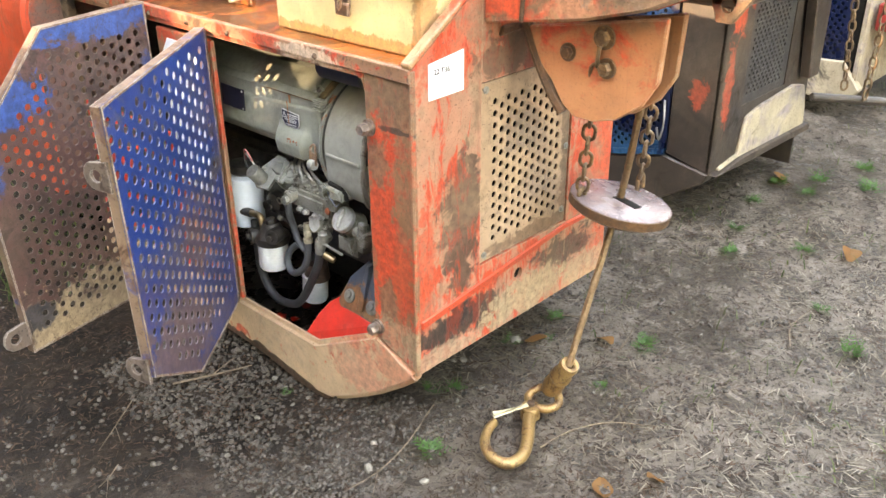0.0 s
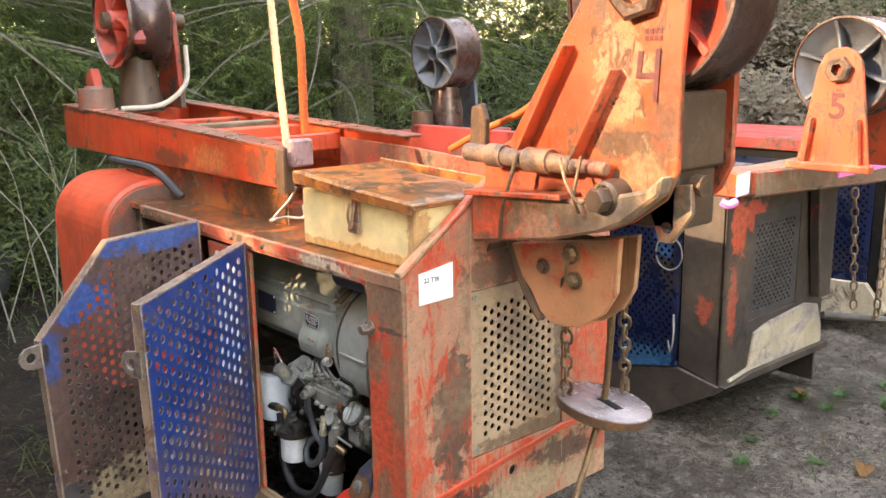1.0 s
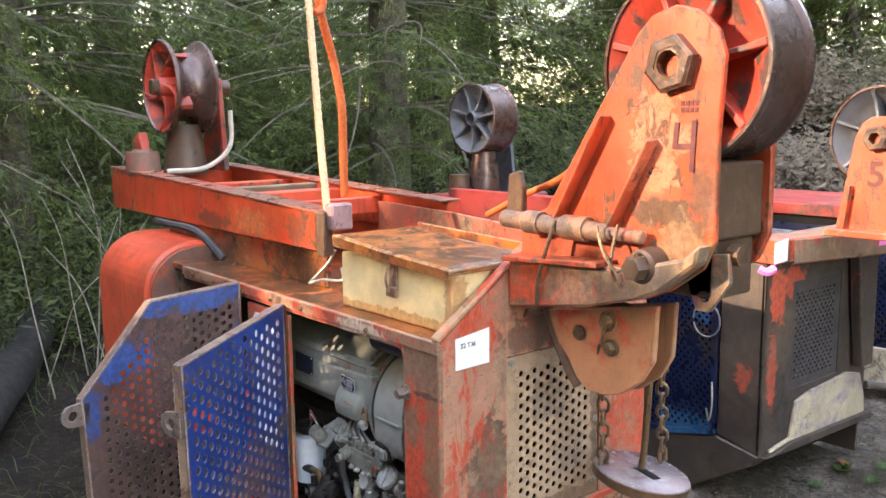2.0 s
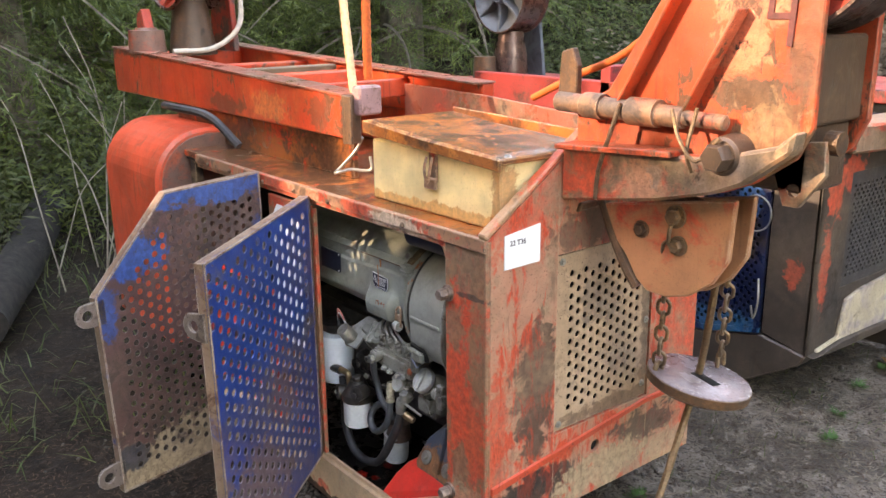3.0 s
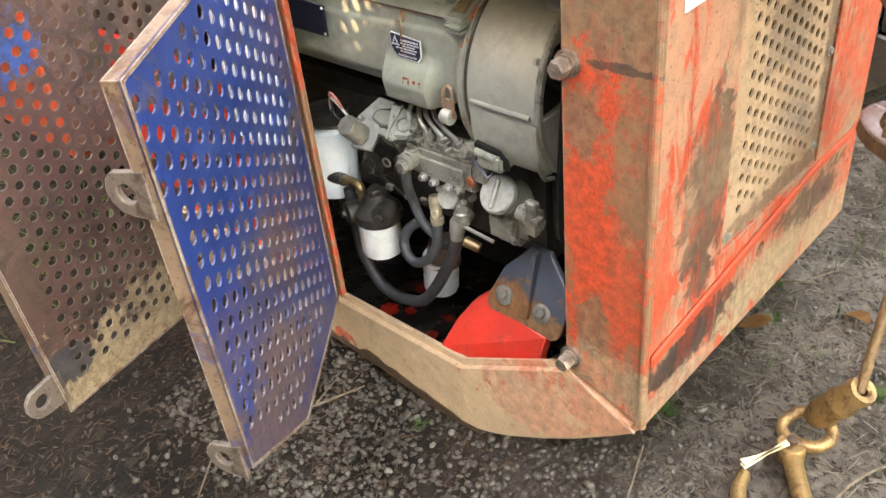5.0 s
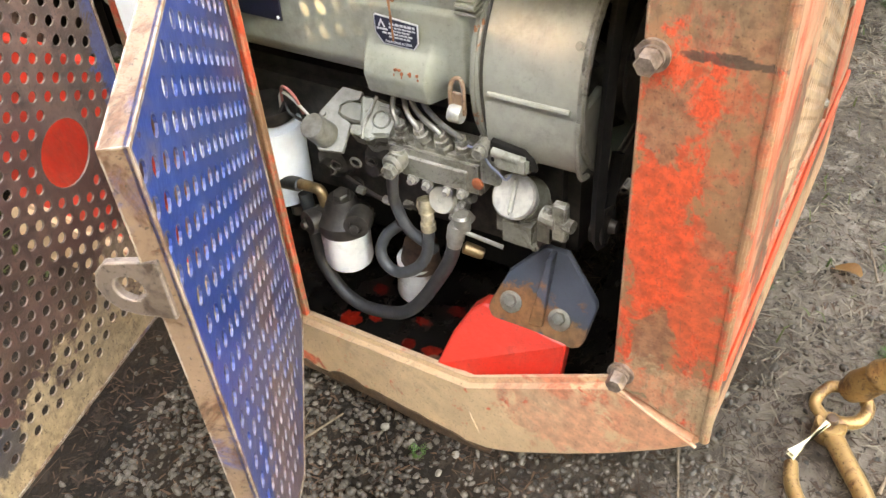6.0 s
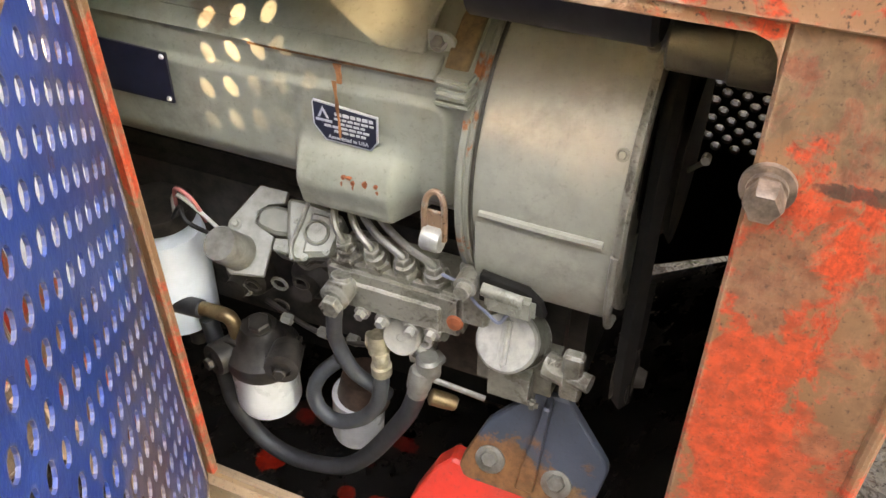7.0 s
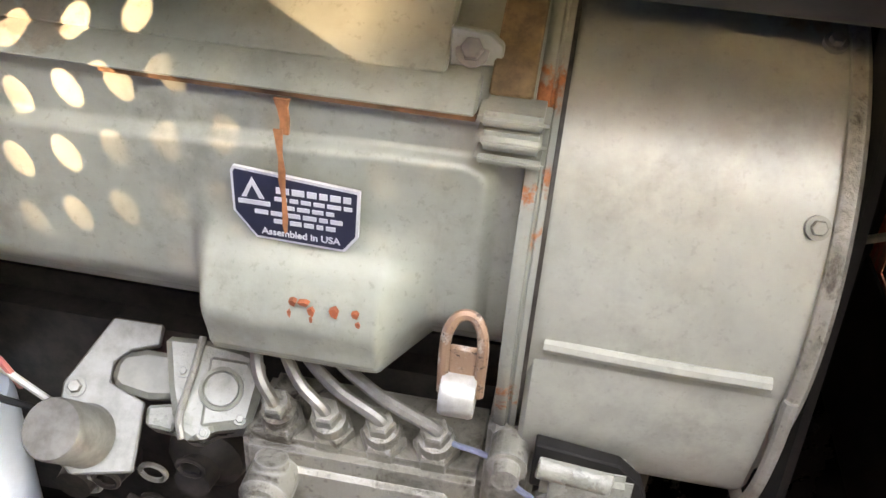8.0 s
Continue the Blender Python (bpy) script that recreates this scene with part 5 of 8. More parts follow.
# Dark brown strip: the seam's shadow line as colour, with rust
part("seam_shadow_rust", box(0.0772, 0.09, 0.410, 0.60, 0.5555, 0.5588, 0.0), plain("seam_shadow_rust", (0.13, 0.06, 0.025), 0.8, 0, 0.6, 50), shroud)
part("shroud_clip", join(box(0.066, 0.092, PY0 - 0.009, 0.4085, 0.5395, 0.5445, 0.002, 2), box(0.064, 0.092, PY0 - 0.009, 0.4085, 0.5465, 0.5565, 0.004, 3), box(0.067, 0.092, PY0 - 0.009, 0.4085, 0.5575, 0.5655, 0.003, 2)), M_GREY, shroud, smooth=True)
part("shroud_bolt", join(lathe((0.1010, 0.417, 0.5805), (-0.8, 0, 0.6), [(0, 0.0082), (0.0012, 0.0082), (0.0016, 0.0075)], 20), nut((0.1000, 0.417, 0.5815), (-0.8, 0, 0.6), 0.0058, 0.0045)), plain("shroud_bolt", (0.19, 0.17, 0.15), 0.45, 0.3, 0.3), shroud, smooth=True)
part("cover_gusset", prism("y", [(0.090, 0.564), (0.104, 0.572), (0.130, 0.590), (0.160, 0.603), (0.160, 0.6075), (0.126, 0.596), (0.097, 0.5765), (0.086, 0.567)], PY0 + 0.001, 0.406, 0.001), plain("gusset_rust", (0.15, 0.095, 0.045), 0.7, 0, 0.45, 60), shroud)
part("strap_buckle", lathe((0.0515, 0.394, 0.406), (0, 1, 0), [(0, 0.0115), (0.002, 0.0125), (0.017, 0.0125), (0.019, 0.0115)], 24), M_CAP, shroud, "pale roller of the strap buckle", smooth=True)
part("strap_buckle", join(box(0.0545, 0.0585, 0.395, 0.411, 0.404, 0.436, 0.0015), tube([(0.054, 0.393, 0.405), (0.055, 0.393, 0.44), (0.058, 0.397, 0.452), (0.059, 0.403, 0.455), (0.058, 0.409, 0.452), (0.055, 0.413, 0.44), (0.054, 0.413, 0.405)], 0.0032, 8, 4)), M_BUCKLE, shroud, "rusty wire buckle", smooth=True)
# maker's label: dark plate with lines of small type
M_FIELD = 0.0675
plate_pts = [(0.5285, 0.5165), (0.5275, 0.5180), (0.4640, 0.5130), (0.4650, 0.4880), (0.4715, 0.4790), (0.5175, 0.4800), (0.5285, 0.4940)]
maker = part("maker_label", prism("x", plate_pts, M_FIELD - 0.0020, M_FIELD + 0.0006, 0.0), M_LABEL, engine, "chipped black maker's label")
part("label_edge", prism("x", [(0.5300, 0.5170), (0.5285, 0.5195), (0.4625, 0.5145), (0.4635, 0.4872), (0.4708, 0.4775), (0.5182, 0.4785), (0.5300, 0.4935)], M_FIELD - 0.0015, M_FIELD + 0.0006, 0.0), M_SILVER, maker)
LX0, LX1 = M_FIELD - 0.0026, M_FIELD - 0.0019
part("label_emblem", prism("x", [(0.5245, 0.5030), (0.5185, 0.5150), (0.5125, 0.5030), (0.5150, 0.5030), (0.5185, 0.5105), (0.5220, 0.5030)], LX0, LX1, 0.0), M_SILVER, maker)
part("label_bar", box(LX0, LX1, 0.5095, 0.5265, 0.4990, 0.5015, 0.0), M_SILVER, maker)
for y0, y1, z, h in ((0.4670, 0.5060, 0.5075, 0.0034), (0.4665, 0.5070, 0.5030, 0.0022), (0.4720, 0.5010, 0.4985, 0.0022), (0.4690, 0.5180, 0.4940, 0.0024), (0.4730, 0.5080, 0.4895, 0.0024)):
    y = y1
    while y - 0.003 > y0:
        w = random.uniform(0.003, 0.0075)
        part("label_bar", box(LX0, LX1, max(y - w, y0), y, z, z + h, 0.0), M_SILVER, maker)
        y -= w + 0.0015
lettering("Assembled in USA", 0.0056, Matrix.Translation((LX1 - 0.0002, 0.4940, 0.4835)) @ FACE_X, M_SILVER, maker, depth=0.0002, bold=0.0001)
part("rust_run", prism("x", [(0.5054, 0.5440), (0.5006, 0.5440), (0.5013, 0.530), (0.5002, 0.521), (0.5008, 0.508), (0.5000, 0.494), (0.5008, 0.4855), (0.5022, 0.484), (0.5032, 0.490), (0.5028, 0.505), (0.5042, 0.516), (0.5036, 0.528)], M_FIELD - 0.0032, M_FIELD - 0.0027, 0.0), plain("rust_run", (0.36, 0.135, 0.055), 0.7, 0, 0.45, 70), shroud)
part("rust_run", prism("x", [(0.5078, 0.556), (0.4995, 0.556), (0.5008, 0.551), (0.5002, 0.545), (0.5008, 0.537), (0.5055, 0.537), (0.5048, 0.544), (0.5058, 0.550)], 0.0725, 0.0745, 0.0), bpy.data.materials["rust_run"], shroud)
part("data_plate", prism("x", [(0.690, 0.5330), (0.692, 0.4775), (0.79, 0.4775), (0.79, 0.535)], M_FIELD - 0.0015, M_FIELD + 0.001, 0.0), M_LABEL, engine, "black data plate")
for y, z in ((0.695, 0.5285), (0.697, 0.482)):
    part("rivet", lathe((M_FIELD - 0.0015, y, z), (-1, 0, 0), [(0, 0.003), (0.002, 0.002)], 10), M_SILVER, engine)

# blower housing
DC, DR = Vector((0.224, 0, 0.447)), 0.160
YF, YB = 0.234, 0.371
drum = part("blower_housing", lathe((DC.x, YB, DC.z), (0, -1, 0), [(0, 0.10), (0, DR), (YB - YF, DR), (YB - YF, DR - 0.008), (0.02, DR - 0.008), (0.02, 0.10)], 96, cap=False), M_DRUM, engine, "smooth grey sheet-metal blower housing", smooth=True)
part("housing_flange", lathe((DC.x, PY0, DC.z), (0, -1, 0), [(0, DR - 0.02), (0, DR + 0.0075), (0.0035, DR + 0.009), (0.0065, DR + 0.009), (0.0075, DR + 0.0065), (0.0085, DR + 0.0065), (0.0095, DR + 0.008), (0.0125, DR + 0.008), (0.0135, DR - 0.02)], 96, cap=False), worn("flange_rusting", [(0.25, 0.25, 0.21), ((0.34, 0.11, 0.04), 0.38, 26, 0.03, ONE)], grime=0.05), drum, smooth=True)
part("housing_seal", lathe((DC.x, YB + 0.002, DC.z), (0, -1, 0), [(0, DR), (0, DR + 0.004), (0.002, DR + 0.005), (0.004, DR + 0.004), (0.004, DR)], 96, cap=False), M_CASTDARK, drum, smooth=True)
skirt = [(0.0655, 0.432), (0.0640, 0.415), (0.0655, 0.385), (0.072, 0.352), (0.088, 0.332), (0.16, 0.322), (0.20, 0.432)]
part("housing_skirt", prism("y", skirt, YF + 0.002, YB - 0.002, 0.003), M_DRUM, drum, smooth=True)
part("housing_rib", tube([(0.0645, 0.362, 0.4395), (0.0622, 0.30, 0.4395), (0.0622, 0.246, 0.4395)], 0.0042, 8, 4), M_DRUM, drum, "raised pressed rib", smooth=True)
# Raised black plate: the shade of a recess put in as colour
part("skirt_recess_shade", join(prism("x", [(0.358, 0.372), (0.310, 0.366), (0.296, 0.354), (0.290, 0.338), (0.358, 0.338)], 0.058, 0.0675, 0.001)), M_BLACK, drum)
part("housing_pocket", join(box(0.052, 0.12, 0.300, 0.352, 0.330, 0.360, 0.005, 2), rod((0.058, 0.355, 0.356), (0.058, 0.312, 0.352), 0.0075, n=16, bev=0.001)), M_GREYDARK, drum, smooth=True)
part("housing_rim", lathe((DC.x, YF + 0.003, DC.z), (0, -1, 0), [(0, DR - 0.006), (0, DR + 0.0035), (0.003, DR + 0.0055), (0.007, DR + 0.0055), (0.010, DR + 0.002), (0.010, DR - 0.006)], 96, cap=False), M_ALU, drum, "bright rolled rim", smooth=True)
part("skirt_rim", tube([(0.0605, YF, 0.432), (0.0590, YF, 0.40), (0.0645, YF, 0.362), (0.078, YF, 0.334), (0.10, YF, 0.324)], 0.0040, 8, 6), M_ALU, drum, smooth=True)
for a in (118, 152):
    c = Vector((DC.x + (DR + 0.001) * math.cos(radians(a)), YF + 0.010, DC.z + (DR + 0.001) * math.sin(radians(a))))
    part("drum_bolt", bolt_head(c, (math.cos(radians(a)), 0, math.sin(radians(a))), 0.0040, 0.003), M_GREYDARK, drum, smooth=True)
fan = part("fan_hub", lathe((DC.x, 0.275, DC.z), (0, -1, 0), [(0, 0.075), (0.04, 0.075), (0.05, 0.035)], 32), M_CASTDARK, engine, smooth=True)
for k in range(18):
    a = 2 * math.pi * k / 18
    u = Vector((math.cos(a), 0, math.sin(a)))
    w = Vector((-math.sin(a), 0, math.cos(a)))
    c = Vector((DC.x, 0.262, DC.z))
    bm = bmesh.new()
    vs = [bm.verts.new(c + u * r + w * s + Vector((0, y, 0))) for r, s, y in ((0.072, -0.010, 0.018), (0.146, -0.019, 0.018), (0.146, 0.016, -0.018), (0.072, 0.009, -0.018))]
    bm.faces.new(vs)
    bmesh.ops.solidify(bm, geom=bm.faces[:], thickness=0.003)
    part("fan_blade", bm, M_CASTDARK, fan)
belt = [(0.145, 0.218, 0.600), (0.118, 0.216, 0.50), (0.098, 0.214, 0.36), (0.092, 0.213, 0.27), (0.094, 0.212, 0.225), (0.104, 0.212, 0.208), (0.118, 0.212, 0.220), (0.16, 0.214, 0.33)]
part("drive_belt", tube(belt, 0.0095, 4, 6), M_BLACK, engine, "wide black drive belt", smooth=False)
part("pulley", lathe((0.116, 0.226, 0.236), (0, -1, 0), [(0, 0.012), (0.003, 0.030), (0.012, 0.022), (0.021, 0.030), (0.024, 0.012), (0.034, 0.009)], 32), M_CASTDARK, engine, smooth=True)
part("pulley", lathe((DC.x, 0.222, DC.z), (0, -1, 0), [(0, 0.02), (0.004, 0.09), (0.012, 0.08), (0.020, 0.09), (0.024, 0.02)], 32), M_CASTDARK, engine, smooth=True)
part("exhaust_stub", join(rod((0.095, 0.224, 0.622), (0.095, 0.155, 0.622), 0.0215, n=32, bev=0.002), rod((0.095, 0.178, 0.622), (0.095, 0.06, 0.622), 0.0245, n=32, bev=0.002)), M_OLIVE, engine, smooth=True)
part("idler_arm", join(rod((0.10, 0.178, 0.524), (0.20, 0.205, 0.44), 0.0025, n=8), lathe((0.10, 0.180, 0.524), (-1, 0, 0), [(-0.004, 0.004), (0.004, 0.004)], 12)), M_ZINC, engine, "thin bright rod beside the belt")

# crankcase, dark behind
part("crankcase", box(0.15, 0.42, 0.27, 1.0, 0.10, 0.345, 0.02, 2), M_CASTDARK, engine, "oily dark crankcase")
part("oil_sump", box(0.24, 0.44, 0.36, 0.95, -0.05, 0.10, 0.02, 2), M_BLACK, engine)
for k, y in enumerate((0.60, 0.70, 0.80)):
    part("casting_boss", lathe((0.15, y, 0.22 - 0.03 * k), (-1, 0, 0), [(0, 0.035), (0.02, 0.03), (0.03, 0.016), (0.045, 0.014)], 16), M_CASTDARK, engine, smooth=True)

# injection pump
SEAT = Vector((0.0, -0.013, 0.017))
pump = part("injection_pump", box(0.080, 0.15, 0.398, 0.560, 0.232, 0.292, 0.006, 2), M_ALU, engine, "cast aluminium injection pump", smooth=False)
part("pump_side_plate", box(0.075, 0.081, 0.42, 0.535, 0.238, 0.276, 0.003), M_ALU, pump)
for y in (0.535, 0.502, 0.467, 0.432):
    part("delivery_valve", join(nut((0.098, y, 0.290), (-0.35, 0, 1), 0.0155, 0.016), lathe((0.092, y, 0.305), (-0.35, 0, 1), [(0, 0.012), (0.010, 0.0115), (0.012, 0.007)], 16), nut((0.088, y, 0.316), (-0.35, 0, 1), 0.0098, 0.010)), M_ALU, pump, smooth=False)
for y, ye in ((0.535, 0.545), (0.502, 0.527), (0.467, 0.515), (0.432, 0.495)):
    part("fuel_line", tube([(0.086, y, 0.318), (0.083, y + 0.002, 0.328), (0.088, (y + ye) / 2 + 0.006, 0.342), (0.105, ye + 0.008, 0.356), (0.13, ye + 0.012, 0.37)], 0.0042, 8, 6), M_ZINC, pump, smooth=True)
for y in (0.43, 0.455, 0.49, 0.515):
    part("pump_screw", bolt_head((0.076, y, 0.232 + 0.004 * math.sin(y * 90)), (-1, 0, 0), 0.006, 0.008), M_STEEL, pump, smooth=True)
part("banjo_bolt", join(lathe((0.070, 0.535, 0.275), (-0.2, 0, -1), [(-0.012, 0.011), (0.004, 0.013), (0.014, 0.012), (0.02, 0.010)], 16), lathe((0.078, 0.535, 0.268), (-1, 0, 0), [(0, 0.017), (0.024, 0.017), (0.028, 0.012)], 18), nut((0.050, 0.535, 0.262), (-1, 0, 0), 0.013, 0.010)), M_ALU, pump, smooth=True)
# governor end, set square to the sloping side of the engine
SEAT = Vector((0.0, 0.0, 0.0))
GN = Vector((-0.587, -0.261, 0.766)).normalized()
GU = Vector(UP).cross(GN).normalized()
GV = GN.cross(GU)
GOVERNOR = Matrix.Translation((0.095, 0.633, 0.312)) @ Matrix((GU, GV, GN)).transposed().to_4x4()


def tilted(bm):
    """Carries a mesh built flat onto the sloping governor end."""
    bm.transform(GOVERNOR)
    return bm


body = part("governor_body", tilted(join(prism("z", [(0.030, 0.034), (0.055, 0.0285), (0.080, 0.0185), (0.0945, 0.0095), (0.0915, -0.008), (0.080, -0.034), (0.057, -0.0335), (0.042, -0.0395), (0.032, -0.031), (0.030, 0.0)], -0.055, 0.0195, 0.004), prism("z", [(0.058, 0.016), (0.083, 0.009), (0.088, -0.006), (0.079, -0.030), (0.048, -0.030)], 0.018, 0.0225, 0.002), prism("z", [(0.0150, -0.0105), (0.0130, -0.0240), (0.030, -0.030), (0.038, -0.012)], -0.04, 0.012, 0.002))), M_GREYDARK, pump, "cast governor body", smooth=False)
part("governor_seam", tilted(tube([(0.0545, 0.0295, 0.021), (0.046, 0.005, 0.022), (0.036, -0.021, 0.022), (0.036, -0.036, 0.020)], 0.0026, 8, 5)), M_ALU, body, smooth=True)
part("governor_cap", tilted(lathe((0.0635, -0.007, 0.021), (0, 0, 1), [(0, 0.0150), (0.0035, 0.0145), (0.0045, 0.0120), (0.0015, 0.0108), (0.0010, 0.0065), (-0.0005, 0.0060), (-0.0010, 0.001)], 28)), M_GREYDARK, body, smooth=True)
for u, v in ((0.040, 0.008), (0.050, -0.034), (0.074, -0.028), (0.087, 0.004)):
    part("pump_screw", tilted(bolt_head((u, v, 0.020), (0, 0, 1), 0.0028, 0.003)), M_GREYDARK, body, smooth=True)
plate_bm = tilted(prism("z", [(-0.0045, 0.0537), (0.0277, 0.0450), (0.0243, 0.0307), (0.0056, 0.0293), (-0.0058, 0.0222), (-0.0088, 0.0096), (0.0124, -0.0071), (0.0017, -0.0521), (-0.037, -0.048), (-0.048, -0.030), (-0.0387, 0.0131)], -0.010, 0.0, 0.0012))
mount = part("mount_plate", plate_bm, plain("milled_plate", (0.25, 0.24, 0.215), 0.48, 0.3, 0.2, 60), pump, "bright milled mounting plate")
part("plate_screw", tilted(bolt_head((-0.031, 0.0085, 0.0), (0, 0, 1), 0.0045, 0.005)), M_ZINC, mount, smooth=True)
part("stop_lever", tilted(prism("z", [(-0.0075, 0.0090), (-0.0045, 0.0208), (0.0015, 0.0268), (0.016, 0.0278), (0.036, 0.0225), (0.036, -0.0085), (0.0145, -0.0055), (-0.003, 0.0028)], -0.012, 0.0075, 0.004)), plain("lever_grey", (0.20, 0.195, 0.165), 0.5, 0.1, 0.12, 60), body)
part("stop_solenoid", lathe((0.0675, 0.650, 0.2960), (-0.63, 0.04, 0.77), [(0, 0.0215), (0.004, 0.0205), (0.040, 0.0200), (0.042, 0.0188), (0.042, 0.0005)], 36), M_ZINC, pump, "round metal solenoid", smooth=True)
SEAT = Vector((0.0, -0.013, 0.017))
part("pump_end", join(box(0.075, 0.12, 0.368, 0.400, 0.262, 0.345, 0.005), lathe((0.075, 0.385, 0.335), (-1, 0, 0), [(0, 0.012), (0.02, 0.012), (0.02, 0.008), (0.03, 0.008)], 16)), M_ALU, pump)
for p0, p1, p2, p3, m_ in (((0.09, 0.72, 0.29), (0.07, 0.715, 0.335), (0.07, 0.735, 0.345), (0.09, 0.76, 0.30), "pink"), ((0.09, 0.70, 0.28), (0.075, 0.725, 0.325), (0.08, 0.75, 0.325), (0.09, 0.765, 0.29), "white"), ((0.09, 0.71, 0.27), (0.07, 0.73, 0.30), (0.08, 0.745, 0.31), (0.09, 0.77, 0.28), "black")):
    part("wire", tube([p0, p1, p2, p3], 0.0025, 6, 5), plain("wire_" + m_, {"pink": (0.6, 0.18, 0.16), "white": (0.7, 0.68, 0.62), "black": (0.03, 0.03, 0.03)}[m_], 0.5), engine, smooth=True)

# separator canister, filters
SEAT = Vector((-0.004, 0.014, 0.0))
part("separator_bowl", lathe((0.115, 0.785, 0.105), (0, 0, 1), [(0, 0.030), (0.006, 0.047), (0.135, 0.051), (0.150, 0.048), (0.158, 0.03), (0.165, 0.03)], 36), M_FROST, engine, "milky white plastic separator bowl", smooth=True)
part("separator_head", lathe((0.115, 0.785, 0.262), (0, 0, 1), [(0, 0.03), (0.01, 0.045), (0.03, 0.045), (0.035, 0.02)], 24), M_CASTDARK, engine, smooth=True)
part("drain_fitting", lathe((0.10, 0.755, 0.085), (0, 0, 1), [(0, 0.012), (0.02, 0.012), (0.022, 0.016)], 12), M_CASTDARK, engine, smooth=True)


def oil_filter(x, y, z, r, h, name, lean=0.0):
    return part(name, lathe((x, y, z), (0, lean, 1), [(0, r * 0.72), (0.004, r * 0.93), (0.012, r), (h * 0.92, r), (h * 0.95, r * 1.03), (h, r * 1.03)], 40), M_WHITE, engine, "white spin-on filter", smooth=True)


SEAT = Vector((0.020, 0.006, 0.008))
oil_filter(0.070, 0.658, 0.008, 0.0425, 0.096, "fuel_filter")
SEAT = Vector((0.045, 0.042, -0.052))
oil_filter(0.110, 0.532, -0.030, 0.0365, 0.088, "oil_filter", -0.10)
SEAT = Vector((0.020, 0.006, 0.008))
fh = part("filter_head", join(lathe((0.070, 0.655, 0.090), (0, 0, 1), [(0, 0.047), (0.010, 0.050), (0.022, 0.048), (0.034, 0.034), (0.052, 0.026), (0.060, 0.022)], 28), box(0.035, 0.10, 0.604, 0.704, 0.100, 0.128, 0.010, 2)), M_CASTDARK, engine, "oily filter head", smooth=True)
for y, e, h in ((0.695, 0.35, 0.106), (0.604, -0.35, 0.134)):
    part("head_plug", join(lathe((0.044, y, h), (-1, e, 0.1), [(-0.02, 0.020), (0.012, 0.022), (0.018, 0.021), (0.019, 0.012), (0.014, 0.011)], 20), nut((0.022, y + e * 0.02, h + 0.002), (-1, e, 0.1), 0.008, 0.006)), M_CASTDARK, fh, smooth=True)
part("head_bolt", nut((0.068, 0.650, 0.148), (-0.2, 0, 1), 0.015, 0.016), M_CASTDARK, fh)
SEAT = Vector((0.045, 0.042, -0.052))
part("filter_head", lathe((0.113, 0.520, 0.046), (0, -0.10, 1), [(0, 0.038), (0.02, 0.034), (0.05, 0.03)], 24), plain("brown_head", (0.10, 0.06, 0.045), 0.5, 0.2, 0.4), engine, smooth=True)
SEAT = Vector((0.020, 0.006, 0.008))
part("brass_elbow", tube([(0.06, 0.735, 0.158), (0.06, 0.705, 0.160), (0.060, 0.688, 0.156), (0.062, 0.684, 0.125)], 0.0095, 12, 5), M_BRASS, engine, smooth=True)
part("black_coupling", rod((0.06, 0.800, 0.150), (0.06, 0.730, 0.157), 0.0125, n=14, bev=0.002), M_RUBBER, engine, smooth=True)

# hoses
SEAT = Vector((0.030, 0.010, -0.008))
part("lower_hose", tube([(0.052, 0.430, 0.152), (0.052, 0.437, 0.125), (0.050, 0.450, 0.092), (0.046, 0.495, 0.010), (0.046, 0.535, -0.040), (0.046, 0.575, -0.060), (0.046, 0.625, -0.068), (0.048, 0.672, -0.052), (0.050, 0.708, 0.0), (0.052, 0.716, 0.05), (0.055, 0.722, 0.12), (0.058, 0.728, 0.150)], 0.0118, 14, 6), M_RUBBER, engine, "black rubber hose", smooth=True)
part("return_hose", tube([(0.024, 0.512, 0.282), (0.030, 0.520, 0.245), (0.046, 0.530, 0.200), (0.048, 0.513, 0.155), (0.056, 0.489, 0.128), (0.066, 0.478, 0.108)], 0.0092, 12, 8), M_RUBBERGREY, engine, "grey hose", smooth=True)
part("loop_hose", tube([(0.050, 0.475, 0.168), (0.048, 0.476, 0.145), (0.046, 0.483, 0.108), (0.044, 0.505, 0.074), (0.044, 0.540, 0.052), (0.046, 0.566, 0.060), (0.052, 0.577, 0.082), (0.062, 0.570, 0.108), (0.078, 0.552, 0.126)], 0.0098, 12, 8), M_RUBBERGREY, engine, "grey hose", smooth=True)
SEAT = Vector((0.028, 0.015, -0.016))
part("hose_end", lathe((0.052, 0.470, 0.205), (0, 0, -1), [(0, 0.008), (0.004, 0.0105), (0.012, 0.0105), (0.013, 0.009), (0.018, 0.009), (0.019, 0.0125), (0.032, 0.0125), (0.033, 0.010)], 16), M_FITTING, engine, "pale brass hose end", smooth=True)
part("hose_end", lathe((0.053, 0.418, 0.200), (0.0, 0.16, -1), [(0, 0.012), (0.006, 0.0145), (0.030, 0.0145), (0.032, 0.0125), (0.044, 0.0125)], 18), M_ZINC, engine, "grey steel hose end", smooth=True)
SEAT = Vector((0.028, 0.015, -0.016))
lift = part("lift_pump", join(lathe((0.105, 0.447, 0.216), (-0.9, 0, 0.35), [(0, 0.022), (0.010, 0.028), (0.022, 0.029), (0.026, 0.026)], 32), box(0.068, 0.10, 0.415, 0.480, 0.196, 0.240, 0.008, 2)), M_ALU, engine, "cast lift pump with a round cover", smooth=True)
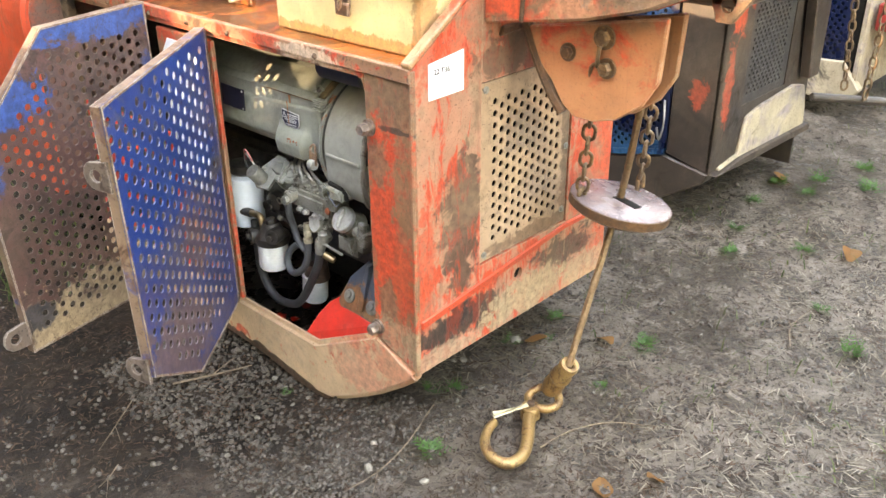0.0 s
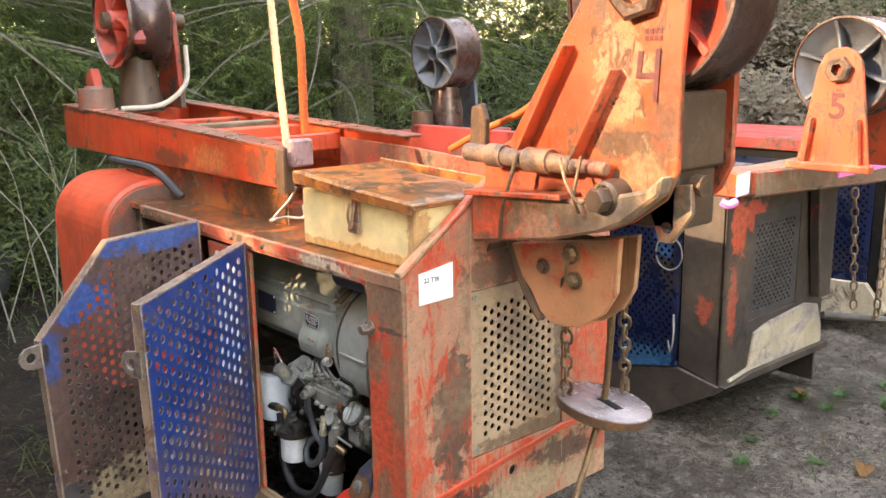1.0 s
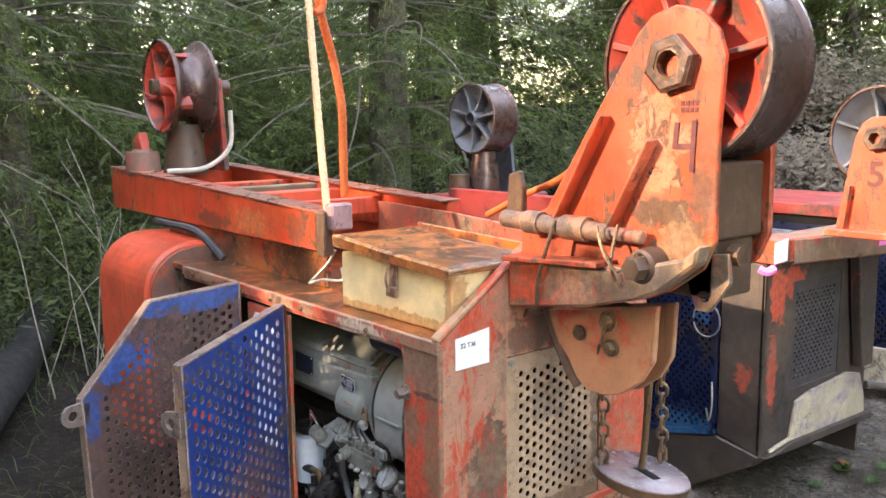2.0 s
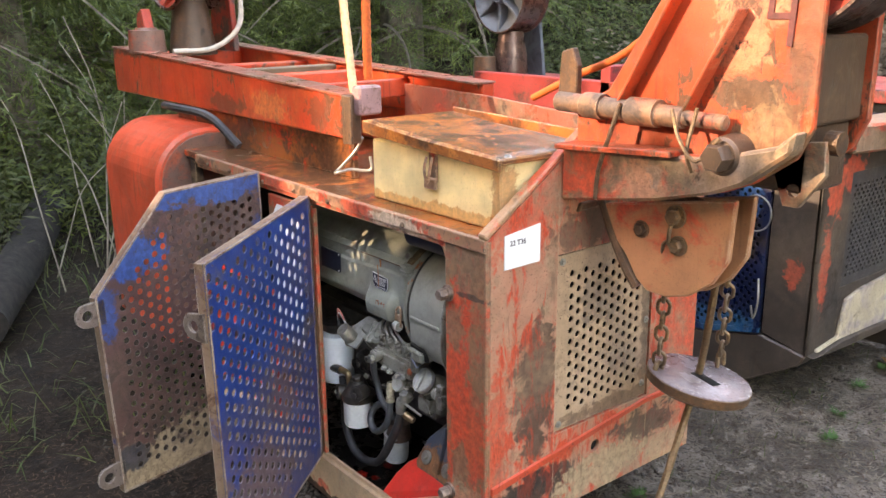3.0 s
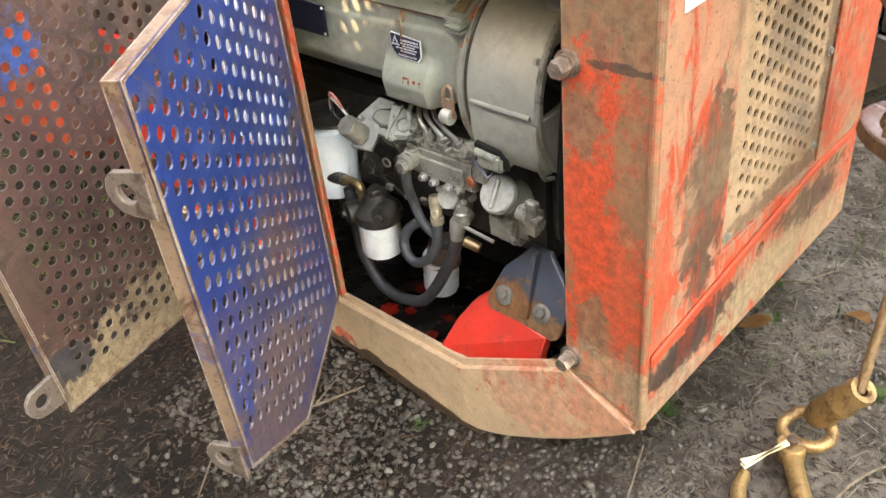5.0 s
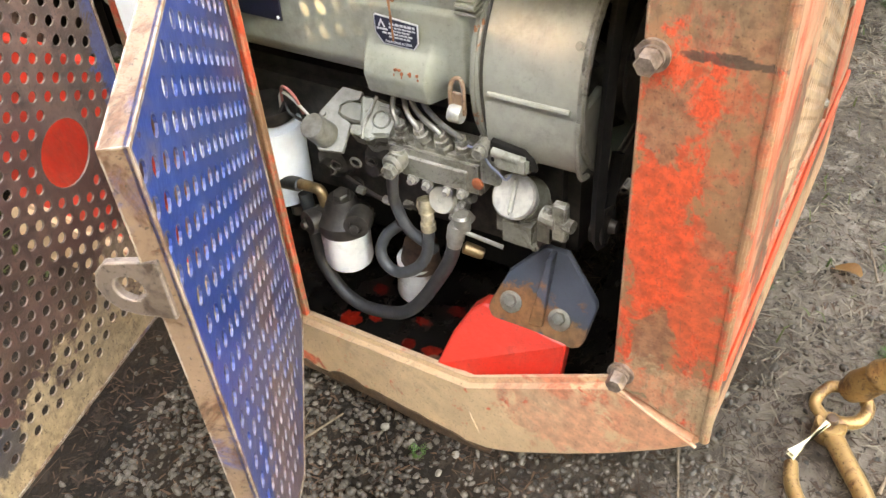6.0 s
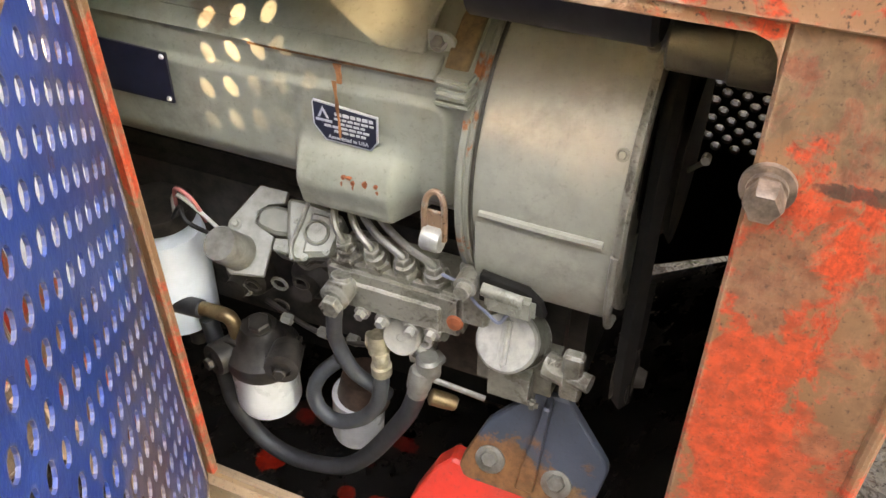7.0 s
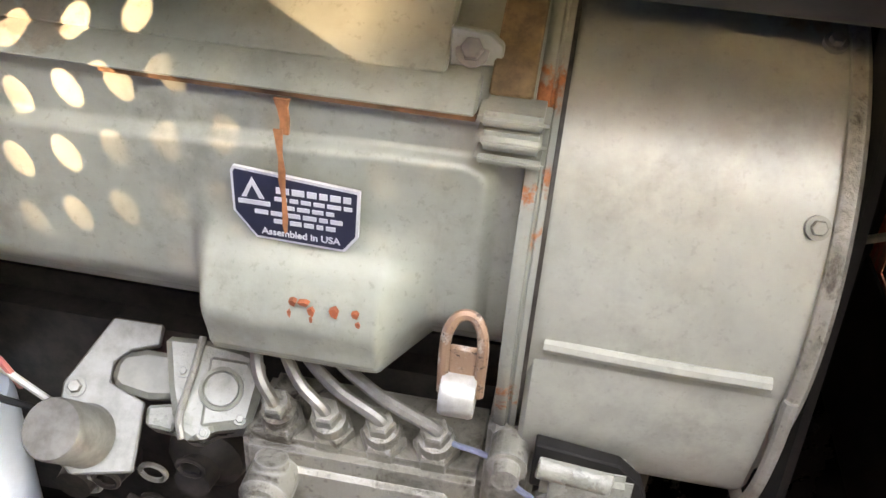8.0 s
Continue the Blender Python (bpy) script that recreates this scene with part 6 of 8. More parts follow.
part("lift_cover", lathe((0.072, 0.447, 0.228), (-0.9, 0, 0.35), [(0, 0.0225), (0.012, 0.0225), (0.0145, 0.0205), (0.0145, 0.005), (0.0135, 0.004)], 32), M_PALE, lift, "pale round cover", smooth=True)
part("inlet_elbow", join(lathe((0.072, 0.462, 0.214), (-0.25, 1, -0.25), [(0, 0.010), (0.012, 0.010), (0.012, 0.0135), (0.022, 0.0135), (0.023, 0.011), (0.032, 0.011)], 16), lathe((0.060, 0.476, 0.212), (-0.2, -0.1, -1), [(-0.012, 0.0125), (0.012, 0.0125)], 16)), M_FITTING, lift, smooth=True)
part("outlet_elbow", join(lathe((0.072, 0.430, 0.214), (-0.2, -0.75, -0.5), [(0, 0.011), (0.016, 0.012), (0.018, 0.015), (0.030, 0.015), (0.033, 0.012)], 16), lathe((0.058, 0.412, 0.204), (0.0, 0.0, 1), [(-0.014, 0.014), (0.010, 0.0145), (0.014, 0.011)], 16)), M_ZINC, lift, smooth=True)
part("outlet_elbow", lathe((0.085, 0.420, 0.232), (-0.3, -0.9, 0.25), [(0, 0.010), (0.014, 0.010), (0.014, 0.007), (0.022, 0.007)], 14), M_ZINC, lift, smooth=True)
for k in range(5):
    a = 2 * math.pi * k / 5 + 0.5
    part("pump_screw", bolt_head((0.070, 0.447 + 0.0285 * math.cos(a), 0.222 + 0.0285 * math.sin(a)), (-0.9, 0, 0.35), 0.0042, 0.006), M_STEEL, lift, smooth=True)
part("throttle_rod", join(rod((0.052, 0.403, 0.190), (0.060, 0.343, 0.176), 0.0035, n=8), tube([(0.052, 0.403, 0.190), (0.050, 0.409, 0.197), (0.050, 0.420, 0.196), (0.050, 0.424, 0.188), (0.051, 0.416, 0.182), (0.052, 0.407, 0.184)], 0.0030, 6, 4, closed=False)), M_ZINC, engine, smooth=True)
part("feed_pipe", tube([(0.078, 0.640, 0.205), (0.070, 0.600, 0.198), (0.062, 0.555, 0.195), (0.060, 0.505, 0.200), (0.062, 0.480, 0.206)], 0.0036, 8, 5), M_CASTDARK, engine, smooth=True)
for y, z in ((0.602, 0.199), (0.552, 0.195), (0.512, 0.199)):
    part("pipe_nut", lathe((0.064, y, z), (0, 1, 0.05), [(-0.007, 0.006), (-0.006, 0.0072), (0.006, 0.0072), (0.007, 0.006)], 6), M_ZINC, engine)
part("rusty_plug", lathe((0.060, 0.392, 0.150), (-0.3, 0.75, 0.35), [(-0.014, 0.006), (-0.012, 0.009), (0.0, 0.010), (0.018, 0.010), (0.02, 0.007)], 14), M_BRASS, engine, smooth=True)
SEAT = Vector((0.02, 0.0, 0.0))
# loose small fittings and wires in the shade behind
for k, (y, z) in enumerate(((0.665, 0.215), (0.628, 0.228), (0.600, 0.236), (0.690, 0.190), (0.640, 0.178))):
    part("wire_eye", tube([(0.078 + 0.004 * k, y + 0.010 * math.cos(a), z + 0.008 * math.sin(a)) for a in np.linspace(0, 6.1, 9)], 0.0022, 6, 3), M_ZINC if k % 2 else M_CASTDARK, engine, smooth=True)
SEAT = Vector((0.0, -0.013, 0.017))
part("lead_wire", tube([(0.082, 0.420, 0.318), (0.072, 0.395, 0.322), (0.068, 0.378, 0.306), (0.066, 0.366, 0.300), (0.064, 0.352, 0.292), (0.070, 0.345, 0.300)], 0.0020, 6, 6), plain("wire_paleblue", (0.20, 0.23, 0.30), 0.5), engine, smooth=True)
part("rust_spot", lathe((0.079, 0.405, 0.258), (-1, 0, 0.1), [(0, 0.010), (0.003, 0.008), (0.004, 0.003)], 12), M_CHIP, pump, smooth=True)
SEAT = Vector((0.010, 0.010, -0.006))
# oil filler
housing = part("filler_housing", join(box(0.066, 0.15, 0.276, 0.362, 0.172, 0.250, 0.020, 4), lathe((0.085, 0.322, 0.262), (-0.8, 0, 0.6), [(-0.03, 0.036), (0.006, 0.031)], 28), box(0.060, 0.07, 0.283, 0.296, 0.190, 0.205, 0.004, 2)), M_GREYDARK, engine, "grey oil filler neck", smooth=True)
FC = Vector((0.076, 0.323, 0.272))
FN = Vector((-0.8, 0.0, 0.6)).normalized()
cap = part("filler_cap", lathe(FC, FN, [(0, 0.031), (0.002, 0.0335), (0.012, 0.0335), (0.0155, 0.0305)], 40), M_CAP, engine, "bright aluminium filler cap", smooth=True)
grip = box(-0.0048, 0.0048, -0.027, 0.027, -0.002, 0.012, 0.004, 3)
grip.transform(Matrix.Translation(FC + FN * 0.015) @ FN.to_track_quat("Z", "Y").to_matrix().to_4x4() @ Matrix.Rotation(radians(4), 4, "Z"))
part("cap_grip", grip, M_CAP, cap, smooth=False)
part("dip_lever", join(lathe((0.075, 0.28, 0.255), (-0.2, -1, 0), [(0, 0.015), (0.025, 0.015), (0.025, 0.010), (0.05, 0.010)], 14), box(0.060, 0.075, 0.240, 0.262, 0.225, 0.290, 0.003)), M_ALU, engine, smooth=False)

SEAT = Vector((0.050, 0.027, -0.052))
# engine foot on its red support
foot_pts = [(0.338, 0.136), (0.285, 0.192), (0.245, 0.192), (0.187, 0.128), (0.185, 0.118), (0.196, 0.060), (0.202, 0.049), (0.214, 0.043), (0.342, 0.046), (0.358, 0.052), (0.365, 0.064), (0.362, 0.078)]
bm = prism("x", foot_pts, -0.006, 0.006, 0.002)
for v in bm.verts:
    v.co.x += 0.042 + max(0.0, v.co.z - 0.04) * 0.33
foot = part("engine_foot", bm, M_BRACKET, engine, "rusting blue-grey engine foot")
bm = prism("x", [(0.271, 0.192), (0.262, 0.192), (0.266, 0.066), (0.290, 0.066)], -0.022, 0.0, 0.002)
for v in bm.verts:
    v.co.x = v.co.x * (0.35 + 0.65 * min(1.0, (v.co.z - 0.06) / 0.07)) + 0.038 + max(0.0, v.co.z - 0.04) * 0.33
part("foot_web", bm, M_BRACKET, foot)
part("washer", lathe((0.052, 0.326, 0.088), (-1, 0, 0.4), [(0, 0.019), (0.004, 0.019), (0.005, 0.017)], 20), M_ZINC, foot, smooth=True)
part("washer", lathe((0.052, 0.241, 0.084), (-1, 0, 0.4), [(0, 0.019), (0.004, 0.019), (0.005, 0.017)], 20), M_ZINC, foot, smooth=True)
for y, z in ((0.326, 0.090), (0.241, 0.086)):
    part("foot_bolt", bolt_head((0.056, y, z), (-1, 0, 0.5), 0.0115, 0.012), M_ZINC, foot, smooth=True)
SEAT = Vector((0.0, 0.0, 0.0))
support_bm = prism("x", [(0.404, 0.012), (0.250, -0.004), (0.243, -0.08), (0.30, -0.16), (0.458, -0.13), (0.456, -0.085), (0.444, -0.040), (0.424, -0.004)], 0.020, 0.048, 0.003)
for v in support_bm.verts:
    v.co.x += max(0.0, v.co.z + 0.09) * 0.78
support = part("engine_support", support_bm, M_SUPPORT, carriage, "bright red engine support")
# Plain black box behind the corner post
part("black_inner_box", box(0.075, 0.115, 0.02, 0.12, 0.06, 0.50, 0.004), M_BLACK, carriage)

# dark air-cleaner canister hung under the deck, its pipe running out of the end
part("air_cleaner", lathe((0.100, 0.385, 0.652), (0, -1, 0), [(0, 0.028), (0.004, 0.036), (0.150, 0.036), (0.155, 0.031)], 40), plain("canister_dark", (0.014, 0.015, 0.020), 0.5, 0, 0.3, 30), engine, "dark smooth air-cleaner canister", smooth=True)

# ---- hanging weight, chains, cable and hook ----
TILT = Vector((0.13, -0.14, 1)).normalized()
disc = thing("weight_disc", (0.475, -0.205, 0.345), "worn steel disc hung on two chains", "weight")
bm = lathe((0.475, -0.205, 0.328), TILT, [(0, 0.117), (0.003, 0.120), (0.025, 0.121), (0.028, 0.117)], 48)
part("plate", bm, M_DISC, disc, smooth=True)
part("rim", lathe((0.475, -0.205, 0.328), TILT, [(0.002, 0.1195), (0.003, 0.1212), (0.0235, 0.1222), (0.0245, 0.1205)], 48, cap=False), M_RUST, disc, "rusty rim", smooth=True)
part("underside", lathe((0.475, -0.205, 0.323), TILT, [(0, 0.110), (0.005, 0.117)], 40), M_RUST, disc)
# No slot is cut: a flat black plate gives its inner shade
slot = prism("z", [(0.014, -0.052), (-0.014, -0.052), (-0.014, 0.016), (0.014, 0.016)], 0.0275, 0.0295, 0.0)
slot.transform(Matrix.Translation((0.475, -0.205, 0.328)) @ TILT.to_track_quat("Z", "Y").to_matrix().to_4x4() @ Matrix.Rotation(radians(-48), 4, "Z"))
part("slot", slot, M_BLACK, disc, "flat black plate for the shade in the slot")
for x, y in ((0.400, -0.150), (0.565, -0.205)):
    part("eye", tube([(x - 0.012, y, 0.355), (x - 0.011, y, 0.382), (x, y, 0.392), (x + 0.011, y, 0.382), (x + 0.012, y, 0.355)], 0.006, 8, 4), M_CHAIN, disc, smooth=True)


def chain(a, b, count, label):
    a, b = Vector(a), Vector(b)
    ch = thing("chain", a, label, "chain", group="hanging chains")
    d = (b - a) / count
    L = d.length * 0.80
    for k in range(count):
        c = a + d * (k + 0.5)
        _, u, w = frame_of(d)
        s = u if k % 2 else w
        s = (s + 0.25 * (w if k % 2 else -u)).normalized()
        e = d.normalized()
        R = d.length * 0.33
        pts = []
        for i in range(16):
            t = 2 * math.pi * i / 16
            pts.append(c + s * R * math.cos(t) + e * (L * 0.5 * math.sin(t) + (L * 0.18 if math.sin(t) > 0 else -L * 0.18)))
        part("link", tube(pts, d.length * 0.11, 8, 1, closed=True), M_CHAIN, ch, smooth=True)
    return ch


chain((0.280, -0.248, 0.755), (0.400, -0.150, 0.385), 10, "rusty chain from the block to the disc")
chain((0.425, -0.300, 0.700), (0.565, -0.205, 0.385), 9, "rusty chain behind the cable")
part("shackle_pin", join(bolt_head((0.288, -0.252, 0.775), (-1, 0, 0), 0.016, 0.016), bolt_head((0.288, -0.262, 0.715), (-1, 0, 0), 0.014, 0.014)), M_CHAIN, carriage, smooth=True)

CLEVIS = Vector((0.285, -0.222, -0.015))
cable = thing("steel_cable", CLEVIS, "rusty wire rope running through the disc to the hook", "cable")
part("rope", tube([(0.392, -0.300, 0.76), (0.402, -0.288, 0.68), (0.445, -0.245, 0.50), (0.484, -0.203, 0.36), (0.440, -0.205, 0.26), (0.345, -0.215, 0.09), CLEVIS], 0.0082, 12, 14, lobes=6, twist=150), M_CABLE, cable, smooth=True)
hook = thing("lifting_hook", (0.15, -0.19, GZ), "gold-painted steel safety hook lying on the mud", "hook")
HA, HB, HZ = CLEVIS, Vector((0.300, -0.158, -0.125)), -0.158
socket = part("socket", lathe(HA + (HA - HB).normalized() * 0.012, HB - HA, [(0.004, 0.010), (0, 0.014), (0, 0.022), (0.012, 0.025), (0.016, 0.022), (0.05, 0.024), (0.055, 0.027), (0.066, 0.027), (0.07, 0.024), (0.11, 0.027), (0.135, 0.021)], 24, cap=False), M_HOOK, hook, "brown swaged cable socket", smooth=True)
body = tube([(0.145, -0.112, HZ), (0.105, -0.123, HZ), (0.066, -0.150, HZ), (0.043, -0.192, HZ), (0.050, -0.232, HZ), (0.090, -0.240, HZ), (0.135, -0.221, HZ), (0.185, -0.186, HZ), (0.238, -0.150, HZ)], 0.0115, 14, 7, r2=0.0165)
part("hook_body", body, M_HOOK, hook, smooth=True)
part("shank_eye", lathe((0.238, -0.150, HZ - 0.018), (0, 0, 1), [(0, 0.022), (0.004, 0.025), (0.032, 0.025), (0.036, 0.022)], 24), M_HOOK, hook, smooth=True)
latch = prism("z", [(0.236, -0.140), (0.243, -0.156), (0.170, -0.118), (0.150, -0.104), (0.145, -0.113)], HZ + 0.014, HZ + 0.024, 0.002)
part("safety_latch", latch, plain("pale_latch", (0.78, 0.68, 0.45), 0.4, 0.2, 0.15, 50), hook, "pale worn safety latch")
part("latch_rivet", lathe((0.240, -0.150, HZ + 0.020), (0, 0, 1), [(0, 0.010), (0.008, 0.009), (0.010, 0.005)], 16), M_RUST, hook, smooth=True)
part("swivel_bow", tube([(0.246, -0.152, HZ + 0.01), (0.262, -0.186, HZ + 0.012), (0.292, -0.196, HZ + 0.018), (0.312, -0.178, HZ + 0.03)], 0.011, 12, 6), M_HOOK, hook, smooth=True)
part("swivel_bow", tube([(0.246, -0.140, HZ + 0.01), (0.270, -0.118, HZ + 0.015), (0.298, -0.130, HZ + 0.03), (0.304, -0.150, HZ + 0.035)], 0.010, 12, 6), M_HOOK, hook, smooth=True)

# wire slings standing on the rails
sling = thing("wire_sling", (0.166, 0.747, 0.985), "stiff sunlit yellow rope rising from the rail", "rope", group="slings over the deck")
part("rope", tube([(0.166, 0.740, 0.95), (0.20, 0.82, 1.12), (0.265, 0.955, 1.37), (0.32, 1.07, 1.60), (0.345, 1.12, 1.72), (0.375, 1.14, 1.78), (0.40, 1.15, 1.72)], 0.0115, 18, 22, lobes=3, twist=85), M_ROPEY, sling, smooth=True)
sling2 = thing("wire_sling", (0.5, 1.167, 0.975), "bent orange rope standing on the far rail", "rope", group="slings over the deck")
part("rope", tube([(0.50, 1.168, 0.955), (0.50, 1.168, 1.10), (0.50, 1.168, 1.26), (0.495, 1.175, 1.345), (0.475, 1.18, 1.45), (0.42, 1.16, 1.60), (0.40, 1.15, 1.72)], 0.0145, 14, 14, lobes=3, twist=70), M_ROPEO, sling2, smooth=True)
part("rope_loop", tube([(0.33, 1.09, 1.62), (0.36, 1.10, 1.59), (0.41, 1.13, 1.62), (0.40, 1.12, 1.68), (0.35, 1.10, 1.69)], 0.012, 10, 6, lobes=3, twist=70), M_ROPEO, sling2, smooth=True)
ring = thing("wire_ring", (0.2, 0.78, 0.725), "bent bright wire eye on the deck", "wire")
part("wire", tube([(0.185, 0.735, 0.84), (0.172, 0.755, 0.80), (0.135, 0.785, 0.750), (0.115, 0.775, 0.742), (0.120, 0.755, 0.748), (0.150, 0.745, 0.752), (0.185, 0.70, 0.752), (0.188, 0.705, 0.79)], 0.0045, 8, 6), M_ZINC, ring, smooth=True)
far_sling = thing("wire_sling", (0.5, 0.1, 0.96), "orange rope bending down behind the nose plate", "rope", group="slings over the deck")
part("rope", tube([(0.42, 0.30, 0.965), (0.42, 0.15, 1.03), (0.42, 0.02, 1.08), (0.42, -0.10, 1.16)], 0.009, 12, 8), M_ROPEO, far_sling, smooth=True)

# ---- the closed carriage beside it ----
second = thing("logging_carriage", (1.8, 0.8, GZ + 0.06), "muddy brown logging carriage with closed blue mesh door", "carriage")
SX, SZ = 1.42, 0.07
M_SLAB = worn("slab_layers", [(0.20, 0.12, 0.075), ((0.30, 0.19, 0.12), 0.42, 10, 0.05, (1, 1, 0.4)), (ORANGE, 0.34, 9, 0.05, ONE), (DARK, 0.30, 14, 0.04, (0.6, 0.6, 1.6))], edge=BARE, drip=0.6)
part("corner_post", prism("x", [(0.03, SZ), (0.03, 0.74), (0.195, 0.74), (0.195, 0.11)], SX, SX + 0.012, 0.003), M_TAUPE, second)
part("sill", prism("x", [(0.03, SZ), (0.20, 0.10), (0.42, 0.05), (1.6, 0.05), (1.6, -0.16), (0.40, -0.16), (0.33, -0.14), (0.05, 0.03)], SX - 0.002, SX + 0.07, 0.006), M_TAUPE, second)
part("header_rail", prism("x", [(0.195, 0.74), (1.6, 0.74), (1.6, 0.66), (0.195, 0.66)], SX, SX + 0.012, 0.003), M_TAUPE, second)
dl = [(0.2, 0.655), (0.2, 0.105), (0.42, 0.055), (0.85, 0.055), (0.85, 0.655)]
door = part("mesh_door", sheet(dl, punch(dl, 0.035, 0.030), (SX - 0.004, 0, 0), (0, 1, 0), UP, 0.003, 0.0078), M_NAVY, second, "dark blue perforated door")
part("door_rim", rim(dl, (SX - 0.008, 0, 0), (0, 1, 0), UP, 0.02, 0.012), M_NAVY, door)
part("wire_loop", tube([(SX - 0.02, 0.24 + 0.055 * math.cos(a), 0.52 + 0.06 * math.sin(a)) for a in np.linspace(0, 6.0, 14)], 0.003, 6, 3), M_ZINC, second, smooth=True)
part("wire_hook", tube([(SX - 0.02, 0.21, 0.30), (SX - 0.03, 0.20, 0.22), (SX - 0.025, 0.215, 0.16), (SX - 0.02, 0.23, 0.20)], 0.004, 6, 4), M_ZINC, second, smooth=True)
for shape in ([(SX, SZ), (1.60, SZ), (1.60, 0.74), (SX, 0.74)], [(1.94, SZ), (2.16, SZ), (2.16, 0.74), (1.94, 0.74)], [(1.60, SZ), (1.94, SZ), (1.94, 0.27), (1.60, 0.27)], [(1.60, 0.66), (1.94, 0.66), (1.94, 0.74), (1.60, 0.74)]):
    part("end_panel", prism("y", shape, 0.03, 0.04, 0.0), M_TAUPE, second)
sl = [(1.60, 0.27), (1.94, 0.27), (1.94, 0.66), (1.60, 0.66)]
part("end_screen", sheet(sl, punch(sl, 0.035, 0.0285), (0, 0.034, 0), (1, 0, 0), UP, -0.004, 0.0072), M_GREYPANEL, second, "grey perforated screen")
part("kick_plate", prism("y", [(1.47, 0.085), (1.60, 0.10), (1.63, 0.225), (1.72, 0.245), (2.0, 0.262), (2.10, 0.24), (2.14, 0.15), (2.15, 0.072), (1.47, 0.066)], 0.015, 0.03, 0.004), M_YELLOW, second, "scuffed cream kick plate")
part("end_foot", prism("y", [(1.42, SZ), (1.60, 0.06), (2.18, 0.045), (2.18, 0.075), (1.60, 0.09)], 0.0, 0.03, 0.003), M_TAUPE, second)
part("nose_slab", prism("z", [(1.53, 0.0), (2.22, -0.16), (2.22, 0.10), (1.53, 0.10)], 0.730, 0.822, 0.008), M_SLAB, second, "thick muddy slab with layered rust")
part("nose_block", prism("x", [(-0.005, 0.742), (-0.005, 0.822), (0.05, 0.835), (0.12, 0.822), (0.12, 0.742)], 1.42, 1.535, 0.005), M_PLATE, second)
part("deck_plate", box(SX + 0.012, 2.16, 0.04, 1.9, 0.742, 0.762, 0.002), plain("wet_grey_deck", (0.22, 0.21, 0.21), 0.25, 0.2, 0.3, 12), second, "wet grey deck")
part("side_wall", box(2.15, 2.16, 0.04, 1.9, -0.1, 0.74, 0.002), M_TAUPE, second)
part("back_wall", box(SX, 2.16, 1.9, 1.91, -0.1, 0.74, 0.002), M_TAUPE, second)
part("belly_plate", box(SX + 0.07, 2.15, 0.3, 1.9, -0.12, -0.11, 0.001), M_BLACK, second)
# Black block added inside, so the holes show a shaded interior
part("dark_inner_block", box(SX + 0.12, 2.05, 0.12, 1.8, -0.05, 0.70, 0.01), M_BLACK, second)
part("deck_rail", box(SX + 0.05, 2.14, 0.95, 1.00, 0.762, 0.96, 0.004), worn("dark_red", [(0.34, 0.03, 0.025), (DARK, 0.3, 10, 0.06, ONE), (RUST, 0.3, 16, 0.05, ONE)]), second, "dark red channel across the deck")
M_DRED = bpy.data.materials["dark_red"]
part("deck_rail", box(SX + 0.10, 2.14, 0.55, 0.58, 0.762, 0.86, 0.004), M_DRED, second)
part("deck_rail", box(SX + 0.05, SX + 0.10, 0.55, 1.75, 0.762, 0.90, 0.004), M_DRED, second)
part("blue_tray", box(SX + 0.14, 2.12, 0.585, 0.93, 0.764, 0.80, 0.003), worn("tray_blue", [(0.012, 0.03, 0.20), (DARK, 0.2, 10, 0.05, ONE)]), second)
plate5 = part("nose_plate", prism("x", [(-0.075, 0.83), (-0.13, 1.16)] + [(-0.205 + 0.072 * math.cos(radians(a)), 1.155 + 0.072 * math.sin(radians(a))) for a in (10, 40, 70, 100, 130, 160, 180)] + [(-0.305, 0.95), (-0.32, 0.83)], 1.65, 1.666, 0.003), M_PLATE, second, "orange nose plate with hand-painted number")
part("plate_rib", prism("x", [(-0.09, 0.83), (-0.115, 0.83), (-0.135, 1.0), (-0.125, 1.0)], 1.625, 1.65, 0.002), M_PLATE, plate5)
part("plate_rib", prism("x", [(-0.275, 0.83), (-0.30, 0.83), (-0.285, 1.0), (-0.275, 1.0)], 1.625, 1.65, 0.002), M_PLATE, plate5)
part("plate_foot", box(1.615, 1.66, -0.335, -0.055, 0.83, 0.855, 0.004), M_PLATE, plate5)
part("axle_nut", nut((1.65, -0.205, 1.155), (-1, 0, 0), 0.043, 0.028, 6, hole=0.02, turn=10), M_RUST, second)
lettering("5", 0.115, Matrix.Translation((1.6485, -0.205, 1.035)) @ FACE_X, M_NUMBER, plate5, "painted_number", 0.001, 0.002)
sheave(second, 1.685, -0.19, 1.16, 0.165, 0.17, M_GREYSHEAVE, M_SHEAVE, 6)
part("nose_plate", prism("x", [(-0.075, 0.83), (-0.13, 1.16), (-0.205, 1.225), (-0.28, 1.16), (-0.32, 0.83)], 1.88, 1.896, 0.003), M_PLATE, second)
sheave(second, 1.62, 1.76, 1.232, 0.172, 0.16, M_GREYSHEAVE, M_SHEAVE, 7)
part("rear_neck", lathe((1.70, 1.76, 0.80), (0, 0, 1), [(0, 0.09), (0.16, 0.08), (0.27, 0.06)], 20), M_SHEAVE, second, smooth=True)
part("rear_arm", prism("x", [(1.66, 0.80), (1.88, 0.80), (1.80, 1.26), (1.72, 1.26)], 1.83, 1.85, 0.004), M_GREYSHEAVE, second)
part("rear_bush", lathe((1.56, 1.78, 0.86), (0, 0, 1), [(0, 0.055), (0.10, 0.05), (0.10, 0.035)], 18), M_RUST, second, smooth=True)
part("rear_block", box(1.50, 2.0, 1.60, 1.95, 0.762, 0.86, 0.006), M_DRED, second)
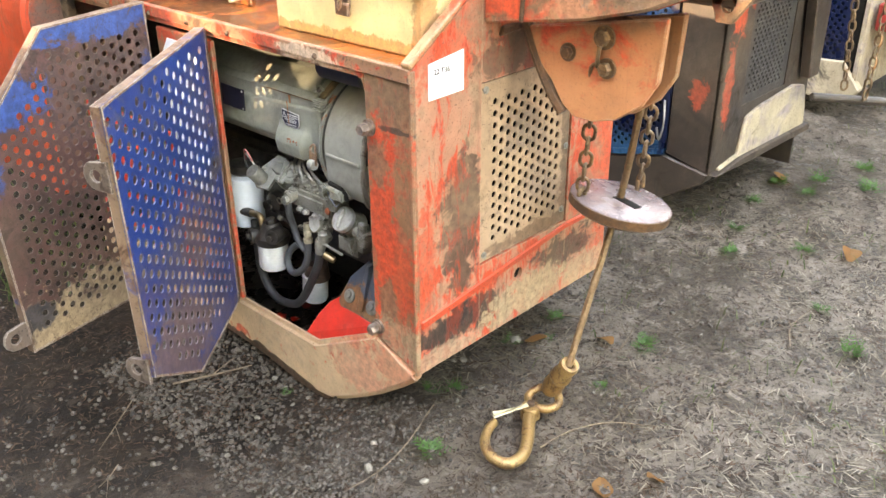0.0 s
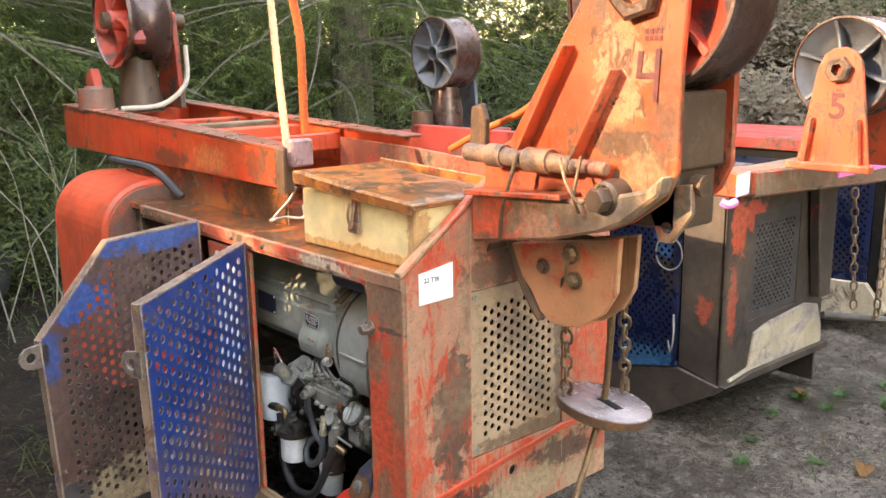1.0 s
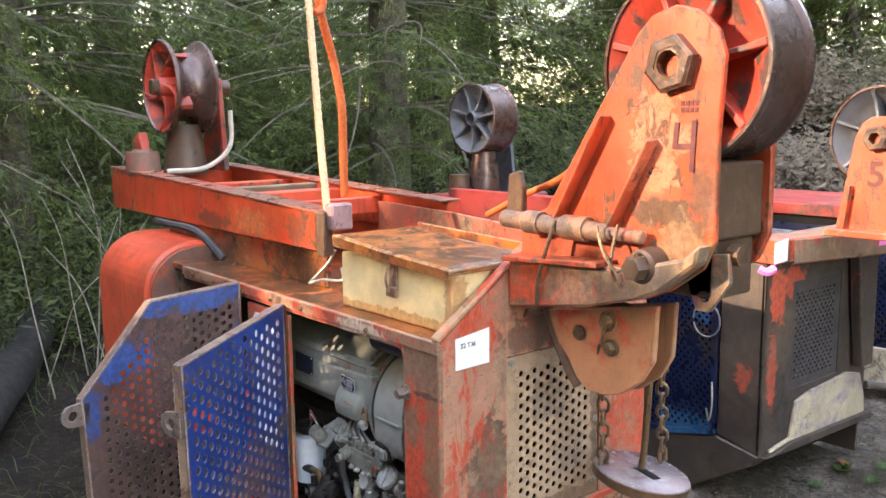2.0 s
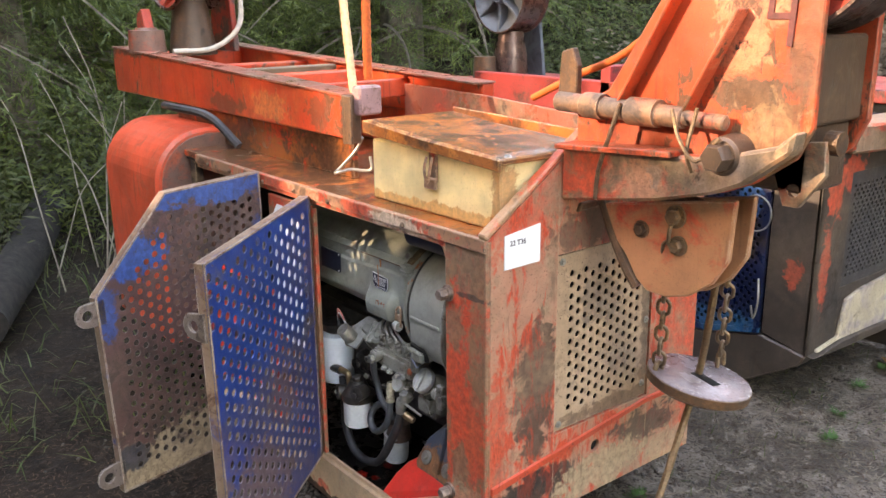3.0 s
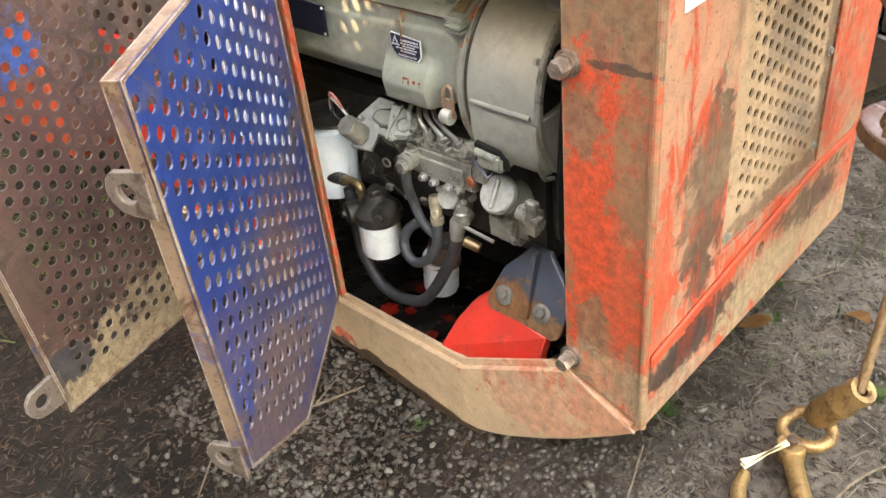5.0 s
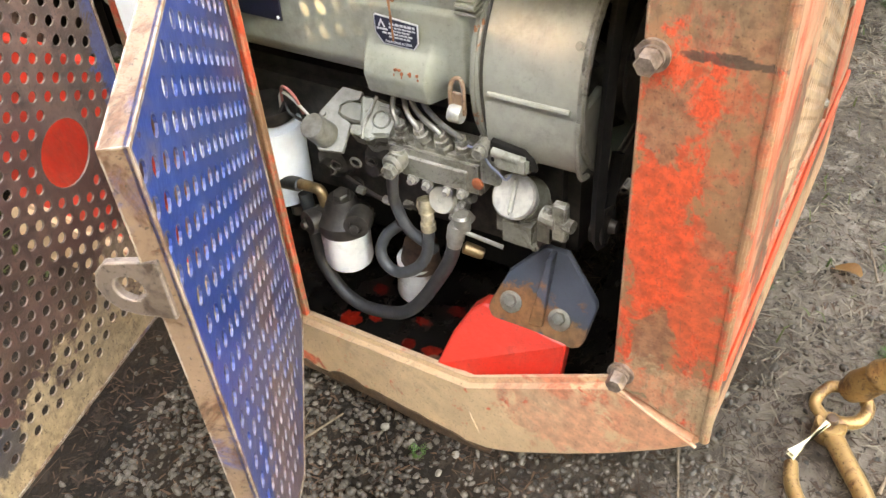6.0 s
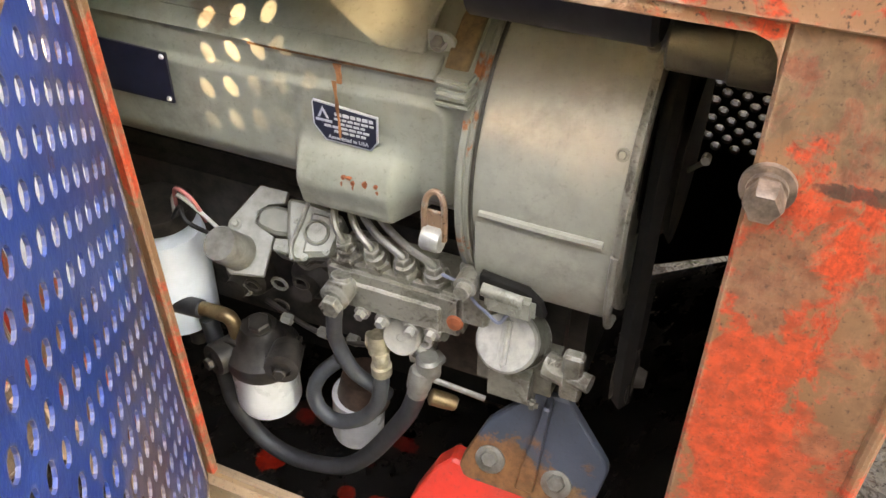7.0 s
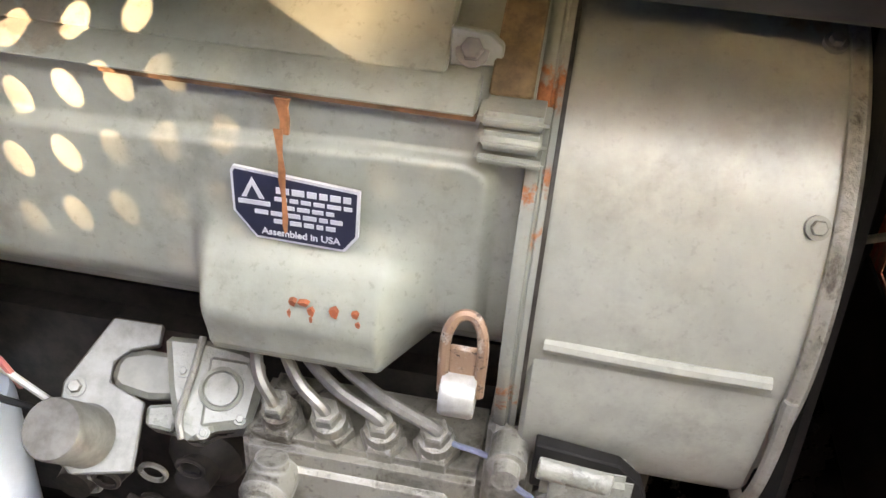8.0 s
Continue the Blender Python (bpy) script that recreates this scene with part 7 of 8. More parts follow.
part("paper_tag", prism("y", [(1.405, 0.748), (1.482, 0.752), (1.482, 0.826), (1.405, 0.818)], -0.0085, -0.0055, 0.0), M_PAPER, second, "white paper tag")
part("warning_tape", tube([(1.36, 0.02, 0.735), (1.375, 0.0, 0.725), (1.40, -0.01, 0.735)], 0.014, 6, 4), M_PINKTAPE, second)
part("warning_tape", tube([(1.50, 0.25, 0.79), (1.49, 0.24, 0.84), (1.51, 0.25, 0.87)], 0.016, 6, 4), M_PINKTAPE, second)
part("warning_tape", box(1.70, 2.08, -0.205, -0.199, 0.800, 0.822, 0.001), M_PINKTAPE, second)
bc = chain((2.03, -0.12, 0.72), (2.06, -0.14, 0.26), 13, "rusty chain under the nose of the brown carriage")
bc = chain((2.16, -0.20, 0.72), (2.12, -0.20, 0.22), 13, "rusty chain under the nose of the brown carriage")
part("nose_bracket", prism("y", [(1.97, 0.72), (2.12, 0.72), (2.12, 0.28), (2.04, 0.28), (2.0, 0.5)], -0.02, 0.02, 0.004), M_TAUPE, second)
part("spreader_bar", rod((1.98, -0.06, 0.235), (2.22, -0.26, 0.20), 0.016, n=12, bev=0.003), M_TAUPE, second)

third = thing("logging_carriage", (3.2, 0.8, GZ + 0.07), "yellow and red logging carriage with blue mesh guard", "carriage")
tl = [(0.15, 0.70), (0.15, 0.16), (1.2, 0.10), (1.2, 0.70)]
part("mesh_guard", sheet(tl, punch(tl, 0.03, 0.034), (2.86, 0, 0), (0, 1, 0), UP, 0.003, 0.0088), M_NAVY, third)
# Solid black body stands in for the shade behind the mesh
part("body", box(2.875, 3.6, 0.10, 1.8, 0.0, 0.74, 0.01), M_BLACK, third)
part("end_wall", box(2.86, 3.6, 0.08, 0.10, 0.02, 0.74, 0.003), M_YELLOW, third)
part("sill", prism("x", [(0.05, 0.04), (0.15, 0.16), (1.4, 0.10), (1.4, -0.03), (0.10, -0.02)], 2.85, 2.90, 0.006), M_YELLOW, third, "scuffed yellow sill")
part("deck_plate", box(2.86, 3.6, 0.05, 1.8, 0.742, 0.80, 0.004), M_DRED, third)
part("nose_slab", box(2.9, 3.6, -0.25, 0.06, 0.30, 0.42, 0.008), M_DRED, third)

# ---- trees ----
def fir_crown(seed, height, base_r, start, layers, per, spray, droop=0.35, fine=False):
    """Limbs with hanging sprays of needles, one mesh."""
    rnd = random.Random(seed)
    verts, faces = [], []
    wood_v, wood_f = [], []

    def quad(p, d, u, L, w):
        k = len(verts)
        if fine:
            e, n = u * (L * 0.42), d.cross(u) * (w * 0.55)
            verts.extend((p - n, p + n, p + d * L + e, p + d * (L * 0.3) - n, p + d * (L * 0.3) + n, p + d * (L * 1.1) - e * 0.8))
            faces.extend(((k, k + 1, k + 2), (k + 3, k + 4, k + 5)))
            return
        a, b = p, p + d * L
        m = p + d * (L * 0.45)
        verts.extend((a, m + u * w, b, m - u * w))
        faces.append((k, k + 1, k + 2, k + 3))

    for li in range(layers):
        f = li / (layers - 1)
        z = start + (height - start) * f
        reach = base_r * (1 - f) ** 0.8 + 0.25
        for b in range(per):
            a = rnd.uniform(0, 2 * math.pi)
            L = reach * rnd.uniform(0.65, 1.1)
            out = Vector((math.cos(a), math.sin(a), 0))
            side = Vector((-out.y, out.x, 0))
            n = max(5, int(L / 0.16))
            lift = rnd.uniform(-0.05, 0.25)
            pts = []
            for i in range(n + 1):
                s = i / n
                pts.append(Vector((0, 0, z)) + out * (L * s) + Vector((0, 0, L * (lift * s - droop * s * s))) + side * (0.08 * L * math.sin(3 * s + b)))
            for i in range(n):
                k = len(wood_v)
                r0, r1 = 0.018 * (1 - i / n) + 0.003, 0.018 * (1 - (i + 1) / n) + 0.003
                for q, r in ((pts[i], r0), (pts[i + 1], r1)):
                    wood_v.extend((q + side * r, q + Vector((0, 0, r)), q - side * r))
                for j in range(3):
                    wood_f.append((k + j, k + (j + 1) % 3, k + 3 + (j + 1) % 3, k + 3 + j))
            for i in range(1, n + 1):
                p = pts[i]
                for sgn in (-1, 1):
                    tl = L * rnd.uniform(0.14, 0.30) * (1.15 - 0.6 * i / n)
                    td = (out * 0.55 + side * sgn * rnd.uniform(0.5, 1.0) + Vector((0, 0, rnd.uniform(-0.65, -0.05)))).normalized()
                    m = max(3, int(tl / spray))
                    for j in range(m):
                        q = p + td * (tl * (j + 1) / m) + Vector((0, 0, -0.25 * tl * ((j + 1) / m) ** 2))
                        for g in (-1, 1):
                            nd = (td * 0.8 + out.cross(td) * g * 0.2 + side * g * rnd.uniform(0.2, 0.7) + Vector((0, 0, rnd.uniform(-0.7, 0.2)))).normalized()
                            nu = nd.cross(Vector((rnd.uniform(-1, 1), rnd.uniform(-1, 1), rnd.uniform(-1, 1)))).normalized()
                            quad(q, nd, nu, spray * rnd.uniform(0.9, 1.9), spray * rnd.uniform(0.07, 0.15))
    return verts, faces, wood_v, wood_f


def raw(name, verts, faces, material, parent=None, label=""):
    me = bpy.data.meshes.new(name)
    me.from_pydata([tuple(v) for v in verts], [], faces)
    me.materials.append(material)
    ob = new(name, me)
    if parent:
        ob.parent = parent
    if label:
        ob["label"] = label
    return ob


def fir(loc, seed, height, base_r, start, layers, per, spray, trunk_r=0.16, label="", group="firs at the edge of the yard", needles=M_NEEDLE):
    tree = thing("fir_tree", loc, label or "dark green fir with drooping branches", "tree", group=group)
    bm = tube([(0, 0, -0.3), (0.03, 0.02, height * 0.3), (-0.02, 0.03, height * 0.65), (0, 0, height)], trunk_r, 14, 8, r2=0.03)
    for v in bm.verts:
        v.co += Vector((1, 1, 0)) * 0.02 * noise.noise(v.co * 5)
    me = bpy.data.meshes.new("trunk")
    bm.to_mesh(me)
    bm.free()
    me.materials.append(M_BARK)
    t = new("trunk", me)
    t.parent = tree
    v, f, wv, wf = fir_crown(seed, height, base_r, start, layers, per, spray, fine=needles is M_NEEDLE)
    raw("crown", v, f, needles, tree)
    raw("limb_work", wv, wf, M_BARK, tree)
    return tree


def gz(x, y):
    return ground_height(x, y)


def bush(name, loc, seed, n, r, h, leaf, material, label, group, even=0.4, slim=0.22):
    """A loose thicket of thin shoots with small leaves."""
    rnd = random.Random(seed)
    b = thing(name, loc, label, "bush", group=group)
    verts, faces = [], []
    for k in range(n):
        a = rnd.uniform(0, 6.3)
        d = rnd.uniform(0, r)
        foot = Vector((math.cos(a) * d, math.sin(a) * d, 0))
        top = foot + Vector((rnd.uniform(-0.5, 0.5) * r, rnd.uniform(-0.5, 0.5) * r, rnd.uniform(even, 1.0) * h))
        for j in range(14):
            f = (j + 1) / 14
            p = foot.lerp(top, f) + Vector((rnd.uniform(-1, 1), rnd.uniform(-1, 1), rnd.uniform(-1, 1))) * 0.06
            e = Vector((rnd.uniform(-1, 1), rnd.uniform(-1, 1), rnd.uniform(-0.9, 0.5))).normalized()
            u = e.orthogonal().normalized()
            L = leaf * rnd.uniform(0.6, 1.4)
            i = len(verts)
            verts += [p, p + e * L * 0.5 + u * L * slim, p + e * L, p + e * L * 0.5 - u * L * slim]
            faces.append((i, i + 1, i + 2, i + 3))
    raw("leaves", verts, faces, material, b)
    return b


near_fir = fir((3.5, 5.1, gz(3.5, 5.1)), 3, 9.0, 2.3, 1.1, 26, 10, 0.05, 0.22)
fir_b = fir((0.4, 5.6, gz(0.4, 5.6)), 5, 8.0, 2.5, 1.55, 23, 10, 0.05, 0.14)
for k, (x, y, rot, s) in enumerate(((-1.6, 5.0, 40, 0.95), (5.4, 6.8, 200, 1.1), (-0.6, 7.5, 120, 1.25), (2.2, 8.6, 300, 1.3), (-3.4, 4.4, 75, 1.0), (4.4, 9.5, 160, 1.4), (-3.2, 7.8, 250, 1.3), (7.4, 8.4, 20, 1.2), (8.4, 4.3, 220, 1.2), (10.5, 5.8, 90, 1.5))):
    c = copy_thing(near_fir if k % 2 else fir_b, pose(x, y, gz(x, y), 0, 0, rot))
    c.scale = (s, s, s)

# unseen low firs added on the sunward side, whose tops cut the sunlight
shade_fir = fir((-5.2, 3.3, gz(-5.2, 3.3)), 11, 3.3, 1.5, 0.15, 14, 12, 0.12, 0.06, "unseen fir added beside the yard to shade it", "young firs beside the yard", M_HEDGE)
for x, y, rot, s in ((-5.0, 1.4, 60, 0.95), (-5.3, 0.2, 150, 1.0), (-5.6, -1.0, 240, 0.97), (-5.6, -2.2, 20, 1.0), (-5.0, 3.9, 310, 1.0), (-4.6, 5.2, 20, 1.1), (-6.2, 1.5, 100, 1.0), (-6.0, 3.2, 200, 1.02), (-6.3, 0.8, 280, 0.98), (-6.4, -0.5, 10, 1.0)):
    c = copy_thing(shade_fir, pose(x, y, gz(x, y), 0, 0, rot))
    c.scale = (s, s, s)

# unseen tall firs added round the yard to block sky, with the sun in the gap between them
for x, y, rot, s in ((-13.2, -1.6, 30, 3.3), (-10.4, 9.2, 130, 3.2), (-12.6, -6.2, 210, 3.5), (11.0, -8.6, 10, 3.3), (13.4, -3.4, 95, 3.3), (-6.6, 12.0, 200, 3.2), (-16.2, -0.6, 20, 4.4), (-14.6, 3.0, 20, 1.5), (-10.2, 11.6, 50, 4.2), (-15.5, -4.6, 150, 4.6), (-9.6, 14.0, 70, 5.0), (-13.7, 12.5, 20, 5.0), (-18.5, -1.7, 110, 5.0), (-17.0, -9.0, 330, 5.0), (-11.0, -15.0, 60, 5.0), (6.0, -18.0, 260, 5.0), (14.0, -13.0, 190, 5.0), (18.5, -5.0, 75, 5.0), (-6.0, 18.0, 280, 5.0)):
    c = copy_thing(shade_fir, pose(x, y, gz(x, y), 0, 0, rot))
    c.scale = (s, s, s)

# Unseen bare-trunked firs, added so their crowns hide the glow above the sun
tall = fir((-11.6, 6.3, gz(-11.6, 6.3)), 17, 17.5, 4.0, 10.2, 13, 15, 0.30, 0.24, "unseen tall fir added to hide the sky above the sun", "tall firs beyond the yard", M_HEDGE)
for x, y, rot, s in ((-13.2, 1.9, 100, 1.0), (-15.8, 6.4, 220, 1.15), (-16.4, 3.2, 330, 1.15)):
    c = copy_thing(tall, pose(x, y, gz(x, y), 0, 0, rot))
    c.scale = (s, s, s)

# Unseen bushes added in a row, their heights and one gap shaping the sunlight
for k, (x, y, r, h) in enumerate(((-4.9, 1.32, 0.36, 2.97), (-5.0, 1.905, 0.25, 2.97), (-4.9, 0.7, 0.36, 2.99), (-5.0, 2.92, 0.24, 2.97), (-5.0, 0.0, 0.36, 2.9), (-5.0, 3.3, 0.36, 3.1), (-4.9, 1.62, 0.36, 2.97), (-5.2, 2.40, 0.34, 2.60), (-5.1, 3.9, 0.36, 3.1))):
    bush("bush", (x, y, gz(x, y)), 130 + k, 1300, r, h, 0.09, M_HEDGE, "unseen leafy bush added beside the yard to cut the sun", "bushes beside the yard", 0.985)

thicket = fir((6.0, 6.4, gz(6.0, 6.4)), 12, 3.3, 1.5, 0.15, 14, 12, 0.10, 0.06, "young fir in the edge of the wood", "young firs in the wood")
for x, y, rot, s in ((4.4, 9.2, 140, 1.1), (8.8, 3.5, 230, 1.3), (11.0, 5.0, 40, 2.0), (7.6, 5.6, 310, 1.1), (1.2, 7.4, 70, 1.0), (-1.0, 9.2, 190, 1.2), (9.2, 6.6, 160, 1.3), (3.4, 10.4, 250, 1.4), (6.4, 10.2, 15, 1.4), (-2.4, 5.9, 100, 0.8)):
    c = copy_thing(thicket, pose(x, y, gz(x, y), 0, 0, rot))
    c.scale = (s, s, s)

# fallen log and dry stems at the edge of the wood
log = thing("fallen_log", (0.0, 3.9, gz(0, 3.9)), "dark mossy log lying in the grass", "log")
bm = tube([(-0.55, 2.55, gz(-0.5, 2.6) + 0.16), (-0.05, 3.7, gz(0, 3.7) + 0.15), (0.45, 5.0, gz(0.4, 5) + 0.17)], 0.11, 16, 12)
for v in bm.verts:
    v.co += Vector((1, 1, 1)) * 0.04 * noise.noise(v.co * 4)
part("trunk", bm, M_LOG, log, smooth=True)
rnd = random.Random(77)
for k in range(16):
    x, y = rnd.uniform(-0.5, 0.5), rnd.uniform(2.7, 3.6)
    s = thing("dry_stem", (x, y, gz(x, y)), "dry leafless stem in the undergrowth", "stem", group="dry stems")
    h = rnd.uniform(0.6, 1.5)
    dx, dy = rnd.uniform(-0.25, 0.25), rnd.uniform(-0.2, 0.2)
    z = gz(x, y)
    part("stalk", tube([(x, y, z - 0.02), (x + dx * 0.4, y + dy * 0.3, z + h * 0.4), (x + dx * 0.7, y + dy * 0.8, z + h * 0.75), (x + dx * 1.4, y + dy, z + h)], 0.005, 6, 4, r2=0.0025), M_TWIG, s)


for k, (x, y, r, h) in enumerate(((-0.9, 3.9, 0.8, 0.9), (0.9, 4.2, 0.9, 1.0), (2.2, 4.4, 0.8, 0.9), (-2.1, 3.6, 0.9, 0.8), (4.3, 4.4, 0.9, 0.9), (0.2, 5.2, 1.0, 1.3), (5.6, 4.6, 0.9, 0.9))):
    bush("bush", (x, y, gz(x, y)), 90 + k, 620, r, h, 0.062, M_MOSS if k % 2 else M_GRASS, "mossy green undergrowth below the firs", "undergrowth", 0.15, 0.10)

# dead brush on the bank behind the yard
M_BRUSH = leafy("dead_brush", (0.16, 0.11, 0.075), (0.30, 0.24, 0.17), (0.20, 0.16, 0.11))
for k, (x, y, r, h) in enumerate(((5.2, 1.6, 0.8, 0.6), (6.2, 2.4, 1.0, 0.7), (5.6, 3.2, 0.9, 0.7), (6.9, 1.2, 1.0, 0.7), (7.3, 3.0, 1.1, 0.8), (5.0, 0.6, 0.8, 0.45), (8.2, 2.0, 1.2, 0.9))):
    bush("bush", (x, y, gz(x, y) - 0.05), 190 + k, 700, r, h, 0.055, M_BRUSH if k % 3 else M_GRASS, "dead brown brush on the bank", "brush on the bank")

# ---- gravel, litter and weeds ----
def scatter(n, seed, x0, x1, y0, y1, keep=lambda x, y: True):
    rnd = random.Random(seed)
    out = []
    while len(out) < n:
        x, y = rnd.uniform(x0, x1), rnd.uniform(y0, y1)
        if keep(x, y):
            out.append((x, y, rnd))
    return out


def free(x, y):
    return not (0.08 < x < 0.74 and 0.4 < y < 2.0) and not (1.5 < x < 2.14 and y > 0.35)


def stones(name, n, seed, area, size, label):
    verts, faces = [], []
    ico = bmesh.new()
    bmesh.ops.create_icosphere(ico, subdivisions=1, radius=1)
    base = [v.co.copy() for v in ico.verts]
    tri = [[v.index for v in f.verts] for f in ico.faces]
    ico.free()
    for x, y, rnd in scatter(n, seed, *area, keep=free):
        clump = noise.noise(Vector((x * 2.3, y * 2.3, 5)))
        if rnd.random() > 0.55 + clump:
            continue
        s = size * rnd.uniform(0.45, 1.0) ** 1.6
        m = Euler((rnd.uniform(0, 6), rnd.uniform(0, 6), rnd.uniform(0, 6))).to_matrix()
        sc = Vector((rnd.uniform(0.7, 1.3), rnd.uniform(0.7, 1.2), rnd.uniform(0.5, 0.9)))
        k = len(verts)
        z = ground_height(x, y) + 0.006 * noise.noise(Vector((x * 17, y * 17, 7)))
        for b in base:
            q = m @ Vector((b.x * sc.x, b.y * sc.y, b.z * sc.z)) * s * (1 + 0.25 * noise.noise(b * 1.7 + Vector((x * 50, y * 50, 0))))
            verts.append((x + q.x, y + q.y, z + q.z * 0.8 + s * 0.15))
        faces += [[k + i for i in f] for f in tri]
    ob = raw(name, verts, faces, M_PEBBLE)
    ob.data.polygons.foreach_set("use_smooth", [True] * len(ob.data.polygons))
    tagged(ob, label, "gravel", kind="stuff")


stones("gravel", 5200, 21, (-0.8, 1.1, -0.9, 1.1), 0.010, "small grey gravel trodden into the mud")
stones("gravel", 6500, 23, (-0.36, 0.10, -0.06, 0.95), 0.0085, "brown gravel lying along the sill")
stones("gravel", 1600, 22, (-1.6, 3.2, -2.0, 2.2), 0.013, "scattered grey gravel on the yard")


def blades(name, n, seed, area, length, width, material, label, category, lie=0.0, keep=free, clump=0.0):
    verts, faces = [], []
    for x, y, rnd in scatter(n, seed, *area, keep=keep):
        if clump and rnd.random() > 0.5 + clump * noise.noise(Vector((x * 1.9, y * 1.9, seed))):
            continue
        a = rnd.uniform(0, 2 * math.pi)
        L = length * rnd.uniform(0.4, 1.2)
        d = Vector((math.cos(a), math.sin(a), 0))
        s = Vector((-d.y, d.x, 0)) * width * rnd.uniform(0.6, 1.3)
        h = rnd.uniform(0, 1 - lie) * L
        z = ground_height(x, y) + 0.004
        p = Vector((x, y, z))
        q = p + d * (L * (0.5 if lie < 0.5 else 0.9) * 0.6) + Vector((0, 0, h * 0.75))
        e = p + d * (L * (0.8 if lie < 0.5 else 1.0)) + Vector((0, 0, h * 0.8))
        k = len(verts)
        verts += [p - s, p + s, q + s * 0.8, q - s * 0.8, e]
        faces += [(k, k + 1, k + 2, k + 3), (k + 3, k + 2, k + 4)]
    tagged(raw(name, verts, faces, material), label, category, kind="stuff")


def trodden(x, y):
    """The open yard, away from the bare soil under the doors."""
    return free(x, y) and x - 0.7 * y + 0.25 * noise.noise(Vector((x * 3, y * 3, 2))) > -0.02


blades("straw_litter", 26000, 31, (-0.6, 2.8, -1.5, 1.0), 0.044, 0.0016, M_STRAW, "dead grass and needles trodden flat", "litter", lie=0.93, keep=trodden)
blades("needle_litter", 16000, 35, (-2.0, 0.3, -0.6, 3.2), 0.030, 0.0009, M_DUFF, "brown fir needles on the soil", "litter", lie=0.93)
blades("twig_litter", 26000, 32, (-1.5, 2.4, -1.7, 2.0), 0.022, 0.0020, M_DUFF, "dark twigs and bark bits on the mud", "litter", lie=0.9)
blades("grass", 5000, 33, (-3.0, 0.4, 1.4, 5.0), 0.22, 0.003, M_GRASS, "rough grass at the edge of the yard", "grass", clump=0.9)
blades("grass", 2200, 34, (0.4, 4.5, -1.2, 0.4), 0.05, 0.002, M_GRASS, "thin grass in the mud", "grass", clump=1.6)


def weed(x, y, s, seed, label="small green weed in the gravel"):
    rnd = random.Random(seed)
    w = thing("weed", (x, y, ground_height(x, y)), label, "weed", group="weeds in the gravel")
    verts, faces = [], []
    for k in range(16):
        a = rnd.uniform(0, 6.3)
        L = s * rnd.uniform(0.4, 1.0)
        d = Vector((math.cos(a), math.sin(a), rnd.uniform(0.3, 1.3))).normalized()
        u = Vector((-d.y, d.x, 0)).normalized()
        for j in range(4):
            p = d * (L * (0.3 + 0.2 * j)) - Vector((0, 0, 0.15 * L * j * j / 9))
            for g in (-1, 1):
                e = (d * 0.6 + u * g + Vector((0, 0, rnd.uniform(-0.2, 0.3)))).normalized()
                n = e.cross(d).normalized()
                b = len(verts)
                l2 = s * 0.26 * (1.1 - 0.2 * j)
                verts += [p, p + e * l2 * 0.5 + d * l2 * 0.18, p + e * l2, p + e * l2 * 0.5 - d * l2 * 0.18]
                faces.append((b, b + 1, b + 2, b + 3))
    raw("leaves", verts, faces, M_WEED, w)


for k, (x, y, s) in enumerate(((-0.012, -0.05, 0.075), (0.154, 0.112, 0.05), (0.198, 0.07, 0.05), (0.469, 0.10, 0.05), (0.66, 0.08, 0.06), (0.70, -0.19, 0.07), (0.46, -0.21, 0.04), (1.96, 0.0, 0.08), (2.06, -0.12, 0.08), (2.08, -0.30, 0.09), (1.53, -0.05, 0.06), (1.195, -0.487, 0.06), (1.04, -0.63, 0.07), (1.77, 0.0, 0.06), (1.93, -0.13, 0.07), (-0.055, 0.463, 0.03), (0.55, 0.03, 0.035), (1.35, -0.12, 0.06), (1.50, -0.30, 0.06), (2.3, -0.2, 0.08))):
    weed(x, y, s, 50 + k)


def leaf(x, y, s, rot, seed):
    t = thing("fallen_leaf", (x, y, ground_height(x, y) + 0.012), "curled brown fallen leaf on the mud", "leaf", group="fallen leaves")
    bm = bmesh.new()
    rows = []
    for i in range(7):
        f = i / 6
        w = s * 0.42 * math.sin(math.pi * min(0.97, max(0.05, f))) ** 0.7
        rows.append([bm.verts.new((s * (f - 0.5), w * q, 0.012 * math.sin(3 * f + seed) + abs(q) * 0.35 * w)) for q in (-1, -0.5, 0, 0.5, 1)])
    for r0, r1 in zip(rows, rows[1:]):
        for j in range(4):
            bm.faces.new((r0[j], r0[j + 1], r1[j + 1], r1[j]))
    bmesh.ops.solidify(bm, geom=bm.faces[:], thickness=0.0012)
    me = bpy.data.meshes.new("blade")
    bm.to_mesh(me)
    bm.free()
    me.materials.append(M_DRYLEAF)
    o = new("blade", me)
    o.parent = t
    t.rotation_euler = (0.2, -0.15, radians(rot))


for k, (x, y, s, r) in enumerate(((1.55, -0.43, 0.075, 20), (0.64, -0.10, 0.055, 70), (0.52, 0.05, 0.06, 130), (0.16, -0.42, 0.06, 40), (2.0, 0.0, 0.08, 90), (0.25, -0.5, 0.05, 160))):
    leaf(x, y, s, r, k)


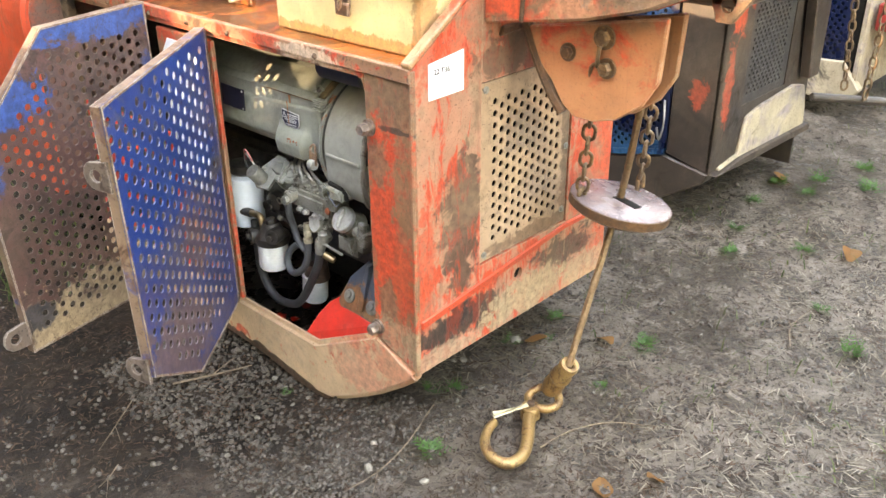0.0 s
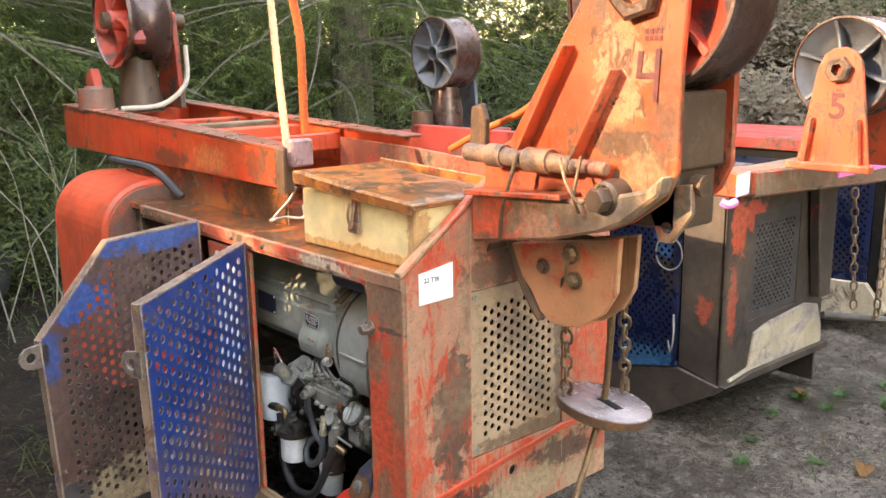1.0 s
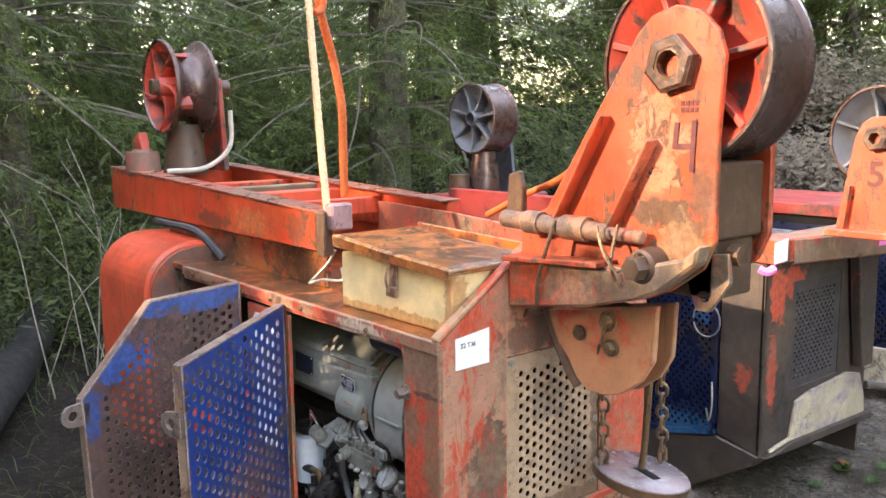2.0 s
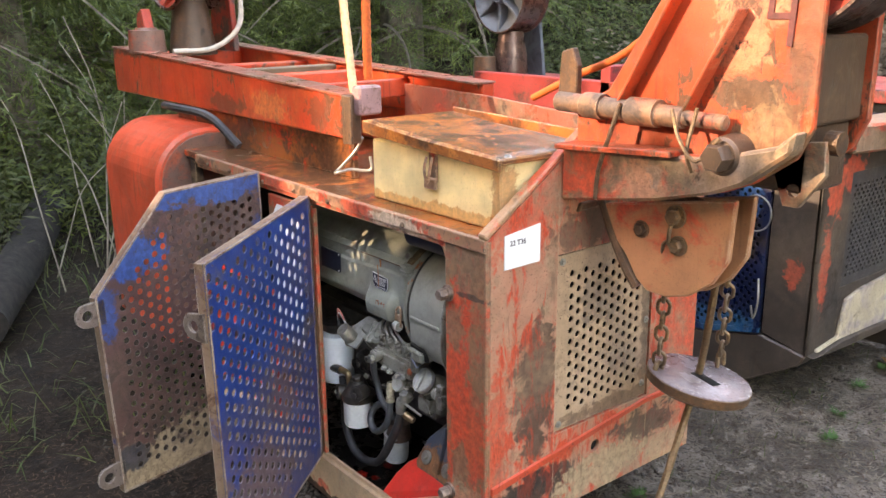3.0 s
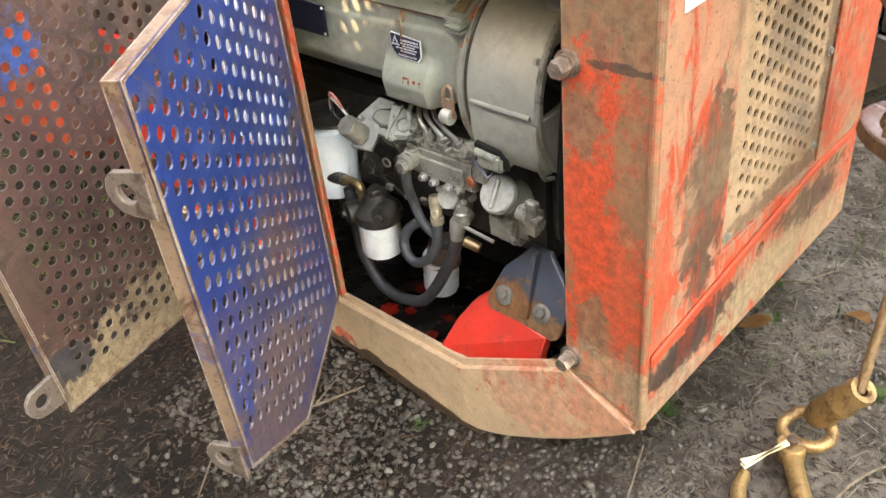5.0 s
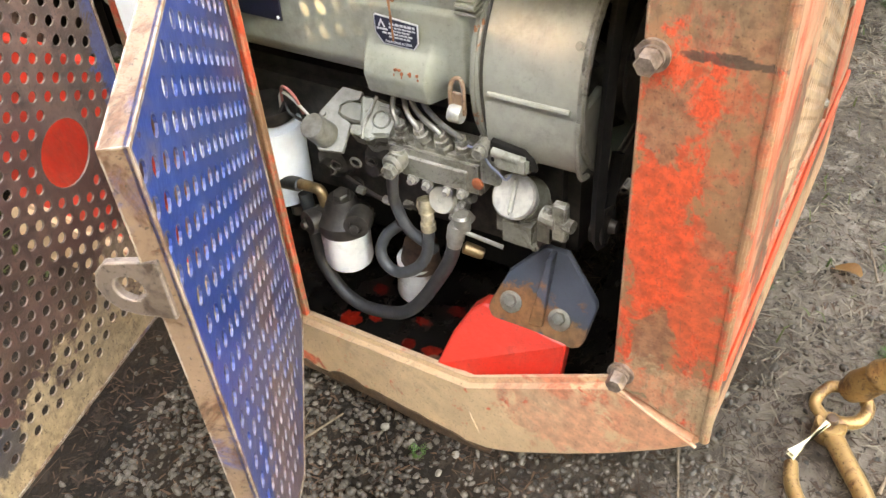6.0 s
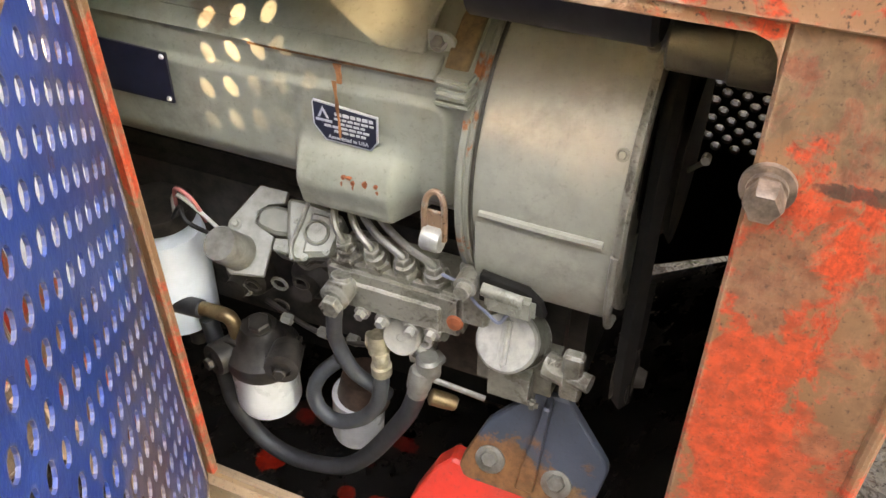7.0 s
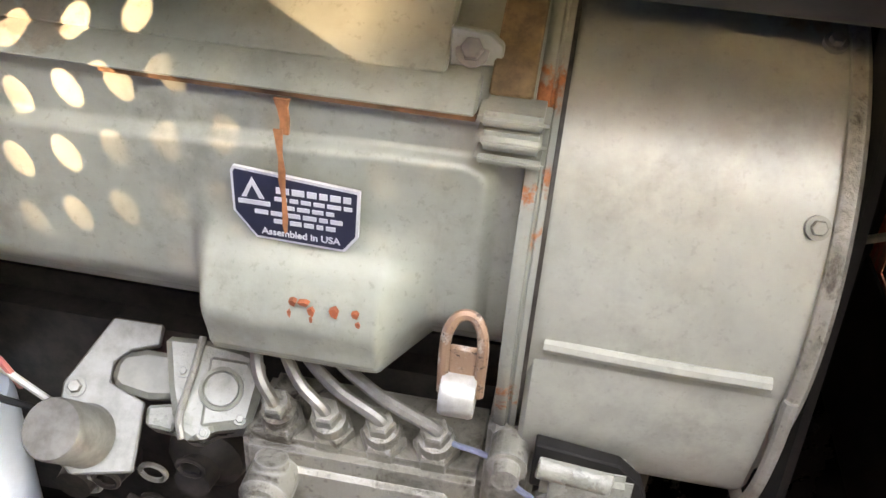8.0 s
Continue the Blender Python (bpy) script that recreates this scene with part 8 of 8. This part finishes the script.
def pale_stone(x, y, s, seed):
    """One pale pebble lying half sunk in the mud."""
    rnd = random.Random(seed)
    t = thing("stone", (x, y, ground_height(x, y)), "pale grey pebble half sunk in the mud", "stone", group="pale pebbles")
    bm = bmesh.new()
    bmesh.ops.create_icosphere(bm, subdivisions=2, radius=1)
    turn = Euler((rnd.uniform(-0.4, 0.4), rnd.uniform(-0.4, 0.4), rnd.uniform(0, 6))).to_matrix()
    size = Vector((s * rnd.uniform(0.8, 1.25), s * rnd.uniform(0.7, 1.0), s * rnd.uniform(0.45, 0.7)))
    for v in bm.verts:
        c = v.co * (1 + 0.22 * noise.noise(v.co * 1.6 + Vector((seed, 0, 0))))
        v.co = turn @ Vector((c.x * size.x, c.y * size.y, c.z * size.z)) + Vector((x, y, ground_height(x, y) + s * 0.25))
    part("pebble", bm, M_PALESTONE, t, smooth=True)


M_PALESTONE = plain("pale_stone", (0.20, 0.17, 0.135), 0.7, 0, 0.3, 60, 0.4)
for k, (x, y, s) in enumerate(((-0.031, 0.548, 0.009), (-0.04, 0.486, 0.008), (-0.073, 0.411, 0.008), (-0.028, 0.403, 0.008), (-0.173, 0.433, 0.009), (-0.114, 0.176, 0.008), (-0.071, 0.089, 0.011), (-0.314, 0.364, 0.009), (-0.091, -0.101, 0.011), (-0.137, 0.036, 0.013), (0.491, 0.101, 0.019), (0.312, 0.138, 0.011), (0.292, 0.158, 0.009), (0.25, 0.02, 0.008), (0.01, 0.292, 0.008), (0.1, -0.12, 0.009))):
    pale_stone(x, y, s, 300 + k)


def ground_twig(pts, r, seed):
    """A thin dead twig lying along the ground, with a side shoot."""
    rnd = random.Random(seed)
    line = [Vector((x, y, ground_height(x, y) + 0.012 + rnd.uniform(0, 0.008))) for x, y in pts]
    t = thing("twig", line[0], "thin dead twig lying on the mud", "twig", group="twigs on the mud")
    part("stem", tube(line, r, 6, 6, r2=r * 0.5), M_DEADTWIG, t, smooth=True)
    mid = line[len(line) // 2]
    d = (line[-1] - line[0]).normalized()
    part("shoot", tube([mid, mid + d * 0.03 + Vector((-d.y, d.x, 0.25)) * 0.02, mid + d * 0.07 + Vector((-d.y, d.x, 0.2)) * 0.045], r * 0.6, 6, 4, r2=r * 0.3), M_DEADTWIG, t, smooth=True)


for k, (pts, r) in enumerate((([(0.104, 0.055), (-0.039, 0.008), (-0.145, -0.005), (-0.226, 0.022)], 0.0022), ([(-0.372, 0.719), (-0.457, 0.649), (-0.531, 0.59)], 0.002), ([(-0.525, 0.508), (-0.563, 0.488), (-0.596, 0.472)], 0.0018), ([(-0.255, 0.707), (-0.156, 0.664), (-0.052, 0.623)], 0.0035), ([(0.159, -0.242), (0.26, -0.259), (0.352, -0.311), (0.409, -0.405)], 0.003), ([(0.678, 0.074), (0.691, 0.031), (0.711, -0.014)], 0.003), ([(0.632, -0.158), (0.7, -0.14), (0.767, -0.117)], 0.0026), ([(0.95, -0.5), (1.05, -0.46), (1.18, -0.47)], 0.003))):
    ground_twig(pts, r, 400 + k)
